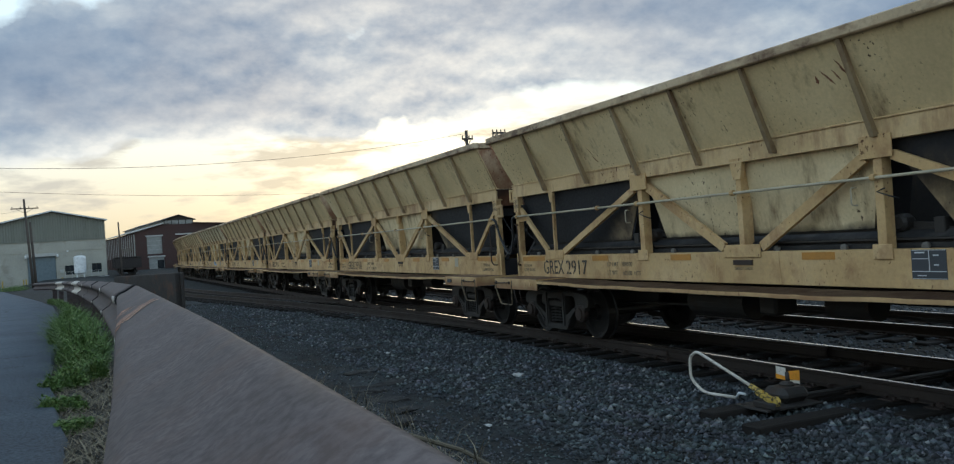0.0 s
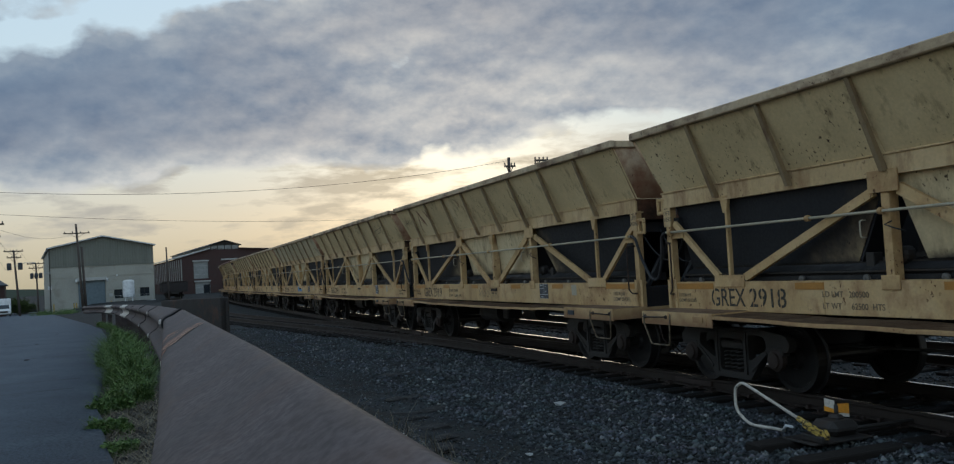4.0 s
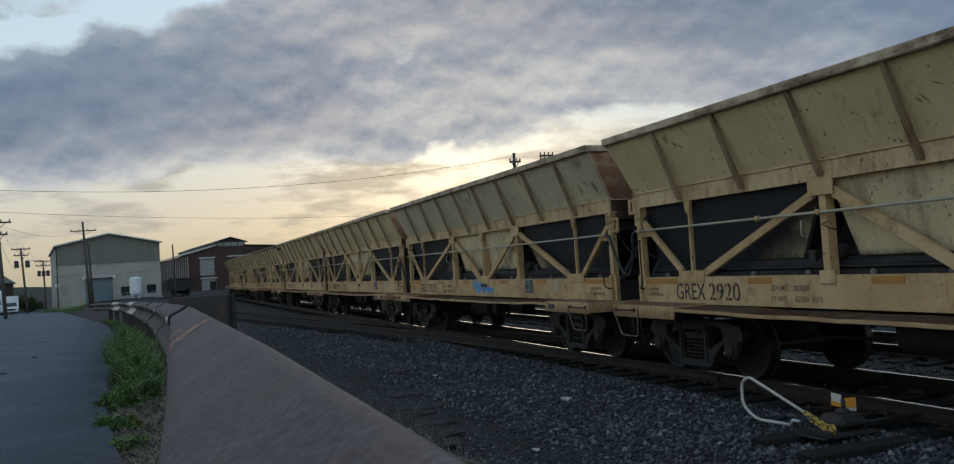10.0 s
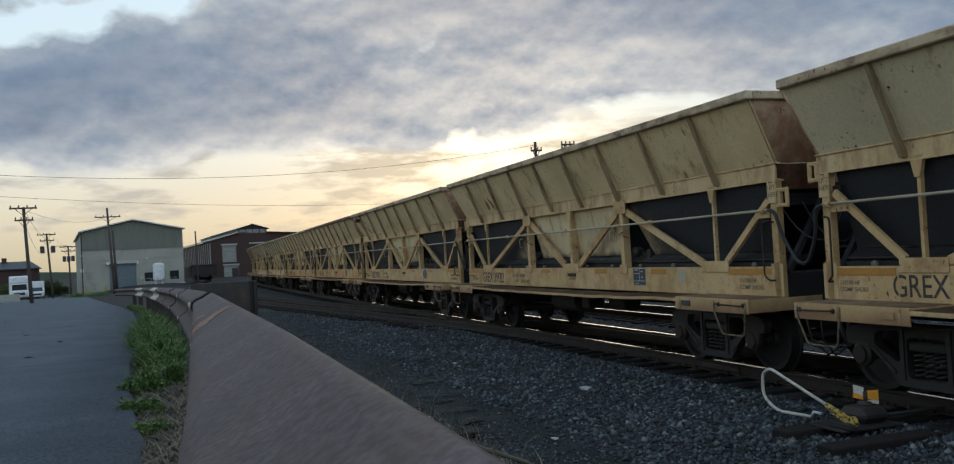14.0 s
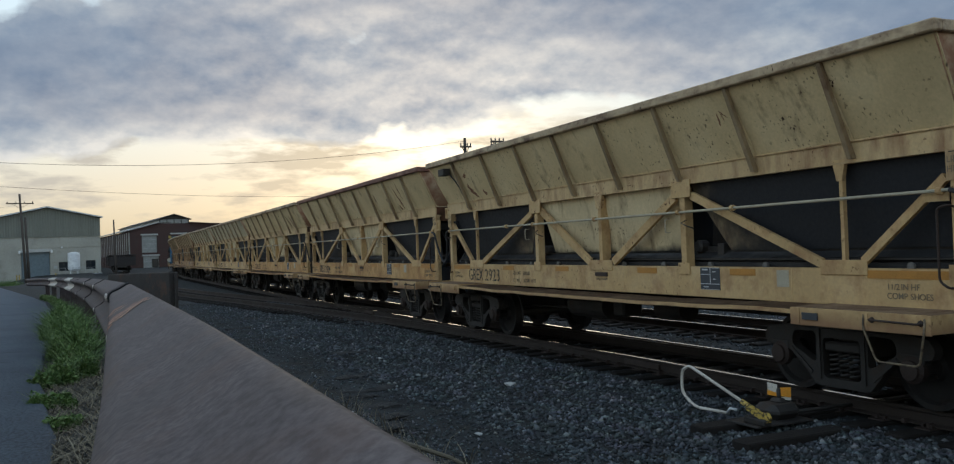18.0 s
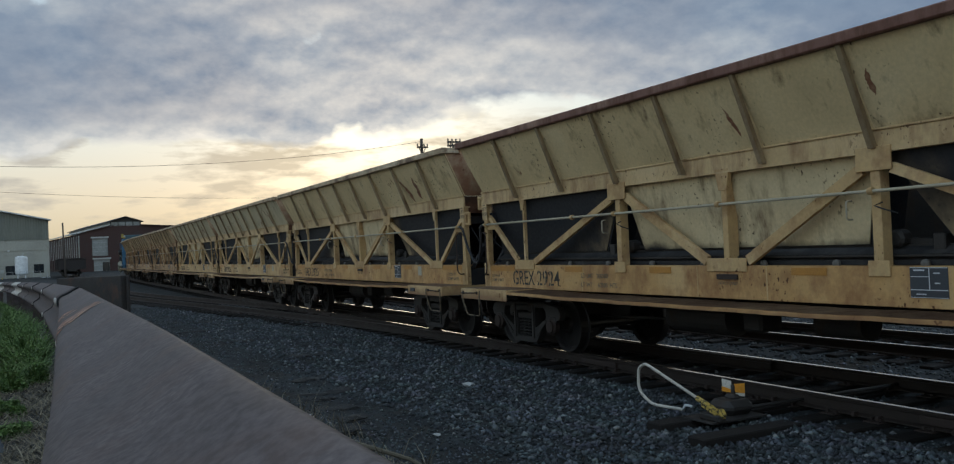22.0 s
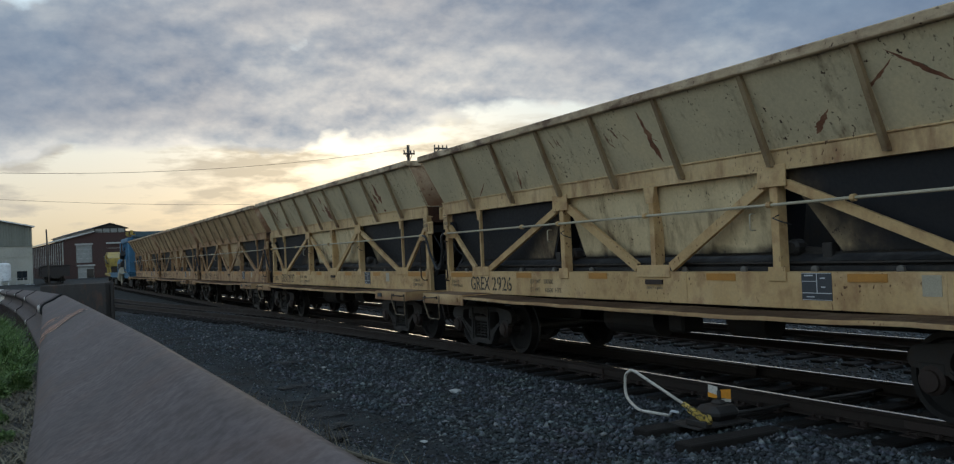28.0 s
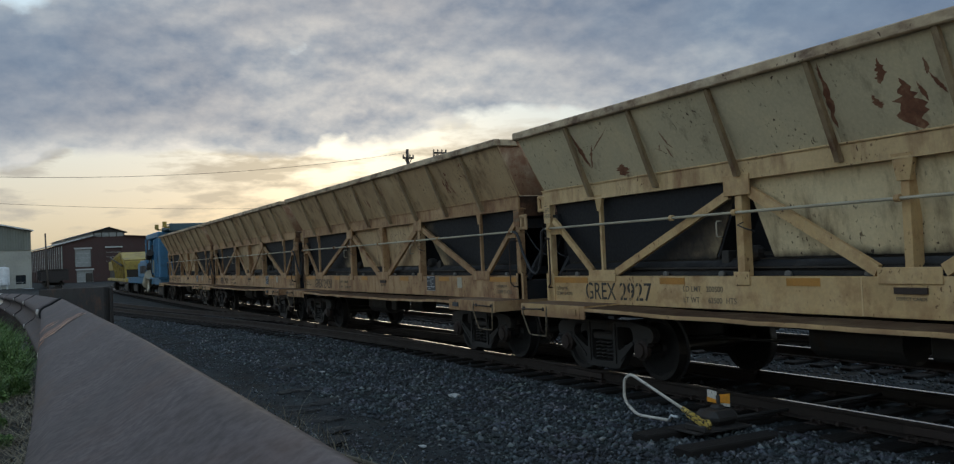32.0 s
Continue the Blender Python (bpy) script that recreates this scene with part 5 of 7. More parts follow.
RAIL = [(-0.07, -0.16), (-0.07, -0.148), (-0.012, -0.132), (-0.009, -0.045), (-0.035, -0.034), (-0.036, -0.008), (-0.028, 0.0), (0.028, 0.0), (0.036, -0.008), (0.035, -0.034), (0.009, -0.045), (0.012, -0.132), (0.07, -0.148), (0.07, -0.16)]


def build_tracks():
    tie_mesh = None
    for path, name, s0, s1, ties0, ties1, label in ((track, "main_track", -8, 260, -6, 62, "main railway track with polished rails and dark ties"), (track_two, "second_track", -8, 240, -4, 48, "second railway track beyond the train"), (siding, "siding_track", 0, 140, 14, 60, "siding track that leaves at the switch")):
        t = tagged(new(name), label, "railway track", kind="structure")
        for lat in (-0.7525, 0.7525):
            start = s0
            if path is siding:
                start = 1.0
            sweep("rail", path, start, s1, 2.0, RAIL, M_RAILSIDE, M_RAILTOP if path is not siding else M_RAILSIDE, t, lat + (0.09 if path is siding and lat < 0 else (-0.09 if path is siding else 0)))
        s = ties0
        k = 0
        while s < ties1:
            x, y, h = path(s)
            if tie_mesh is None:
                bm = bmesh.new()
                add_box(bm, -1.3, 1.3, -0.115, 0.115, -0.18, 0.0, bevel=0.012)
                tie = part("tie", bm, M_TIE, t, "dark creosoted wooden tie")
                bm = bmesh.new()
                add_box(bm, -0.17, 0.17, -0.09, 0.09, 0.0, 0.012)
                for dx in (-0.09, 0.09):
                    for dy in (-0.05, 0.05):
                        add_box(bm, dx - 0.016, dx + 0.016, dy - 0.014, dy + 0.014, 0.0, 0.04)
                tp = part("tie_plate", bm, M_CAP, tie, "rusty spiked tie plate")
                tie_mesh, plate_mesh = tie.data, tp.data
                tie.matrix_basis = pose(x, y, TIE_TOP - 0.012, 0, 0, h)
                tp.matrix_basis = pose(-0.7525, 0, 0)
                again(tp, pose(0.7525, 0, 0), tie)
            else:
                tie = new("tie", tie_mesh)
                tie["label"] = "dark creosoted wooden tie"
                tie.parent = t
                tie.matrix_basis = pose(x + random.uniform(-0.04, 0.04), y, TIE_TOP - 0.012 - random.uniform(0, 0.01), 0, 0, h + random.uniform(-0.6, 0.6))
                if s < 26:
                    for lat in (-0.7525, 0.7525):
                        p = new("tie_plate", plate_mesh)
                        p.parent = tie
                        p.matrix_basis = pose(lat, 0, 0)
            s += 0.55
            k += 1
        if path is not siding:
            bm = bmesh.new()
            while s < 190:
                x, y, h = path(s)
                add_box(bm, -1.3, 1.3, -0.115, 0.115, TIE_TOP - 0.19, TIE_TOP - 0.012, m=pose(x, y, 0, 0, 0, h))
                s += 0.6
            tagged(part("far_ties", bm, M_TIE, t), kind="stuff")
        # joint bars and anchors on the near rail
        if path is track:
            first = None
            for k in range(64):
                y = 3.2 + k * 0.55 + (0.13 if k % 2 else -0.13)
                if first is None:
                    bm = bmesh.new()
                    add_box(bm, -0.105, -0.03, -0.022, 0.022, -0.168, -0.118, bevel=0.008)
                    first = part("rail_anchor", bm, M_CAP, t, "rusty rail anchor")
                    first.matrix_basis = pose(XC - 0.7525, y, 0)
                else:
                    again(first, pose(XC - 0.7525, y, 0))
            for y in (5.2, 11.0, 17.0, 25.0):
                box("joint_bar", (XC - 0.7525 - 0.045, XC - 0.7525 - 0.012, y - 0.45, y + 0.45, -0.125, -0.045), M_CAP, t, "rusty bolted joint bar", bevel=0.006)


def build_stones():
    """Crushed stone on the bed: loose angular pieces, one sheet of stuff."""
    rng = np.random.default_rng(5)
    n = 112000
    y = np.where(rng.random(n) < 0.92, 4.2 + 34.0 * rng.random(n) ** 1.75, -8.0 + 12.5 * rng.random(n))
    x = np.where(rng.random(n) < 0.70, 1.4 + 5.8 * rng.random(n) ** 0.85, 6.6 + 9.5 * rng.random(n))
    keep = (x > 0.9 + 0.0 * y) & (np.abs(np.abs(x - XC) - 0.7525) > 0.05)
    # sparser on the trodden dark strip
    thin = np.array([noise.noise(Vector((a * 0.5, b * 0.35, 1.0))) for a, b in zip(x, y)])
    keep &= ~((x < 4.6) & (rng.random(n) < np.clip((4.2 - x) * 0.22 + thin * 0.7, 0, 0.8)))
    x, y = x[keep], y[keep]
    n = len(x)
    z = np.array([ground_z(a, b) for a, b in zip(x, y)])
    z -= 0.022 * ((np.abs(x - XC) > 0.45) & (np.abs(x - XC) < 1.32) & (y < 40))
    size = (0.010 + 0.030 * rng.random(n) ** 1.8) * np.where(x < 3.8, 0.6, 1.0)
    base = np.array([(1, 0, 0), (0, 1, 0), (-1, 0, 0), (0, -1, 0), (0, 0, 1), (0, 0, -1)], float)
    v = base[None] * rng.uniform(0.6, 1.35, (n, 6, 1)) + rng.uniform(-0.32, 0.32, (n, 6, 3))
    a = rng.random(n) * 6.283
    c, s = np.cos(a)[:, None], np.sin(a)[:, None]
    vx, vy = v[:, :, 0] * c - v[:, :, 1] * s, v[:, :, 0] * s + v[:, :, 1] * c
    vz = v[:, :, 2] * rng.uniform(0.55, 0.95, (n, 1))
    verts = np.stack([vx * size[:, None] + x[:, None], vy * size[:, None] + y[:, None], vz * size[:, None] + (z + size * 0.35)[:, None]], axis=2).reshape(-1, 3)
    f = np.array([(0, 1, 4), (1, 2, 4), (2, 3, 4), (3, 0, 4), (1, 0, 5), (2, 1, 5), (3, 2, 5), (0, 3, 5)])
    faces = (np.arange(n)[:, None, None] * 6 + f[None]).reshape(-1, 3)
    tagged(from_arrays("ballast_stones", verts, faces, M_STONE), "grey angular crushed-stone ballast", "ballast", kind="stuff")


def build_blades():
    """Green weeds along the guardrail's foot, dead straw on the bank."""
    rng = np.random.default_rng(8)

    def blades(name, roots, heights, lean, width, mat, label, category, outward=None):
        n = len(roots)
        az = rng.random(n) * 6.283
        if outward is not None:
            az = np.arctan2(outward[:, 1], outward[:, 0]) + rng.normal(0, 0.8, n)
        bend = lean * rng.uniform(0.4, 1.4, n) * heights
        d = np.stack([np.cos(az), np.sin(az), np.zeros(n)], 1)
        side = np.stack([-np.sin(az), np.cos(az), np.zeros(n)], 1) * (width * rng.uniform(0.6, 1.5, n))[:, None]
        up = np.zeros((n, 3))
        up[:, 2] = heights
        mid = roots + up * 0.55 + d * (bend * 0.35)[:, None]
        tip = roots + up * rng.uniform(0.75, 1.0, n)[:, None] + d * bend[:, None]
        verts = np.stack([roots - side, roots + side, mid + side * 0.8, mid - side * 0.8, tip], 1).reshape(-1, 3)
        f = np.array([(0, 1, 2), (0, 2, 3), (3, 2, 4)])
        faces = (np.arange(n)[:, None, None] * 5 + f[None]).reshape(-1, 3)
        tagged(from_arrays(name, verts, faces, mat), label, category, kind="stuff")
    def leaves(name, spots, mat, label, category):
        """Mounds of small soft leaves: place, radius, height, leaves."""
        vs, fs, base = [], [], 0
        for cx, cy, r, h, n, size in spots:
            u = rng.normal(0, 1, (n, 3))
            u /= np.linalg.norm(u, axis=1)[:, None]
            u[:, 2] = np.abs(u[:, 2])
            lump = 0.75 + 0.25 * np.sin(u[:, 0] * 5 + cx * 9) * np.cos(u[:, 1] * 4 + cy * 7)
            d = lump * rng.uniform(0.62, 1.08, n)
            px, py = cx + u[:, 0] * d * r, cy + u[:, 1] * d * r * 1.35
            gz = np.array([ground_z(a, b) for a, b in zip(px, py)])
            c = np.stack([px, py, gz + 0.01 + u[:, 2] * d * h], 1)
            a = u + rng.normal(0, 0.7, (n, 3))
            a[:, 2] *= 0.6
            a /= np.linalg.norm(a, axis=1)[:, None]
            b = np.cross(a, u + rng.normal(0, 0.5, (n, 3)))
            b /= np.linalg.norm(b, axis=1)[:, None]
            ln = (size * rng.uniform(0.6, 1.5, n))[:, None]
            q = np.stack([c - a * ln, c + b * ln * 0.48 + a * ln * 0.1, c + a * ln, c - b * ln * 0.48 + a * ln * 0.1], 1)
            q[:, 2, 2] -= ln[:, 0] * 0.3
            vs.append(q.reshape(-1, 3))
            k = base + np.arange(n)[:, None] * 4
            fs.append(np.concatenate([k + np.array((0, 1, 3)), k + np.array((1, 2, 3))], 0))
            base += n * 4
        tagged(from_arrays(name, np.concatenate(vs), np.concatenate(fs), mat), label, category, kind="stuff")
    # clumps: place, radius, height; low tufts on the bare soil, then a ragged hedge along the rail
    clumps = [(-0.20, 5.28, 0.10, 0.10), (-0.12, 5.40, 0.06, 0.07), (-0.33, 6.2, 0.11, 0.13), (-0.22, 6.3, 0.08, 0.10), (-0.16, 6.1, 0.05, 0.07), (-0.36, 7.35, 0.13, 0.16), (-0.22, 7.5, 0.12, 0.18)]
    y = 7.7
    while y < 37.0:
        for k in range(2):
            big = rng.uniform(0.55, 1.35) * (0.65 + 0.35 * smooth_step(7.5, 10, y) - 0.42 * smooth_step(13, 24, y))
            clumps.append((rail_x(y) - 0.08 - rng.uniform(0.0, 0.40) * (0.75 + 0.3 * smooth_step(8, 12, y) - 0.7 * smooth_step(13, 22, y)), y + rng.uniform(-0.2, 0.2), 0.17 * big, 0.34 * big))
        y += 0.22 + 0.012 * y
    clumps += [(-9.4 + rng.uniform(-1.8, 1.6), 106 + rng.uniform(-3, 6), 0.9, 0.8) for k in range(22)]
    clumps += [(1.25, 7.6, 0.10, 0.05), (1.9, 10.4, 0.2, 0.06)]
    leaves("leafy_weeds", [(cx, cy, r, h * 0.85, 1000 if cy < 14 else 420, 0.0135 if cy < 16 else 0.022) for cx, cy, r, h in clumps], M_GRASS, "leafy green weeds in clumps under the guardrail", "weeds")
    roots, hs, out = [], [], []
    for cx, cy, r, h in clumps:
        n = int(50 + 420 * r) if cy < 20 else 70
        rr = np.sqrt(rng.random(n))
        aa = rng.random(n) * 6.283
        px, py = cx + 0.6 * r * rr * np.cos(aa), cy + 0.85 * r * rr * np.sin(aa)
        roots.append(np.stack([px, py, np.array([ground_z(a, b) for a, b in zip(px, py)])], 1))
        hs.append(h * (1.15 - 0.55 * rr ** 2) * rng.uniform(0.5, 1.15, n))
        out.append(np.stack([np.cos(aa) * rr, np.sin(aa) * rr], 1))
    blades("roadside_grass", np.concatenate(roots), np.concatenate(hs), 0.95, 0.0036, M_GRASS, "arching green grass blades among the weeds", "grass", np.concatenate(out))
    n = 24000
    y = np.where(rng.random(n) < 0.85, 3.0 + 18 * rng.random(n) ** 1.4, -6.0 + 9.0 * rng.random(n))
    left = rng.random(n) < 0.45
    x = np.array([rail_x(b) for b in y]) + np.where(left, -0.02 - 0.4 * rng.random(n), 0.3 + 2.3 * rng.random(n) ** 1.5)
    z = np.array([ground_z(a, b) for a, b in zip(x, y)])
    blades("dead_straw", np.stack([x, y, z], 1), rng.uniform(0.012, 0.06, n), 3.2, 0.003, M_STRAW, "dry dead straw and stalks on the bank", "straw")
    n = 130
    y = 4.6 + 6 * rng.random(n)
    x = 1.5 + 1.3 * rng.random(n)
    z = np.array([ground_z(a, b) for a, b in zip(x, y)])
    blades("dead_weed_stalks", np.stack([x, y, z], 1), rng.uniform(0.12, 0.4, n), 0.8, 0.004, M_STRAW, "thin dead weed stalks", "weeds")


# ---- guardrail ----
def beam_profile():
    """Face of a two-wave beam: depth towards the road and height below the top lip."""
    key = ((0.0, 0.0), (0.010, -0.004), (0.040, -0.022), (0.068, -0.034), (0.080, -0.045), (0.083, -0.060), (0.080, -0.076), (0.066, -0.088), (0.028, -0.112), (0.010, -0.128), (0.004, -0.156), (0.010, -0.184), (0.028, -0.200), (0.066, -0.224), (0.080, -0.236), (0.083, -0.252), (0.080, -0.267), (0.068, -0.278), (0.040, -0.290), (0.010, -0.308), (0.0, -0.312))
    return key


def build_guardrail():
    g = thing("guardrail", "rusty two-wave steel guardrail on posts beside the road", "guardrail")
    prof = beam_profile()
    joints = [-3.0, 0.34, 4.15, 7.95, 11.76, 15.57, 19.38, 23.19, 27.0, 30.8, 34.6, 38.0, 41.6]
    spans = [(-3.0, 4.15)] + list(zip(joints[2:], joints[3:]))
    for k, (a, b) in enumerate(spans):
        bm = bmesh.new()
        n = 40 if k == 0 else 10
        over = 0.30
        rows = []
        for i in range(n + 1):
            y = a + (b + over * (0 if k == 0 else 1) - a) * i / n
            yc = min(y, 41.9)
            x0 = rail_x(yc)
            t = (rail_x(min(yc + 0.4, 42)) - rail_x(yc - 0.4)) / 0.8
            z0 = EYE - 0.046 - 0.015 * yc
            q = 0.004 * (k % 2) if k else 0.0
            swell = 0.004 if k and i == 0 else 0.0
            rows.append([(x0 - (d + q + swell) * 1.0, yc + (d + q) * t, z0 + h + q * 0.5) for d, h in prof])
        vs = [[bm.verts.new(p) for p in r] for r in rows]
        back = [[bm.verts.new((p[0] + 0.004, p[1], p[2] - 0.001)) for p in r] for r in rows]
        m = len(prof)
        for r0, r1, b0, b1 in zip(vs, vs[1:], back, back[1:]):
            for j in range(m - 1):
                bm.faces.new((r0[j], r0[j + 1], r1[j + 1], r1[j]))
                bm.faces.new((b0[j], b1[j], b1[j + 1], b0[j + 1]))
            bm.faces.new((r0[0], r1[0], b1[0], b0[0]))
            bm.faces.new((r0[-1], b0[-1], b1[-1], r1[-1]))
        for r, b in ((vs[0], back[0]), (vs[-1], back[-1])):
            for j in range(m - 1):
                bm.faces.new((r[j], r[j + 1], b[j + 1], b[j]))
        bmesh.ops.recalc_face_normals(bm, faces=bm.faces)
        part("beam", bm, M_BEAM if k not in (5, 8) else M_GALV, g, "rust-brown two-wave beam" if k not in (5, 8) else "paler galvanised beam", smooth=True)
        if k:
            # lap: dark gap and pale edge of the sheet
            y = a
            x0, z0 = rail_x(y), EYE - 0.046 - 0.015 * y
            for nm, dy, grow, w, mat in (("lap_gap", -0.012, 0.003, 0.006, M_DARK), ("lap_edge", 0.0, 0.0045, 0.004, M_GALV if k > 1 else M_BEAM)):
                tube(nm, [(x0 - d - grow, y + dy - (0.05 * h), z0 + h + 0.003) for d, h in prof], w, mat, g, sides=5)
            for h, d in ((-0.06, 0.083), (-0.25, 0.083)):
                for dy in (0.09, 0.22):
                    lathe("splice_bolt", [(0.0, 0.0), (0.016, 0.0), (0.014, 0.010), (0.0, 0.013)], Matrix.Translation((x0 - d - 0.004, y + dy, z0 + h)) @ pose(0, 0, 0, 0, -90, 0), M_GALV, g, "", 8)
    for y in (-1.9, 0.35, 4.3, 8.1, 11.9, 15.7, 19.5, 23.3, 27.1, 30.9, 34.7, 38.1):
        x0, z0 = rail_x(y), EYE - 0.046 - 0.015 * y
        bm = bmesh.new()
        gz = ground_z(x0 + 0.22, y) - 0.5
        for d in ((0.04, 0.19, -0.004, 0.004), (0.04, 0.05, -0.075, 0.075), (0.18, 0.19, -0.075, 0.075)):
            add_box(bm, x0 + d[0], x0 + d[1], y + d[2], y + d[3], gz, z0 - 0.2)
        part("guardrail_post", bm, M_BEAM, g, "rusty steel post")
        bm = bmesh.new()
        add_box(bm, x0 + 0.002, x0 + 0.04, y - 0.06, y + 0.06, z0 - 0.29, z0 - 0.2)
        part("spacer_block", bm, M_BEAM, g)
    # bright scratches and a rust film across the near beam: places along it and round its fold
    def on_beam(y, u, lift=0.0012):
        a = min(int(u), 5)
        d, h = [prof[a][m] * (1 - u + a) + prof[a + 1][m] * (u - a) for m in (0, 1)]
        return (rail_x(y) - d - lift * 0.6, y, EYE - 0.046 - 0.015 * y + h + lift)

    def mark(name, ends, w, mat, label, lift):
        bm = bmesh.new()
        prev = None
        n = 14
        for i in range(n):
            u = i / (n - 1) * (len(ends) - 1)
            a = min(int(u), len(ends) - 2)
            y, q = [ends[a][m] * (1 - u + a) + ends[a + 1][m] * (u - a) for m in (0, 1)]
            k = w * (0.25 + 0.75 * math.sin(math.pi * (i + 0.5) / n)) * (0.7 + 0.6 * noise.noise(Vector((y * 19, q * 3, w * 50))))
            cur = [bm.verts.new(on_beam(y - k, q, lift)), bm.verts.new(on_beam(y + k, q, lift))]
            if prev:
                bm.faces.new((prev[0], prev[1], cur[1], cur[0]))
            prev = cur
        part(name, bm, mat, g, label)
    for ends, w in ((((1.76, 4.9), (1.74, 2.8), (1.86, 1.8), (1.80, 0.5)), 0.11), (((2.0, 4.6), (2.15, 2.0)), 0.07), (((1.55, 4.8), (1.62, 3.4)), 0.05)):
        mark("rust_film", ends, w, M_RUSTFILM, "thin orange rust film", 0.0008)
    for ends, w in ((((1.74, 4.9), (1.62, 2.76), (1.80, 1.84), (1.70, 0.46)), 0.013), (((1.78, 4.4), (1.70, 2.9), (1.84, 2.0), (1.78, 1.0)), 0.008), (((1.94, 3.4), (1.99, 2.6), (2.06, 2.0)), 0.007), (((2.02, 4.2), (2.1, 2.6)), 0.005)):
        mark("rust_scratch", ends, w, M_SCRATCH, "bright orange rust scratch", 0.0014)



def build_road_marks():
    """Tar joints and spots on the asphalt."""
    rng = random.Random(11)
    for y, x0, x1, w in ((15.5, -6.5, -0.9, 0.02), (21.0, -9.0, -1.0, 0.03), (10.5, -3.0, -0.7, 0.012), (30.0, -14.0, -1.7, 0.05), (9.2, -2.2, -0.7, 0.01)):
        bm = bmesh.new()
        rows = []
        for i in range(25):
            x = x0 + (x1 - x0) * i / 24
            yy = y + 0.12 * noise.noise(Vector((x * 0.8, y, 2))) + (x - x1) * 0.05
            k = w * (0.5 + 0.9 * abs(noise.noise(Vector((x * 2.1, y, 9)))))
            rows.append([bm.verts.new((x, yy + d * k, road_z(yy) + 0.005)) for d in (-1, 1)])
        for a, b in zip(rows, rows[1:]):
            bm.faces.new((a[0], b[0], b[1], a[1]))
        tagged(part("tar_joint", bm, M_TIE), "dark tar-filled joint across the road", "road joint", kind="structure")
    for _ in range(16):
        x, y, r = -0.9 - 4 * rng.random(), 6 + 22 * rng.random(), rng.uniform(0.015, 0.06)
        bm = bmesh.new()
        bmesh.ops.create_cone(bm, cap_ends=True, segments=9, radius1=r, radius2=r * 0.5, depth=0.012, matrix=Matrix.Translation((x, y, road_z(y) + 0.006)))
        for v in bm.verts:
            v.co.x += rng.uniform(-0.3, 0.3) * r
            v.co.y += rng.uniform(-0.6, 0.6) * r
        tagged(part("road_debris", bm, M_TIE), "small black scrap lying on the road", "debris")


build_road_marks()
build_ground()
build_tracks()
build_stones()
build_blades()
build_guardrail()


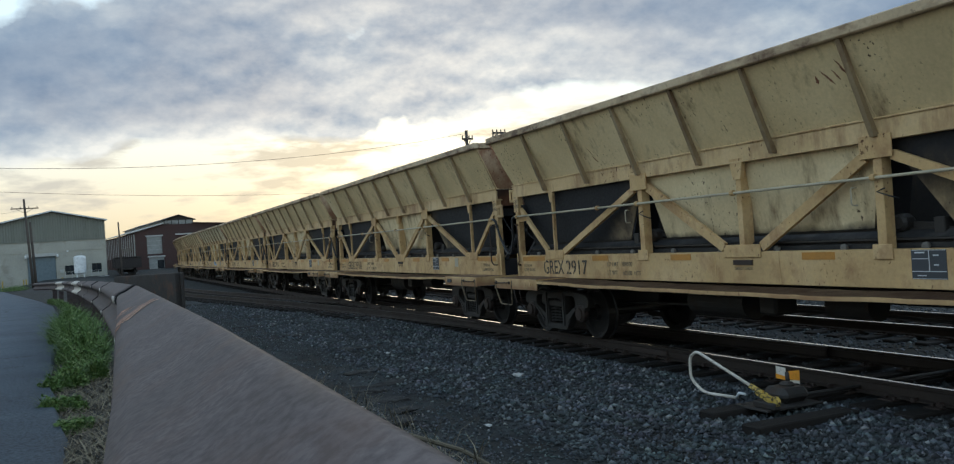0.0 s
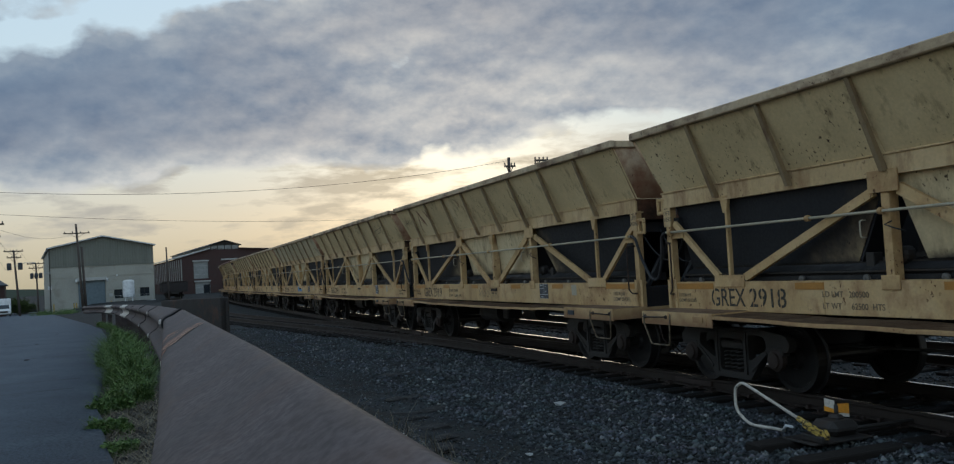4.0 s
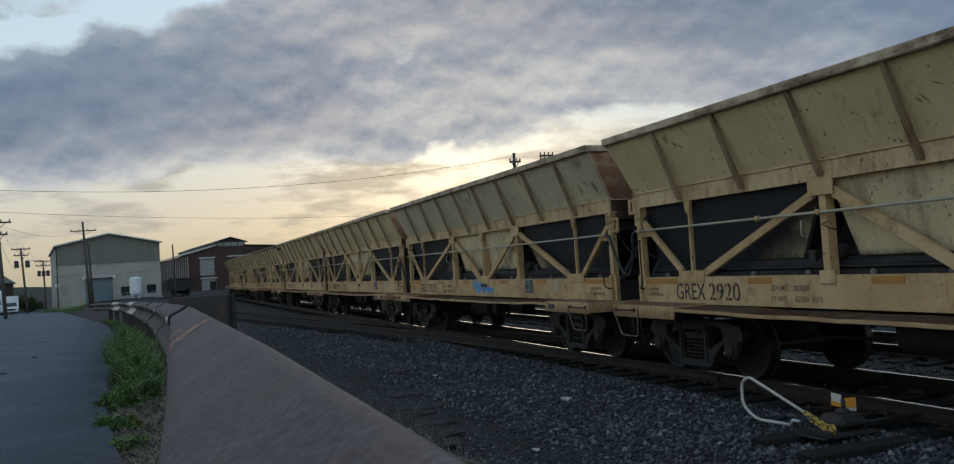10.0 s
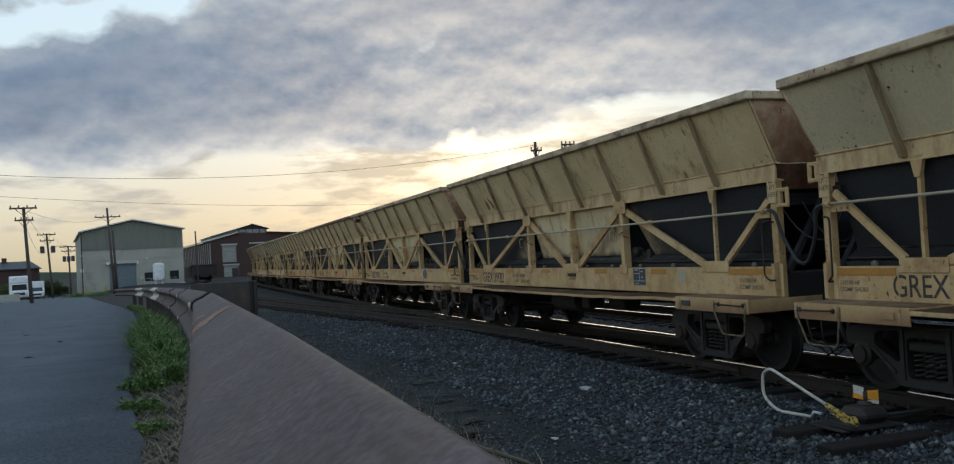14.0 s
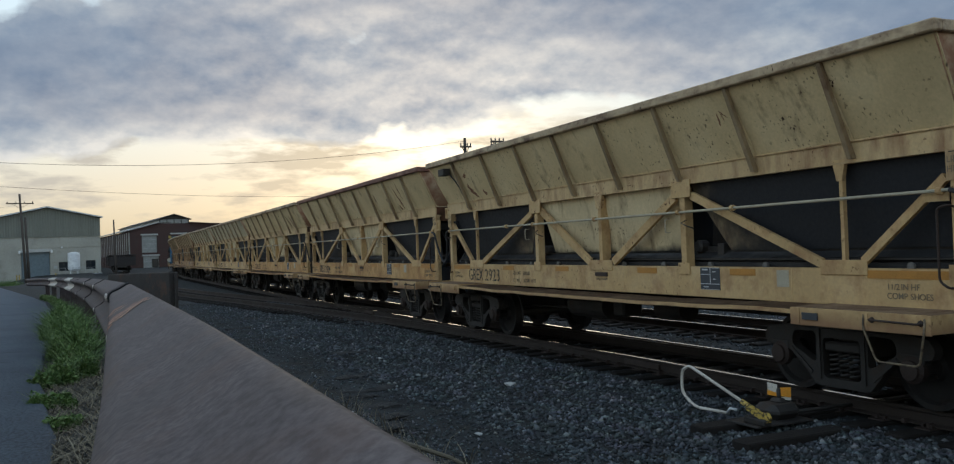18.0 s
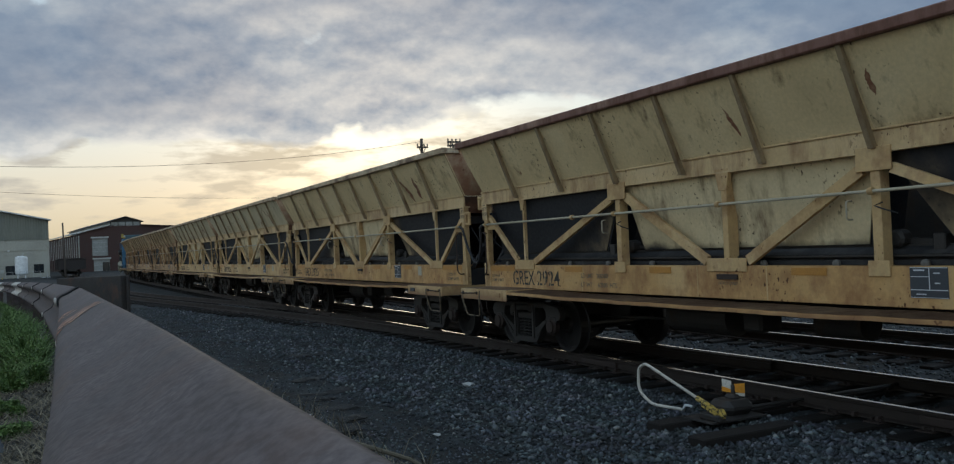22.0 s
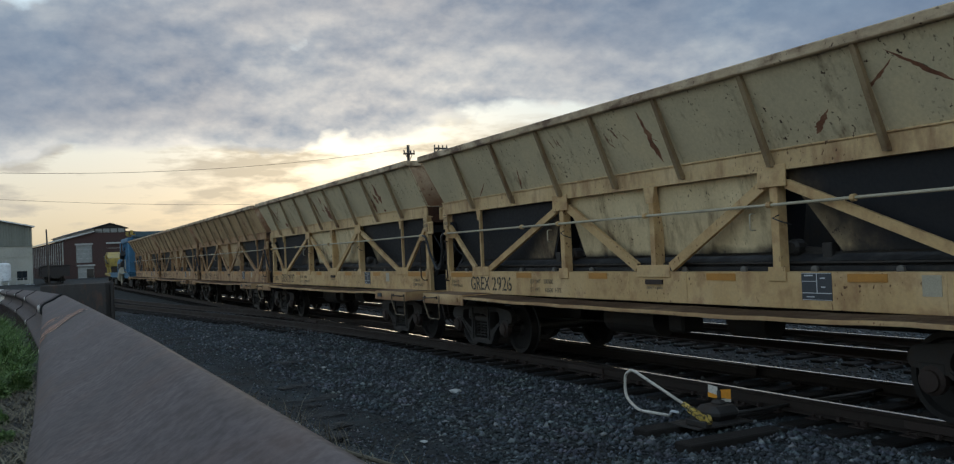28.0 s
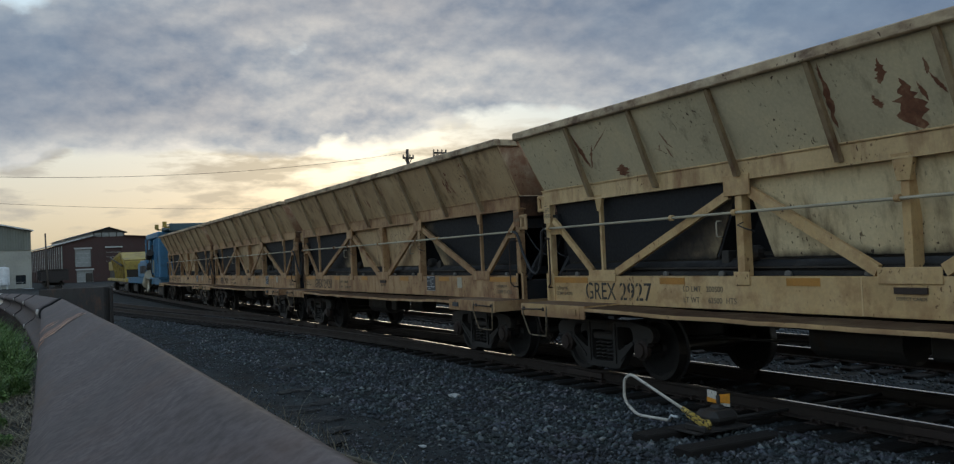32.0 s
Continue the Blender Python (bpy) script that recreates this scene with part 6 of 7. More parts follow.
# ---- switch stand ----
def build_switch():
    for y in (7.28, 6.52):
        bm = bmesh.new()
        add_box(bm, 5.5 if y > 7 else 5.4, 9.4 if y > 7 else 6.62, y - 0.125, y + 0.125, TIE_TOP - 0.2, TIE_TOP + 0.012, bevel=0.012)
        part("switch_tie", bm, M_TIE, SWITCH, "long dark wooden switch tie")
    st = thing("switch_stand", "low switch stand with white loop handle and orange target", "switch stand")
    z0 = TIE_TOP + 0.012
    bm = bmesh.new()
    add_box(bm, 5.88, 6.6, 6.84, 7.32, z0, z0 + 0.02, bevel=0.004)
    part("base_plate", bm, M_TRUCK, st, "grimy steel base plate")
    bm = bmesh.new()
    add_box(bm, 6.2, 6.56, 6.94, 7.3, z0 + 0.02, z0 + 0.17, bevel=0.06)
    add_box(bm, 6.36, 6.48, 7.06, 7.22, z0 + 0.15, z0 + 0.21, bevel=0.03)
    part("housing", bm, M_TRUCK, st, "grimy cast gear housing")
    lever = arc([(5.95, 7.09, 0.06), (5.86, 7.86, 0.365), (5.85, 7.97, 0.30), (5.85, 7.99, 0.06), (5.86, 7.78, -0.07), (5.88, 7.26, -0.055)], 4)
    tube("handle", lever, 0.0165, M_OFFWHITE, st, "chipped white loop handle", 8)
    tube("handle_collar", [(5.945, 7.13, 0.075), (5.965, 6.99, 0.02)], 0.027, M_YELLOW, st, "chipped yellow collar", 8)
    bm = bmesh.new()
    add_bar(bm, (5.955, 7.04, 0.03), (5.985, 6.86, -0.05), 0.085, 0.035, (1, 0, 0))
    bmesh.ops.create_cone(bm, cap_ends=True, segments=14, radius1=0.055, radius2=0.055, depth=0.05, matrix=Matrix.Translation((5.99, 6.84, -0.055)) @ pose(0, 0, 0, 0, 90, 0))
    part("lever_arm", bm, M_YELLOW, st, "chipped yellow lever arm")
    tube("latch", [(5.87, 7.27, -0.06), (5.87, 7.22, 0.0), (5.9, 7.16, -0.01)], 0.016, M_LINE, st, "bare steel latch", 6)
    bm = bmesh.new()
    add_box(bm, 5.93, 6.03, 6.80, 7.1, z0 + 0.02, -0.06, bevel=0.012)
    part("lever_bracket", bm, M_TRUCK, st)
    mast = tube("target_mast", [(6.45, 7.16, z0 + 0.17), (6.45, 7.16, 0.15)], 0.022, M_TRUCK, st, "steel target mast", 8)
    # two blades of the target
    def blade(a, b, zz, mat, label):
        bm = bmesh.new()
        d = Vector((b[0] - a[0], b[1] - a[1], 0)).normalized()
        n = Vector((-d.y, d.x, 0)) * 0.003
        vs = [bm.verts.new(Vector((p[0], p[1], z)) + n * k) for k in (-1, 1) for p, z in zip((a, b, b, a), zz)]
        bm.faces.new(vs[:4])
        bm.faces.new(vs[4:])
        for k in range(4):
            bm.faces.new((vs[k], vs[(k + 1) % 4], vs[4 + (k + 1) % 4], vs[4 + k]))
        bmesh.ops.recalc_face_normals(bm, faces=bm.faces)
        part("target_blade", bm, mat, mast, label)
    blade((6.445, 7.175), (6.40, 7.265), (0.105, 0.13, 0.21, 0.19), M_OFFWHITE, "white target blade")
    blade((6.45, 7.172), (6.397, 7.268), (0.065, 0.08, 0.13, 0.105), M_ORANGEPLATE, "orange target blade")
    blade((6.46, 7.15), (6.53, 7.07), (0.075, 0.065, 0.17, 0.16), M_ORANGEPLATE, "orange target blade")
    blade((6.465, 7.155), (6.535, 7.075), (0.04, 0.03, 0.073, 0.063), M_OFFWHITE, "white target blade")
    tube("throw_rod", [(6.4, 7.1, -0.09), (7.3, 7.1, -0.1), (8.95, 7.1, -0.1)], 0.02, M_TRUCK, st, "steel throw rod", 6)


SWITCH = tagged(new("switch_ties"), "pair of long dark ties under the switch", "railway ties", kind="structure")
build_switch()


# ---- wall behind the guardrail and litter ----
def build_wall_and_litter():
    w = tagged(new("wall_low"), "low rust-stained wall behind the guardrail", "wall", kind="structure")
    pts = [(2.0, 25.5), (0.5, 29.3)]
    for a, b in zip(pts, pts[1:]):
        d = Vector((b[0] - a[0], b[1] - a[1], 0)).normalized()
        n = Vector((-d.y, d.x, 0)) * 0.13
        tops = [1.335 - 0.013 * (p[1] - 25.5) for p in (a, b)]
        vs = []
        bm = bmesh.new()
        for p, t in zip((a, b), tops):
            for s in (-1, 1):
                for z in (ground_z(*p) - 0.4, t):
                    vs.append(bm.verts.new((p[0] + n.x * s, p[1] + n.y * s, z)))
        for f in ((0, 1, 3, 2), (4, 6, 7, 5), (0, 4, 5, 1), (2, 3, 7, 6), (1, 5, 7, 3), (0, 2, 6, 4)):
            bm.faces.new([vs[i] for i in f])
        bmesh.ops.recalc_face_normals(bm, faces=bm.faces)
        bmesh.ops.bevel(bm, geom=bm.edges[:], offset=0.02, segments=1, affect="EDGES")
        part("wall_panel", bm, M_RUSTWALL, w)
    bm = bmesh.new()
    add_box(bm, 2.02, 2.08, 25.38, 25.62, 0.2, 1.31, bevel=0.01)
    part("end_plate", bm, M_RUSTWALL, w)
    # litter on the slope
    def lie(x, y, dz=0.0):
        return Vector((x, y, ground_z(x, y) + dz))
    a, b = lie(2.32, 7.15, 0.05), lie(2.62, 6.1, 0.05)
    bm = bmesh.new()
    add_tube(bm, [a, a.lerp(b, 0.3) + Vector((0, 0, 0.02)), a.lerp(b, 0.65) + Vector((0.02, 0, 0.03)), b], 0.022, 7, taper=0.7)
    tagged(part("fallen_stick", bm, M_STRAW), "bare pale stick lying on the bank", "stick")
    rng = random.Random(4)
    for x, y, l in ((3.45, 12.2, 1.0), (3.75, 13.4, 0.7), (3.2, 11.6, 0.6), (4.4, 16.5, 0.8), (3.9, 20.5, 0.9), (4.8, 26.0, 1.4), (4.2, 27.5, 1.2), (3.6, 24.0, 0.8), (2.9, 9.6, 0.7), (2.55, 8.5, 0.5), (3.15, 10.7, 0.6), (2.15, 7.5, 0.45)):
        p = lie(x, y, 0.0)
        heap = thing("timber_scrap", "heap of broken black timber scraps on the gravel", "debris")
        for k in range(7):
            bm = bmesh.new()
            c = p + Vector((rng.uniform(-0.4, 0.4) * l, rng.uniform(-0.18, 0.18) * l, 0.0))
            a = rng.uniform(-0.4, 0.3)
            vs = bmesh.ops.create_icosphere(bm, subdivisions=2, radius=1.0)["verts"]
            rx, ry, rz = rng.uniform(0.1, 0.3) * l, rng.uniform(0.04, 0.09), rng.uniform(0.02, 0.05)
            for v in vs:
                q = v.co * (1 + 0.35 * noise.noise(v.co * 2.3 + c))
                v.co = c + Vector((q.x * rx * math.cos(a) - q.y * ry * math.sin(a), q.x * rx * math.sin(a) + q.y * ry * math.cos(a), q.z * rz))
            part("timber_piece", bm, M_SOIL, heap)
    for x, y, r, name in ((4.67, 15.3, 0.055, "bottle_cap"), (2.46, 9.05, 0.035, "paper_scrap"), (2.5, 9.3, 0.035, "paper_scrap"), (1.95, 12.2, 0.06, "paper_scrap"), (2.65, 19.8, 0.12, "paper_scrap"), (5.3, 11.2, 0.1, "paper_scrap"), (3.6, 8.4, 0.05, "paper_scrap")):
        p = lie(x, y, 0.03)
        bm = bmesh.new()
        bmesh.ops.create_icosphere(bm, subdivisions=1, radius=r, matrix=Matrix.Translation(p))
        for v in bm.verts:
            v.co = p + Vector(((v.co.x - p.x) * rng.uniform(0.7, 1.3), (v.co.y - p.y) * rng.uniform(0.6, 1.3), (v.co.z - p.z) * 0.35))
        tagged(part("litter_scrap", bm, M_LITTER), "crumpled white litter scrap on the gravel", "litter")


build_wall_and_litter()


# ---- buildings ----
def wall_with_cladding(bm, x0, x1, z0, z1, y, n):
    """Ribbed sheet: a shallow zigzag face."""
    prev = None
    for i in range(n + 1):
        x = x0 + (x1 - x0) * i / n
        d = 0.04 if i % 2 else 0.0
        cur = (bm.verts.new((x, y - d, z0)), bm.verts.new((x, y - d, z1(x))))
        if prev:
            bm.faces.new((prev[0], cur[0], cur[1], prev[1]))
        prev = cur


def build_warehouse():
    h = thing("warehouse", "grey block warehouse with sheet-clad gable and roll door", "warehouse", pose(-6.35, 150.3, 0, 0, 0, 6.8))
    hw, dep, zb, z1, ze, zr = 7.5, 44.0, -1.7, 5.6, 8.45, 10.0
    door = (-3.7, 0.25, zb, 3.25)
    wins = ((1.45, 2.9, 0.25, 1.65), (5.3, 6.7, 0.4, 1.75))
    # front wall in pieces round the openings
    xs = sorted({-hw, hw, *(v for o in (door,) + wins for v in o[:2])})
    for a, b in zip(xs, xs[1:]):
        cut = [o for o in (door,) + wins if o[0] <= a + 1e-6 and o[1] >= b - 1e-6]
        z = zb
        for o in cut:
            if o[2] > z:
                box("wall_section", (a, b, 0, 0.3, z, o[2]), M_BLOCKWALL, h, "pale grey painted block wall")
            z = o[3]
        box("wall_section", (a, b, 0, 0.3, z, z1), M_BLOCKWALL, h, "pale grey painted block wall")
    box("wall_band", (-hw, hw, -0.06, 0.0, 3.9, 4.05), M_BLOCKWALL, h)
    box("cladding_trim", (-hw - 0.05, hw + 0.05, -0.10, 0.02, 5.53, 5.67), M_SHEET, h)
    bm = bmesh.new()
    wall_with_cladding(bm, -hw, hw, z1, lambda x: ze + (zr - ze) * (1 - abs(x) / hw), -0.02, 84)
    part("gable_cladding", bm, M_SHEET, h, "grey-green ribbed sheet gable")
    for s in (-1, 1):
        box("side_wall", (s * hw, s * (hw - 0.3), 0.3, dep, zb, ze), M_BLOCKWALL, h)
        sheet("roof_slope", [(s * (hw + 0.35), -0.45, ze - 0.05), (0, -0.45, zr + 0.1), (0, dep, zr + 0.1), (s * (hw + 0.35), dep, ze - 0.05)][::s], 0.18, M_ROOF, h, "pale metal roof slope")
        bar("barge_board", (s * (hw + 0.35), -0.48, ze - 0.02), (0, -0.48, zr + 0.13), 0.28, 0.08, M_WHITE, h, up=(0, 1, 0))
    box("rear_wall", (-hw, hw, dep - 0.3, dep, zb, ze), M_BLOCKWALL, h)
    d = box("roll_door", (door[0] + 0.05, door[1] - 0.05, 0.12, 0.2, zb, door[3]), M_BLUEDOOR, h, "blue-grey roll-up door")
    for k in range(10):
        box("door_slat", (door[0] + 0.05, door[1] - 0.05, 0.09, 0.12, zb + 0.2 + k * 0.48, zb + 0.27 + k * 0.48), M_BLUEDOOR, d)
    box("door_hood", (door[0] - 0.2, door[1] + 0.2, -0.35, 0.0, 3.25, 3.75), M_ROOF, h, "pale roll-door hood", bevel=0.03)
    for s, x in ((-1, door[0] - 0.22), (1, door[1] + 0.22)):
        box("door_lamp", (x - 0.14, x + 0.14, -0.4, -0.05, 3.1, 3.55), M_WHITE, h, bevel=0.04)
    for a, b, c, e in wins:
        w = box("window", (a, b, 0.1, 0.16, c, e), M_GLASS, h, "dark window")
        for k in range(3):
            box("mullion", (a + (b - a) * k / 2 - 0.03, a + (b - a) * k / 2 + 0.03, 0.04, 0.1, c, e), M_TRUCK, w)
        box("lintel", (a - 0.1, b + 0.1, -0.03, 0.0, e, e + 0.15), M_BLOCKWALL, h)
    box("meter_box", (0.75, 1.25, -0.15, 0.0, 0.6, 1.1), M_ROOF, h)
    box("wall_lamp", (1.8, 2.05, -0.2, 0.0, 3.8, 4.0), M_WHITE, h)
    for x in (-7.2, -4.4, -4.05, 0.9):
        cylinder("bollard", Matrix.Translation((x, -1.2, zb + 0.9)), 0.1, 1.5, M_YELLOW, h, "yellow bollard", 10)
    box("downpipe", (-hw - 0.15, -hw, -0.12, 0.02, zb, ze), M_TRUCK, h)
    box("sign_board", (-7.9, -7.4, -0.06, 0.0, 2.2, 2.7), M_WHITE, h, "small white sign board")
    # tank in front
    t = thing("storage_tank", "white upright tank on legs beside the warehouse", "tank", pose(-2.7, 146.6, 0))
    lathe("vessel", [(0.0, 0.15), (0.6, 0.2), (0.84, 0.42), (0.86, 0.6), (0.86, 2.7), (0.8, 2.92), (0.45, 3.05), (0.0, 3.08)], Matrix.Identity(4), M_WHITE, t, "", 24)
    for k in range(4):
        a = math.pi / 4 + k * math.pi / 2
        bar("leg", (0.7 * math.cos(a), 0.7 * math.sin(a), -1.6), (0.7 * math.cos(a), 0.7 * math.sin(a), 0.45), 0.14, 0.14, M_WHITE, t)
    tube("vent_pipe", [(0.2, 0, 3.0), (0.2, 0, 3.35), (0.4, 0, 3.4)], 0.06, M_ROOF, t, sides=6)
    # fence round it
    f = thing("tank_fence", "low wire fence round the tank", "fence", pose(-2.3, 144.6, 0, 0, 0, 5))
    for k in range(7):
        bar("fence_post", (-2.4 + k * 0.9, 0, -1.7), (-2.4 + k * 0.9, 0, 0.75), 0.06, 0.06, M_ROOF, f)
    for z in (-0.4, 0.2, 0.72):
        bar("fence_wire", (-2.4, 0, z), (3.0, 0, z), 0.03, 0.03, M_ROOF, f, up=(0, 0, 1))
    b = thing("pallet_box", "small pale crates beside the tank fence", "crate", pose(0.6, 143.5, 0))
    box("crate", (-0.7, 0.6, -0.4, 0.4, -1.5, -0.2), M_WHITE, b, bevel=0.03)


def build_mill():
    h = thing("brick_mill", "dark red brick mill with pale window strips and monitor roof", "factory building", pose(7.0, 194.9, 0, 0, 0, 5.6))
    wid, dep, zb, ze = 25.0, 62.0, -2.4, 7.5
    holes = ((2.3, 5.3, 2.9, 6.5), (8.2, 11.2, 2.9, 6.6), (2.5, 5.6, zb, 2.2))
    xs = sorted({0.0, wid, *(v for o in holes for v in o[:2])})
    for a, b in zip(xs, xs[1:]):
        cut = sorted([o for o in holes if o[0] <= a + 1e-6 and o[1] >= b - 1e-6], key=lambda o: o[2])
        z = zb
        for o in cut:
            if o[2] > z:
                box("wall_section", (a, b, 0, 0.5, z, o[2]), M_BRICKWALL, h, "dark red brick wall")
            z = o[3]
        box("wall_section", (a, b, 0, 0.5, z, ze + 0.25), M_BRICKWALL, h, "dark red brick wall")
    bm = bmesh.new()
    vs = [bm.verts.new(p) for p in ((0, 0.2, ze + 0.25), (wid, 0.2, ze + 0.25), (wid, 0.2, 8.3), (12.2, 0.2, 9.0), (5.6, 0.2, 9.2))]
    bm.faces.new(vs)
    part("gable_infill", bm, M_BRICKWALL, h)
    for a, b, c, e, mat in ((*holes[0], M_PANE), (*holes[1], M_BRICKWALL), (*holes[2], M_PANE)):
        w = box("window_panel", (a, b, 0.25, 0.35, c, e), mat, h, "pale infilled window")
        for k in range(1, 4):
            box("panel_bar", (a, b, 0.21, 0.25, c + (e - c) * k / 4 - 0.03, c + (e - c) * k / 4 + 0.03), M_ROOF, w)
        box("lintel", (a - 0.2, b + 0.2, -0.04, 0.0, e, e + 0.3), M_ROOF, h)
    box("low_window", (4.2, 5.5, 0.2, 0.26, -0.2, 1.6), M_GLASS, h, "dark lower window")
    # long side with tall pale strips between piers
    n = 18
    box("side_wall", (0.25, 0.5, 0.5, dep, zb, ze), M_BRICKWALL, h)
    for k in range(n):
        y0 = 1.2 + k * (dep - 2) / n
        p = box("window_strip", (0.12, 0.25, y0, y0 + 1.9, 2.3, 7.2), M_PANE, h, "tall pale window strip")
        for z in (3.5, 4.7, 5.9):
            box("strip_bar", (0.08, 0.12, y0, y0 + 1.9, z - 0.05, z + 0.05), M_ROOF, p)
        box("pier", (0.0, 0.25, y0 + 1.9, y0 + (dep - 2) / n, zb, ze), M_BRICKWALL, h)
    box("far_side_wall", (wid - 0.5, wid, 0.5, dep, zb, ze), M_BRICKWALL, h)
    sheet("roof_slope", [(-0.4, -0.3, ze + 0.2), (5.8, -0.3, 9.3), (5.8, dep, 9.3), (-0.4, dep, ze + 0.2)], 0.2, M_ROOF, h, "pale low roof slope")
    sheet("roof_slope", [(11.9, -0.3, 9.15), (wid + 0.3, -0.3, 8.35), (wid + 0.3, dep, 8.35), (11.9, dep, 9.15)], 0.2, M_BRICKWALL, h)
    box("monitor_wall", (5.8, 11.9, 0.2, dep, 8.9, 9.75), M_PANE, h, "pale glazed roof monitor")
    for k in range(5):
        box("monitor_bar", (5.9 + k * 1.45, 6.05 + k * 1.45, 0.12, 0.2, 8.9, 9.75), M_TRUCK, h)
    for s in (-1, 1):
        sheet("monitor_roof", [(8.85 + s * 3.5, -0.3, 9.65), (8.85, -0.3, 10.75), (8.85, dep, 10.75), (8.85 + s * 3.5, dep, 9.65)][::s], 0.15, M_TRUCK, h, "dark monitor roof")
    bm = bmesh.new()
    vs = [bm.verts.new(p) for p in ((5.9, 0.16, 9.75), (11.8, 0.16, 9.75), (8.85, 0.16, 10.6))]
    bm.faces.new(vs)
    part("monitor_gable", bm, M_TRUCK, h)


def build_house():
    h = thing("brick_house", "red-brown brick house with a grey roof", "house", pose(-25.8, 160, -0.6, 0, 0, 6))
    bm = bmesh.new()
    add_box(bm, -8, 4.2, 0, 10, -1.8, 4.0)
    part("wall", bm, M_BRICKWALL, h)
    sheet("roof", [(-8.4, -0.4, 4.0), (4.6, -0.4, 4.0), (3.0, 5, 5.25), (-8.4, 5, 5.25)], 0.2, M_PLATE, h, "grey roof slope")
    sheet("roof", [(4.6, -0.4, 4.0), (4.6, 10.4, 4.0), (3.0, 5, 5.25)], 0.2, M_PLATE, h)
    box("chimney", (-1.2, -0.5, 4.2, 4.9, 4.9, 5.9), M_BRICKWALL, h)
    for x in (-2.2, 0.4, 2.6):
        w = box("window", (x, x + 0.8, -0.05, 0.02, 0.4, 1.8), M_GLASS, h, "dark window")
        box("window_frame", (x - 0.06, x + 0.86, -0.03, 0.0, 0.32, 0.4), M_WHITE, w)


def utility_pole(x, y, top, arms, lean=0.0, lamp=False, transformers=0, r=0.15, label="weathered wooden utility pole with crossarms"):
    base = ground_z(x, y) - 0.5
    p = thing("utility_pole", label, "utility pole", pose(x, y, 0))
    tube("pole", [(0, 0, base), (lean * 0.5, 0, (top + base) / 2), (lean, 0, top)], r, M_WOODPOLE, p, sides=10, taper=0.7)
    for z, w in arms:
        k = (z - base) / (top - base)
        arm = bar("crossarm", (lean * k - w / 2, -0.14, z), (lean * k + w / 2, -0.14, z), 0.12, 0.1, M_WOODPOLE, p, up=(0, 0, 1))
        for i in range(4):
            xx = lean * k + w * (-0.45 + 0.3 * i)
            lathe("insulator", [(0.03, 0.0), (0.05, 0.05), (0.05, 0.14), (0.02, 0.18)], Matrix.Translation((xx, -0.14, z + 0.06)), M_PLATE, arm, "", 8)
        for s in (-1, 1):
            bar("arm_brace", (lean * k + s * w * 0.3, -0.1, z - 0.04), (lean * k, -0.1, z - 0.55), 0.05, 0.04, M_WOODPOLE, p, up=(0, 1, 0))
    for i in range(transformers):
        lathe("transformer", [(0.2, 0.0), (0.26, 0.04), (0.26, 0.75), (0.18, 0.85), (0.0, 0.87)], Matrix.Translation((lean * 0.8 - 0.6 + 0.6 * i * (2 / max(1, transformers - 1)) if transformers > 1 else 0.4, -0.2, top - 2.4)), M_PLATE, p, "grey transformer can", 12)
    if lamp:
        tube("lamp_arm", [(lean * 0.7, 0, top - 1.9), (0.7, -0.4, top - 1.6), (1.5, -0.8, top - 1.65)], 0.04, M_ROOF, p, sides=6)
        box("lamp_head", (1.4, 1.9, -0.95, -0.7, top - 1.75, top - 1.6), M_ROOF, p, bevel=0.03)
    return p


def wire(a, b, sag, r=0.012):
    a, b = Vector(a), Vector(b)
    pts = []
    for i in range(25):
        t = i / 24
        p = a.lerp(b, t)
        p.z -= sag * 4 * t * (1 - t)
        pts.append(p)
    w = tube("overhead_wire", pts, r, M_RUBBER, None, sides=5)
    tagged(w, "thin black overhead wire between poles", "wire")


build_warehouse()
build_mill()
build_house()
utility_pole(-7.15, 114.7, 9.7, ((8.6, 2.9),), lean=-0.5, r=0.17)
utility_pole(-6.85, 114.9, 7.0, (), lean=-0.3, r=0.18, label="stubby dark wooden pole beside a taller one")
utility_pole(2.4, 110.0, 6.3, (), lean=-0.15, r=0.12, label="plain dark wooden pole near the yard")
utility_pole(-10.45, 74.2, 7.15, ((7.05, 1.9), (6.15, 1.3)), lean=-0.35, r=0.15)
utility_pole(-14.4, 119.0, 7.1, ((6.95, 2.1), (6.2, 1.6)), lean=-0.5, transformers=2, lamp=True)
utility_pole(-15.5, 149.0, 6.4, ((6.25, 2.4), (5.6, 2.0)), lean=-0.2, transformers=3, lamp=True)
utility_pole(23.3, 55.0, 9.1, ((8.5, 0.8),), lean=0.0, r=0.14, label="dark wooden pole top behind the train")
utility_pole(25.2, 54.0, 8.6, ((8.5, 1.0), (8.75, 1.0)), lean=0.0, r=0.12, label="pole with a cluster of insulators behind the train")
utility_pole(-30.0, 52.0, 10.6, ((10.4, 2.0), (8.6, 2.0)), lean=0.0, label="wooden utility pole across the road")
wire((-30.0, 52.0, 10.5), (23.3, 55.0, 8.9), 2.6, 0.011)
wire((-30.0, 52.0, 8.7), (34.0, 92.0, 8.0), 1.6, 0.011)
wire((-10.8, 74.2, 7.15), (-14.5, 119.0, 7.05), 1.0)
wire((-11.2, 74.2, 7.15), (-7.7, 114.7, 8.65), 0.9)
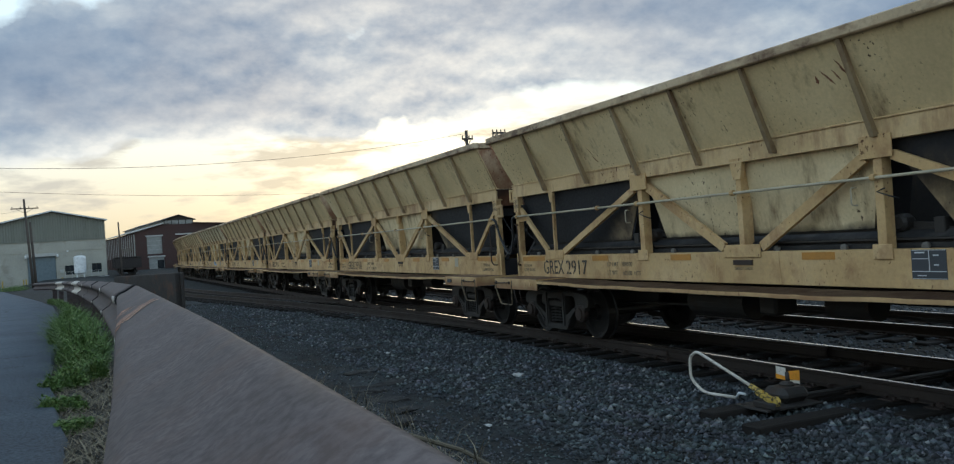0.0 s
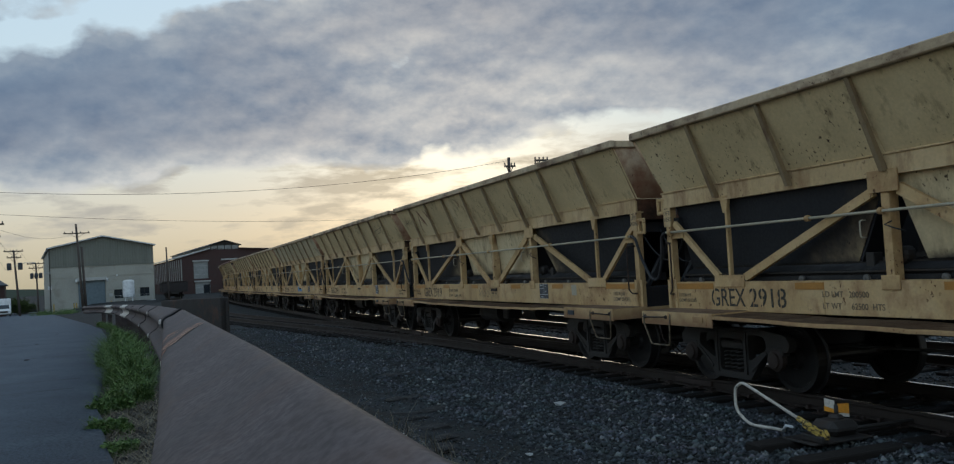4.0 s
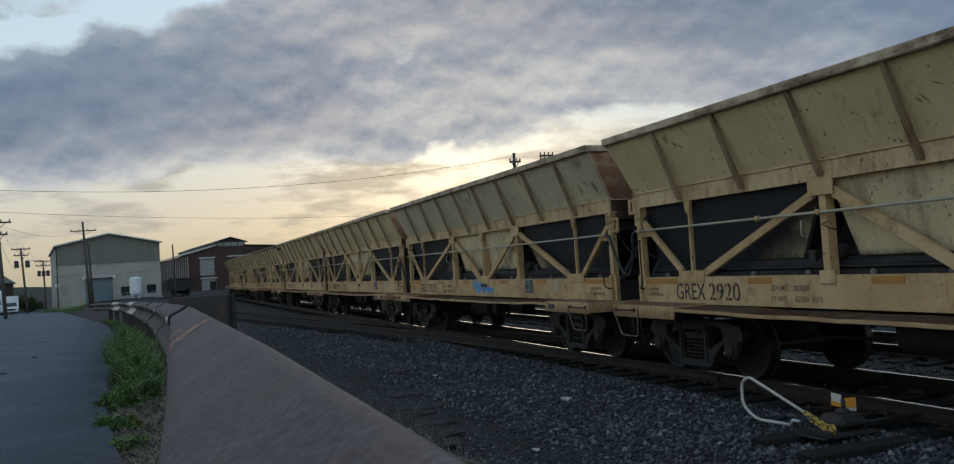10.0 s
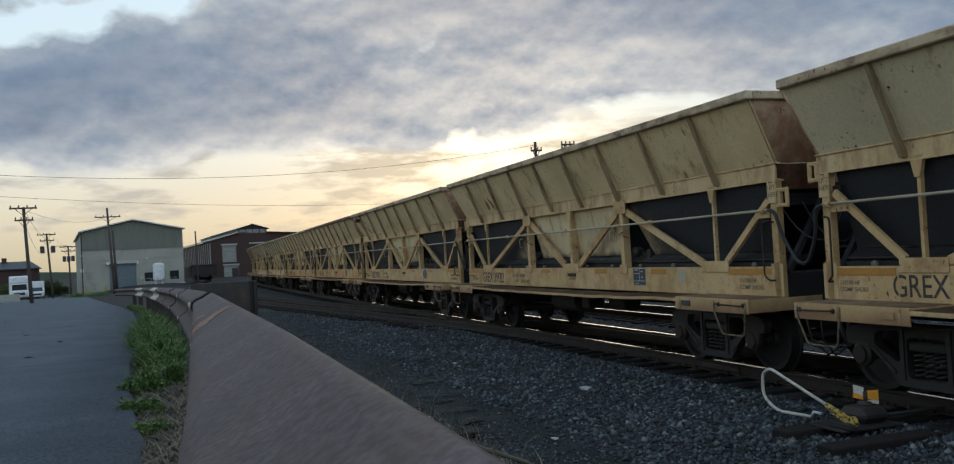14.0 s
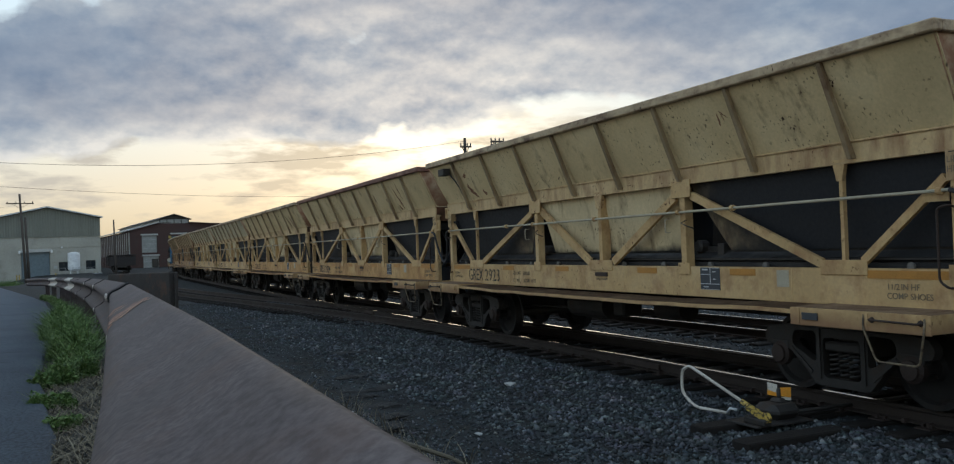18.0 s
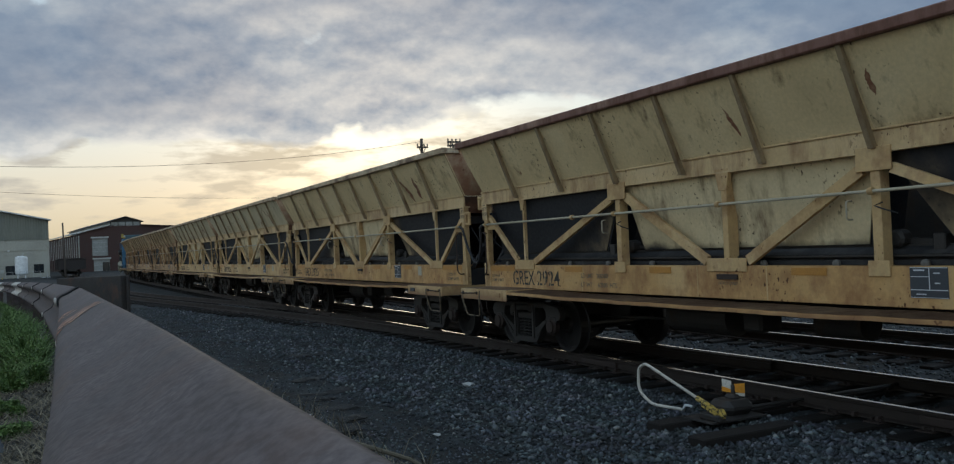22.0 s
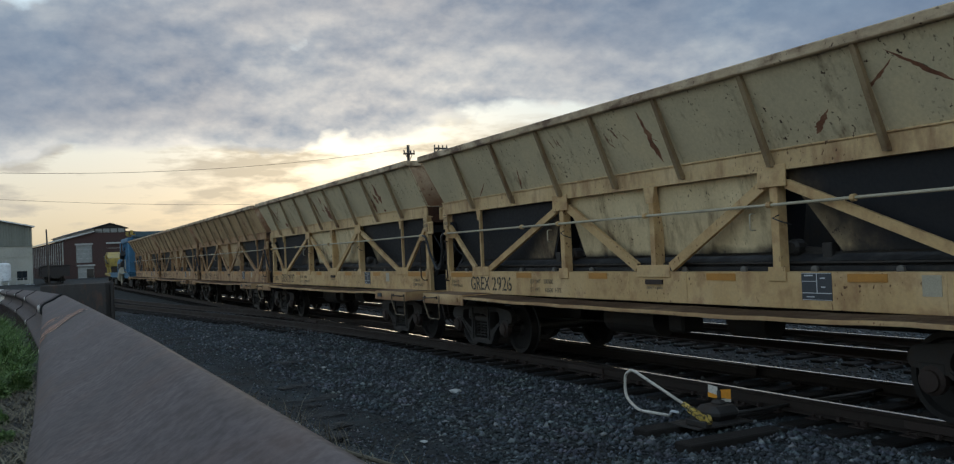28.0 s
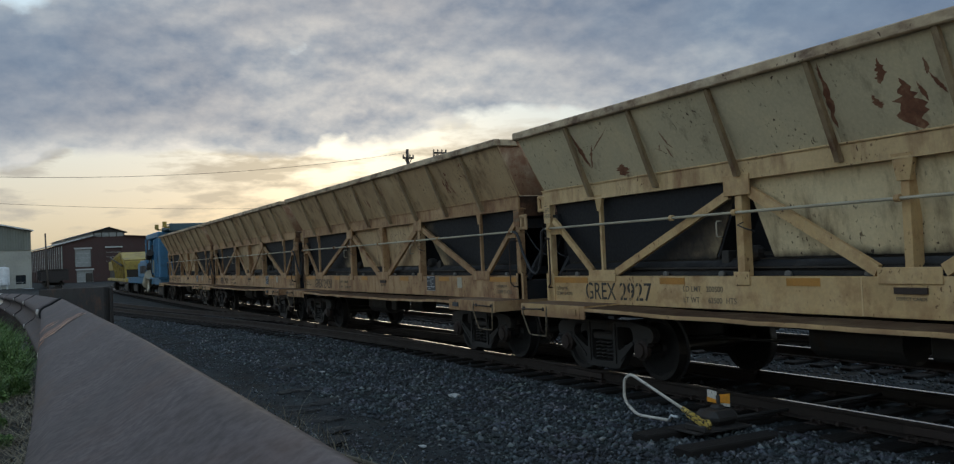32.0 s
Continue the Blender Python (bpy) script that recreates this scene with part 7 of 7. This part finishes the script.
wire((-14.3, 119.0, 7.05), (-15.1, 149.0, 6.35), 0.7)
wire((-10.8, 74.2, 6.25), (-14.5, 119.0, 6.3), 2.2)


# ---- vehicles, boxcars and trees by the road ----
def build_van():
    v = thing("box_van", "white box van with dark windscreen parked by the road", "van", pose(-20.4, 150.0, ground_z(-20.4, 150.0), 0, 0, 8))
    bm = bmesh.new()
    add_box(bm, -1.05, 1.05, 1.2, 6.0, 0.5, 2.75, bevel=0.08)
    part("cargo_box", bm, M_WHITE, v)
    bm = bmesh.new()
    prof = ((0.0, 0.45), (0.0, 1.0), (0.75, 1.12), (1.25, 1.85), (1.3, 0.45))
    vs = [[bm.verts.new((s * 0.95, y, z)) for y, z in prof] for s in (-1, 1)]
    bm.faces.new(vs[0])
    bm.faces.new(vs[1][::-1])
    for k in range(5):
        bm.faces.new((vs[0][k], vs[0][(k + 1) % 5], vs[1][(k + 1) % 5], vs[1][k]))
    bmesh.ops.recalc_face_normals(bm, faces=bm.faces)
    bmesh.ops.bevel(bm, geom=bm.edges[:], offset=0.06, segments=2, affect="EDGES")
    part("cab", bm, M_WHITE, v)
    sheet("windscreen", [(-0.8, 0.80, 1.2), (0.8, 0.80, 1.2), (0.74, 1.18, 1.78), (-0.74, 1.18, 1.78)], 0.02, M_GLASS, v, "dark windscreen")
    box("grille", (-0.6, 0.6, -0.02, 0.02, 0.6, 0.88), M_TRUCK, v)
    box("bumper", (-0.95, 0.95, -0.1, 0.05, 0.38, 0.56), M_ROOF, v, bevel=0.03)
    for s in (-1, 1):
        box("headlight", (s * 0.62, s * 0.9, -0.03, 0.02, 0.68, 0.86), M_LINE, v)
        for y in (0.75, 4.8):
            w = lathe("wheel", [(0.0, 0.0), (0.2, 0.0), (0.36, 0.02), (0.38, 0.1), (0.36, 0.2), (0.0, 0.2)], Matrix.Translation((s * 0.78, y, 0.37)) @ pose(0, 0, 0, 0, 90 * s, 0), M_TYRE, v, "", 16)
    b = thing("motorhome", "white motorhome with grey band parked by the road", "motorhome", pose(-18.4, 121.0, ground_z(-18.4, 121.0), 0, 0, 8))
    bm = bmesh.new()
    add_box(bm, -1.15, 1.15, 1.0, 6.6, 0.55, 3.05, bevel=0.12)
    add_box(bm, -1.12, 1.12, 0.2, 1.2, 2.1, 3.0, bevel=0.15)
    part("coach_body", bm, M_WHITE, b)
    bm = bmesh.new()
    add_box(bm, -1.0, 1.0, -0.9, 1.0, 0.5, 1.25, bevel=0.12)
    add_box(bm, -0.95, 0.95, 0.1, 1.05, 1.2, 2.1, bevel=0.1)
    part("cab", bm, M_WHITE, b)
    sheet("windscreen", [(-0.82, 0.08, 1.3), (0.82, 0.08, 1.3), (0.78, 0.07, 2.0), (-0.78, 0.07, 2.0)], 0.02, M_GLASS, b, "dark windscreen")
    box("side_band", (1.15, 1.165, 1.2, 6.4, 1.1, 1.45), M_BLUEDOOR, b, "blue-grey side band")
    box("side_window", (1.15, 1.17, 2.0, 3.6, 1.75, 2.4), M_GLASS, b)
    box("grille", (-0.6, 0.6, -0.93, -0.89, 0.68, 1.0), M_TRUCK, b)
    box("bumper", (-1.0, 1.0, -1.0, -0.85, 0.4, 0.58), M_ROOF, b, bevel=0.03)
    for s in (-1, 1):
        box("headlight", (s * 0.66, s * 0.92, -0.94, -0.89, 0.74, 0.94), M_LINE, b)
        for y in (0.1, 4.9):
            lathe("wheel", [(0.0, 0.0), (0.3, 0.0), (0.38, 0.08), (0.34, 0.2), (0.0, 0.2)], Matrix.Translation((s * 0.85, y, 0.38)) @ pose(0, 0, 0, 0, 90 * s, 0), M_TYRE, b, "", 14)
    for x, y in ((-16.6, 100.0), (-18.0, 97.0)):
        k = thing("concrete_barrier", "pale concrete barrier lying by the road", "barrier", pose(x, y, ground_z(x, y), 0, 0, 10))
        bm = bmesh.new()
        add_box(bm, -1.4, 1.4, -0.25, 0.25, -0.1, 0.35, bevel=0.05)
        add_box(bm, -1.4, 1.4, -0.12, 0.12, 0.3, 0.8, bevel=0.04)
        part("barrier_block", bm, M_BLOCKWALL, k)
    # a dark sedan far down the road
    c = thing("far_car", "dark car far down the road", "car", pose(-22.5, 205.0, ground_z(-22.5, 205.0), 0, 0, 6))
    bm = bmesh.new()
    add_box(bm, -0.9, 0.9, -2.1, 2.1, 0.3, 0.85, bevel=0.12)
    add_box(bm, -0.75, 0.75, -1.0, 1.2, 0.8, 1.45, bevel=0.16)
    part("body", bm, M_TRUCK, c)
    for s in (-1, 1):
        for y in (-1.3, 1.3):
            lathe("wheel", [(0.0, 0.0), (0.3, 0.0), (0.32, 0.08), (0.3, 0.18), (0.0, 0.18)], Matrix.Translation((s * 0.75, y, 0.32)) @ pose(0, 0, 0, 0, 90 * s, 0), M_TYRE, c, "", 12)


def build_boxcar(s):
    x, y, h = siding(s)
    b = thing("parked_boxcar", "dark low covered freight car parked on the siding", "freight car", pose(x, y, 0, 0, 0, h), group="parked boxcars")
    bm = bmesh.new()
    add_box(bm, -1.5, 1.5, -6.5, 6.5, 0.9, 2.15, bevel=0.05)
    for k in range(14):
        for sx in (-1, 1):
            add_box(bm, sx * 1.5, sx * 1.56, -6.4 + k * 0.98, -6.3 + k * 0.98, 0.9, 2.15)
    for k in range(4):
        add_box(bm, -1.1 + 0.7 * k, -1.0 + 0.7 * k, -6.58, -6.5, 0.9, 2.1)
    part("body", bm, M_BOXCAR, b)
    sheet("roof", [(-1.6, -6.6, 2.2), (1.6, -6.6, 2.2), (1.6, 6.6, 2.2), (-1.6, 6.6, 2.2)][::-1], 0.1, M_BOXCAR, b)
    box("side_door", (-1.62, -1.5, -1.3, 1.3, 1.0, 2.1), M_BOXCAR, b)
    box("underframe", (-0.5, 0.5, -6.5, 6.5, 0.7, 1.0), M_TRUCK, b)
    for yy in (-5.0, -3.3, 3.3, 5.0):
        ax = cylinder("wheelset", Matrix.Translation((0, yy, 0.42)) @ pose(0, 0, 0, 0, 90, 0), 0.07, 1.9, M_WHEEL, b, sides=8)
        for sx in (-1, 1):
            lathe("wheel", [(0.0, 0.06), (0.42, 0.06), (0.42, -0.05), (0.45, -0.08), (0.0, -0.08)], Matrix.Translation((sx * 0.775, yy, 0.42)) @ pose(0, 0, 0, 0, 90 * sx, 0), M_WHEEL, ax, "", 18)
    for yy in (-4.15, 4.15):
        for sx in (-1, 1):
            box("side_frame", (sx * 0.95, sx * 1.08, yy - 1.1, yy + 1.1, 0.3, 0.65), M_TRUCK, b, bevel=0.04)


def build_tree(x, y, height, spread, seed, label):
    rng = random.Random(seed)
    z = ground_z(x, y)
    t = thing("tree", label, "tree", pose(x, y, z))
    bm = bmesh.new()
    add_tube(bm, [(0, 0, -0.3), (0.05, 0, height * 0.25), (0.0, 0.1, height * 0.5), (0.1, 0, height * 0.8)], height * 0.035, 8, taper=0.3)
    tips = []
    for k in range(12):
        a, e = rng.uniform(0, 6.283), rng.uniform(0.25, 0.75)
        b0 = Vector((0.02, 0, height * e * 0.8))
        b1 = b0 + Vector((math.cos(a) * spread * rng.uniform(0.4, 0.85), math.sin(a) * spread * rng.uniform(0.4, 0.85), height * rng.uniform(0.05, 0.25)))
        add_tube(bm, [b0, b0.lerp(b1, 0.5) + Vector((0, 0, 0.1)), b1], height * 0.012, 5, taper=0.3)
        tips += [b1, b0.lerp(b1, 0.6)]
    part("trunk", bm, M_BARK, t, smooth=True)
    tips.append(Vector((0.1, 0, height * 0.9)))
    r = np.random.default_rng(seed)
    v, f = [], []
    for p in tips:
        n = 150
        c = np.array(p)[None] + r.normal(0, 1, (n, 3)) * np.array((spread * 0.22, spread * 0.22, height * 0.09))
        d1, d2 = r.normal(0, 1, (n, 3)), r.normal(0, 1, (n, 3))
        sz = 0.045 * height ** 0.6
        for q, a, b in zip(c, d1, d2):
            k = len(v)
            v += [q + a * sz, q + b * sz, q - a * sz * 0.6]
            f.append((k, k + 1, k + 2))
    o = from_arrays("crown", np.array(v), np.array(f), M_LEAF)
    o.parent = t


build_van()
build_boxcar(118.0)
build_boxcar(132.5)
for _x, _y, _h, _s, _k in ((-25.0, 152.0, 2.6, 1.6, 1), (-22.6, 153.0, 2.4, 1.4, 2), (-22.2, 176.0, 3.2, 2.0, 3), (-21.0, 181.0, 2.8, 1.8, 4), (-23.6, 190.0, 3.0, 1.8, 5), (-20.4, 236.0, 3.0, 1.8, 6), (-42.0, 175.0, 5.5, 3.0, 7), (-46.0, 150.0, 5.0, 3.0, 8)):
    build_tree(_x, _y, _h, _s, _k, "small leafy tree beside the road")


def build_hills():
    bm = bmesh.new()
    prev = None
    for i in range(81):
        x = -900 + i * 22.5
        h = 9 + 7 * noise.noise(Vector((x * 0.006, 0, 0))) + 2.0 * noise.noise(Vector((x * 0.05, 4, 0)))
        cur = [bm.verts.new((x, 1150, -3)), bm.verts.new((x, 1170, h)), bm.verts.new((x, 1230, h * 0.8))]
        if prev:
            for k in range(2):
                bm.faces.new((prev[k], cur[k], cur[k + 1], prev[k + 1]))
        prev = cur
    tagged(part("backdrop", bm, M_FARHILL), "distant dark wooded ridge", "hills", kind="structure")


build_hills()


# ---- machines at the tail of the train ----
def tail_wheels(car, ys):
    for y in ys:
        ax = cylinder("wheelset", pose(0, 0, 0, 0, 90, 0), 0.075, 2.0, M_WHEEL, car, sides=10)
        ax.matrix_basis = pose(0, y, 0.42)
        for s in (-1, 1):
            lathe("wheel", [(0.08, 0.085), (0.14, 0.035), (0.33, 0.02), (0.36, 0.065), (0.412, 0.065), (0.42, -0.055), (0.452, -0.065), (0.445, -0.09), (0.08, -0.08)], Matrix.Translation((s * 0.775, 0, 0)) @ pose(0, 0, 0, 0, 90 * s, 0), M_WHEEL, ax, "", 24)
    for a, b in zip(ys[::2], ys[1::2]):
        for s in (-1, 1):
            box("side_frame", (s * 0.98, s * 1.1, a - 0.25, b + 0.25, 0.22, 0.72), M_TRUCK, car, bevel=0.06)


def build_stacker():
    c = thing("stacker_car", "light blue conveyor stacker car with a dark boom", "rail machine", group="")
    rng = random.Random(31)
    box("frame", (-1.35, 1.35, -8.6, 8.6, 0.85, 1.25), M_BLUECAR, c, "light blue car frame", bevel=0.03)
    box("deck_edge", (-1.45, 1.45, -8.7, 8.7, 1.17, 1.25), M_BLUECAR, c)
    bm = bmesh.new()
    add_box(bm, -1.25, 1.3, -7.6, -5.2, 1.25, 3.55, bevel=0.05)
    part("tower", bm, M_BLUECAR, c, "light blue tower housing")
    box("tower_cap", (-1.3, 1.35, -7.5, -2.1, 3.55, 3.88), M_BLUECAR, c, bevel=0.05)
    box("tower_back", (-1.2, 1.2, -3.3, -2.2, 1.25, 3.55), M_BLUECAR, c, bevel=0.05)
    box("tower_recess", (-0.9, 0.9, -5.2, -3.3, 1.25, 3.5), M_TRUCK, c, "dark machinery bay")
    for y in (-7.1, -6.5, -5.9):
        box("tower_rib", (-1.31, -1.25, y - 0.05, y + 0.05, 1.3, 3.5), M_BLUECAR, c)
    for k in range(9):
        y, z = rng.uniform(-5.3, -3.6), rng.uniform(1.4, 2.7)
        bar("tower_brace", (-1.3, y, z), (-1.3, y + rng.uniform(-0.5, 0.5), z + rng.uniform(0.4, 0.9)), 0.07, 0.07, M_BLUECAR if k % 3 else M_PALE, c)
    for k in range(6):
        y = rng.uniform(-5.2, -3.5)
        tube("hydraulic_hose", arc([(-1.3, y, 1.3), (-1.4, y + 0.1, 1.9), (-1.32, y - 0.1, 2.5), (-1.25, y, 3.2)], 3, 0.3), 0.035, M_RUBBER if k % 2 else M_BLUECAR, c, sides=6)
    for y, z, r, l in ((-4.1, 1.15, 0.30, 1.5), (-4.9, 2.6, 0.2, 0.7), (-4.6, 1.9, 0.16, 0.5)):
        cylinder("drive_motor", Matrix.Translation((-1.45, y, z)) @ pose(0, 0, 0, 68, 0, 0), r, l, M_PALE if l > 1 else M_TRUCK, c, "grey drive motor", 14)
    sheet("slanted_guard", [(-1.5, -4.9, 0.6), (-1.5, -4.0, 0.35), (-1.5, -3.5, 1.1), (-1.5, -4.6, 1.3)], 0.04, M_PALE, c, "pale blue slanted guard")
    for k in range(7):
        bar("rung", (-1.45, -3.5, 1.5 + k * 0.3), (-1.45, -3.15, 1.5 + k * 0.3), 0.04, 0.04, M_PALE, c, up=(0, 0, 1))
    for y in (-3.5, -3.15):
        bar("ladder_rail", (-1.45, y, 1.3), (-1.45, y, 3.6), 0.05, 0.05, M_BLUECAR, c)
    box("engine_house", (-1.2, 1.2, -1.6, 2.4, 1.25, 2.35), M_BLUECAR, c, "light blue engine housing", bevel=0.06)
    for k in range(5):
        box("louvre", (-1.23, -1.2, -1.3 + k * 0.75, -0.8 + k * 0.75, 1.5, 2.0), M_TRUCK, c)
    box("rear_stand", (-1.0, 1.0, 4.2, 5.5, 1.25, 2.2), M_BLUECAR, c, bevel=0.05)
    # boom reaching back over the last hopper
    bm = bmesh.new()
    add_box(bm, -0.95, 0.95, -10.2, -6.6, 3.90, 4.12, bevel=0.03)
    add_box(bm, -1.0, 1.0, -10.3, -9.9, 3.78, 4.2, bevel=0.05)
    part("boom", bm, M_DARKBLUE, c, "dark teal conveyor boom")
    for s in (-1, 1):
        tube("boom_rail", [(s * 0.9, -10.1, 4.2), (s * 0.9, -6.6, 4.2)], 0.03, M_DARKBLUE, c, sides=6)
        bar("boom_strut", (s * 0.8, -6.8, 3.9), (s * 0.9, -6.4, 3.4), 0.1, 0.1, M_BLUECAR, c)
        for y in (-10.1, -6.9):
            bar("roller_bracket", (s * 0.95, y, 4.0), (s * 1.25, y, 4.0), 0.07, 0.07, M_YELLOWCAR, c, up=(0, 0, 1))
            cylinder("boom_roller", Matrix.Translation((s * 1.25, y, 4.16)), 0.11, 0.3, M_YELLOWCAR, c, "dull yellow guide roller", 10)
    tail_wheels(c, (-7.3, -5.6, 5.6, 7.3))
    return c


def build_power_car():
    c = thing("yellow_work_car", "yellow work car with an inclined hopper", "rail machine")
    box("frame", (-1.35, 1.35, -9.2, 9.2, 0.9, 1.15), M_YELLOWCAR, c, "yellow car frame", bevel=0.03)
    sheet("end_hood", [(-1.4, -8.9, 2.55), (1.4, -8.9, 2.55), (1.4, -6.2, 3.15), (-1.4, -6.2, 3.15)], 0.05, M_YELLOWCAR, c, "bright yellow sloping hood")
    for s in (-1, 1):
        sheet("hopper_side", [(s * 1.3, -8.8, 1.9), (s * 1.3, 2.0, 1.75), (s * 1.5, 2.0, 2.75), (s * 1.5, -6.2, 3.15), (s * 1.45, -8.8, 2.6)][::s], 0.05, M_YELLOWCAR, c, "yellow hopper side")
        for k in range(8):
            y = -8.2 + k * 1.35
            bar("hopper_rib", (s * 1.36, y, 1.85), (s * 1.53, y, 3.0 - k * 0.05 if k else 2.6), 0.09, 0.1, M_YELLOWCAR, c)
        for k in range(7):
            bar("frame_post", (s * 1.25, -8.4 + k * 1.6, 1.15), (s * 1.3, -8.4 + k * 1.6, 1.9), 0.13, 0.12, M_YELLOWCAR, c)
            bar("frame_brace", (s * 1.25, -8.4 + k * 1.6, 1.15), (s * 1.28, -7.6 + k * 1.6, 1.85), 0.08, 0.08, M_YELLOWCAR, c)
        bar("conveyor_rail", (s * 1.5, -8.6, 2.1), (s * 1.5, 3.0, 2.9), 0.12, 0.1, M_TRUCK, c)
    box("machine_house", (-1.2, 1.2, -8.0, 8.2, 1.15, 1.8), M_TRUCK, c, "dark machinery under the hopper")
    box("rear_house", (-1.3, 1.3, 3.2, 8.2, 1.8, 2.6), M_YELLOWCAR, c, bevel=0.05)
    tail_wheels(c, (-7.3, -5.6, 5.6, 7.3))
    return c


STACKER, WORKCAR = build_stacker(), build_power_car()


# ---- what moves ----
TRAIN = [(car, i * PITCH) for i, car in enumerate(CARS)] + [(STACKER, 13 * PITCH + 15.9), (WORKCAR, 13 * PITCH + 34.6)]


# small unevenness of the train's pace: seconds, metres behind an even run
SLACK = ((0, -0.03), (3, 0.03), (6, 0.04), (9, -0.01), (12, 0.04), (16, 0.0), (20, -0.03), (23, -0.05), (27, 0.0), (30.5, 0.05), (33, 0.03))


def slack(t):
    for (a, va), (b, vb) in zip(SLACK, SLACK[1:]):
        if t <= b:
            return va + (vb - va) * smooth_step(a, b, t)
    return SLACK[-1][1]


def motions():
    for car, back in TRAIN:
        rows = []
        for k in range(33):
            x, y, h = track(LEAD - SPEED * k + slack(k) + back)
            rows.append((float(k), pose(x, y, 0, 0, 0, h)))
        walk(car, rows)
        # wheels roll with the cars: under a quarter turn from row to row
        step, turn = 4 / FPS, math.degrees(SPEED / 0.42)
        for ax in [o for o in car.children if o.name.startswith("wheelset")]:
            x, y, z = ax.matrix_basis.translation
            walk(ax, [(j * step, pose(x, y, z, turn * j * step)) for j in range(240)] + [(32.0, pose(x, y, z, turn * 32.0))])


motions()
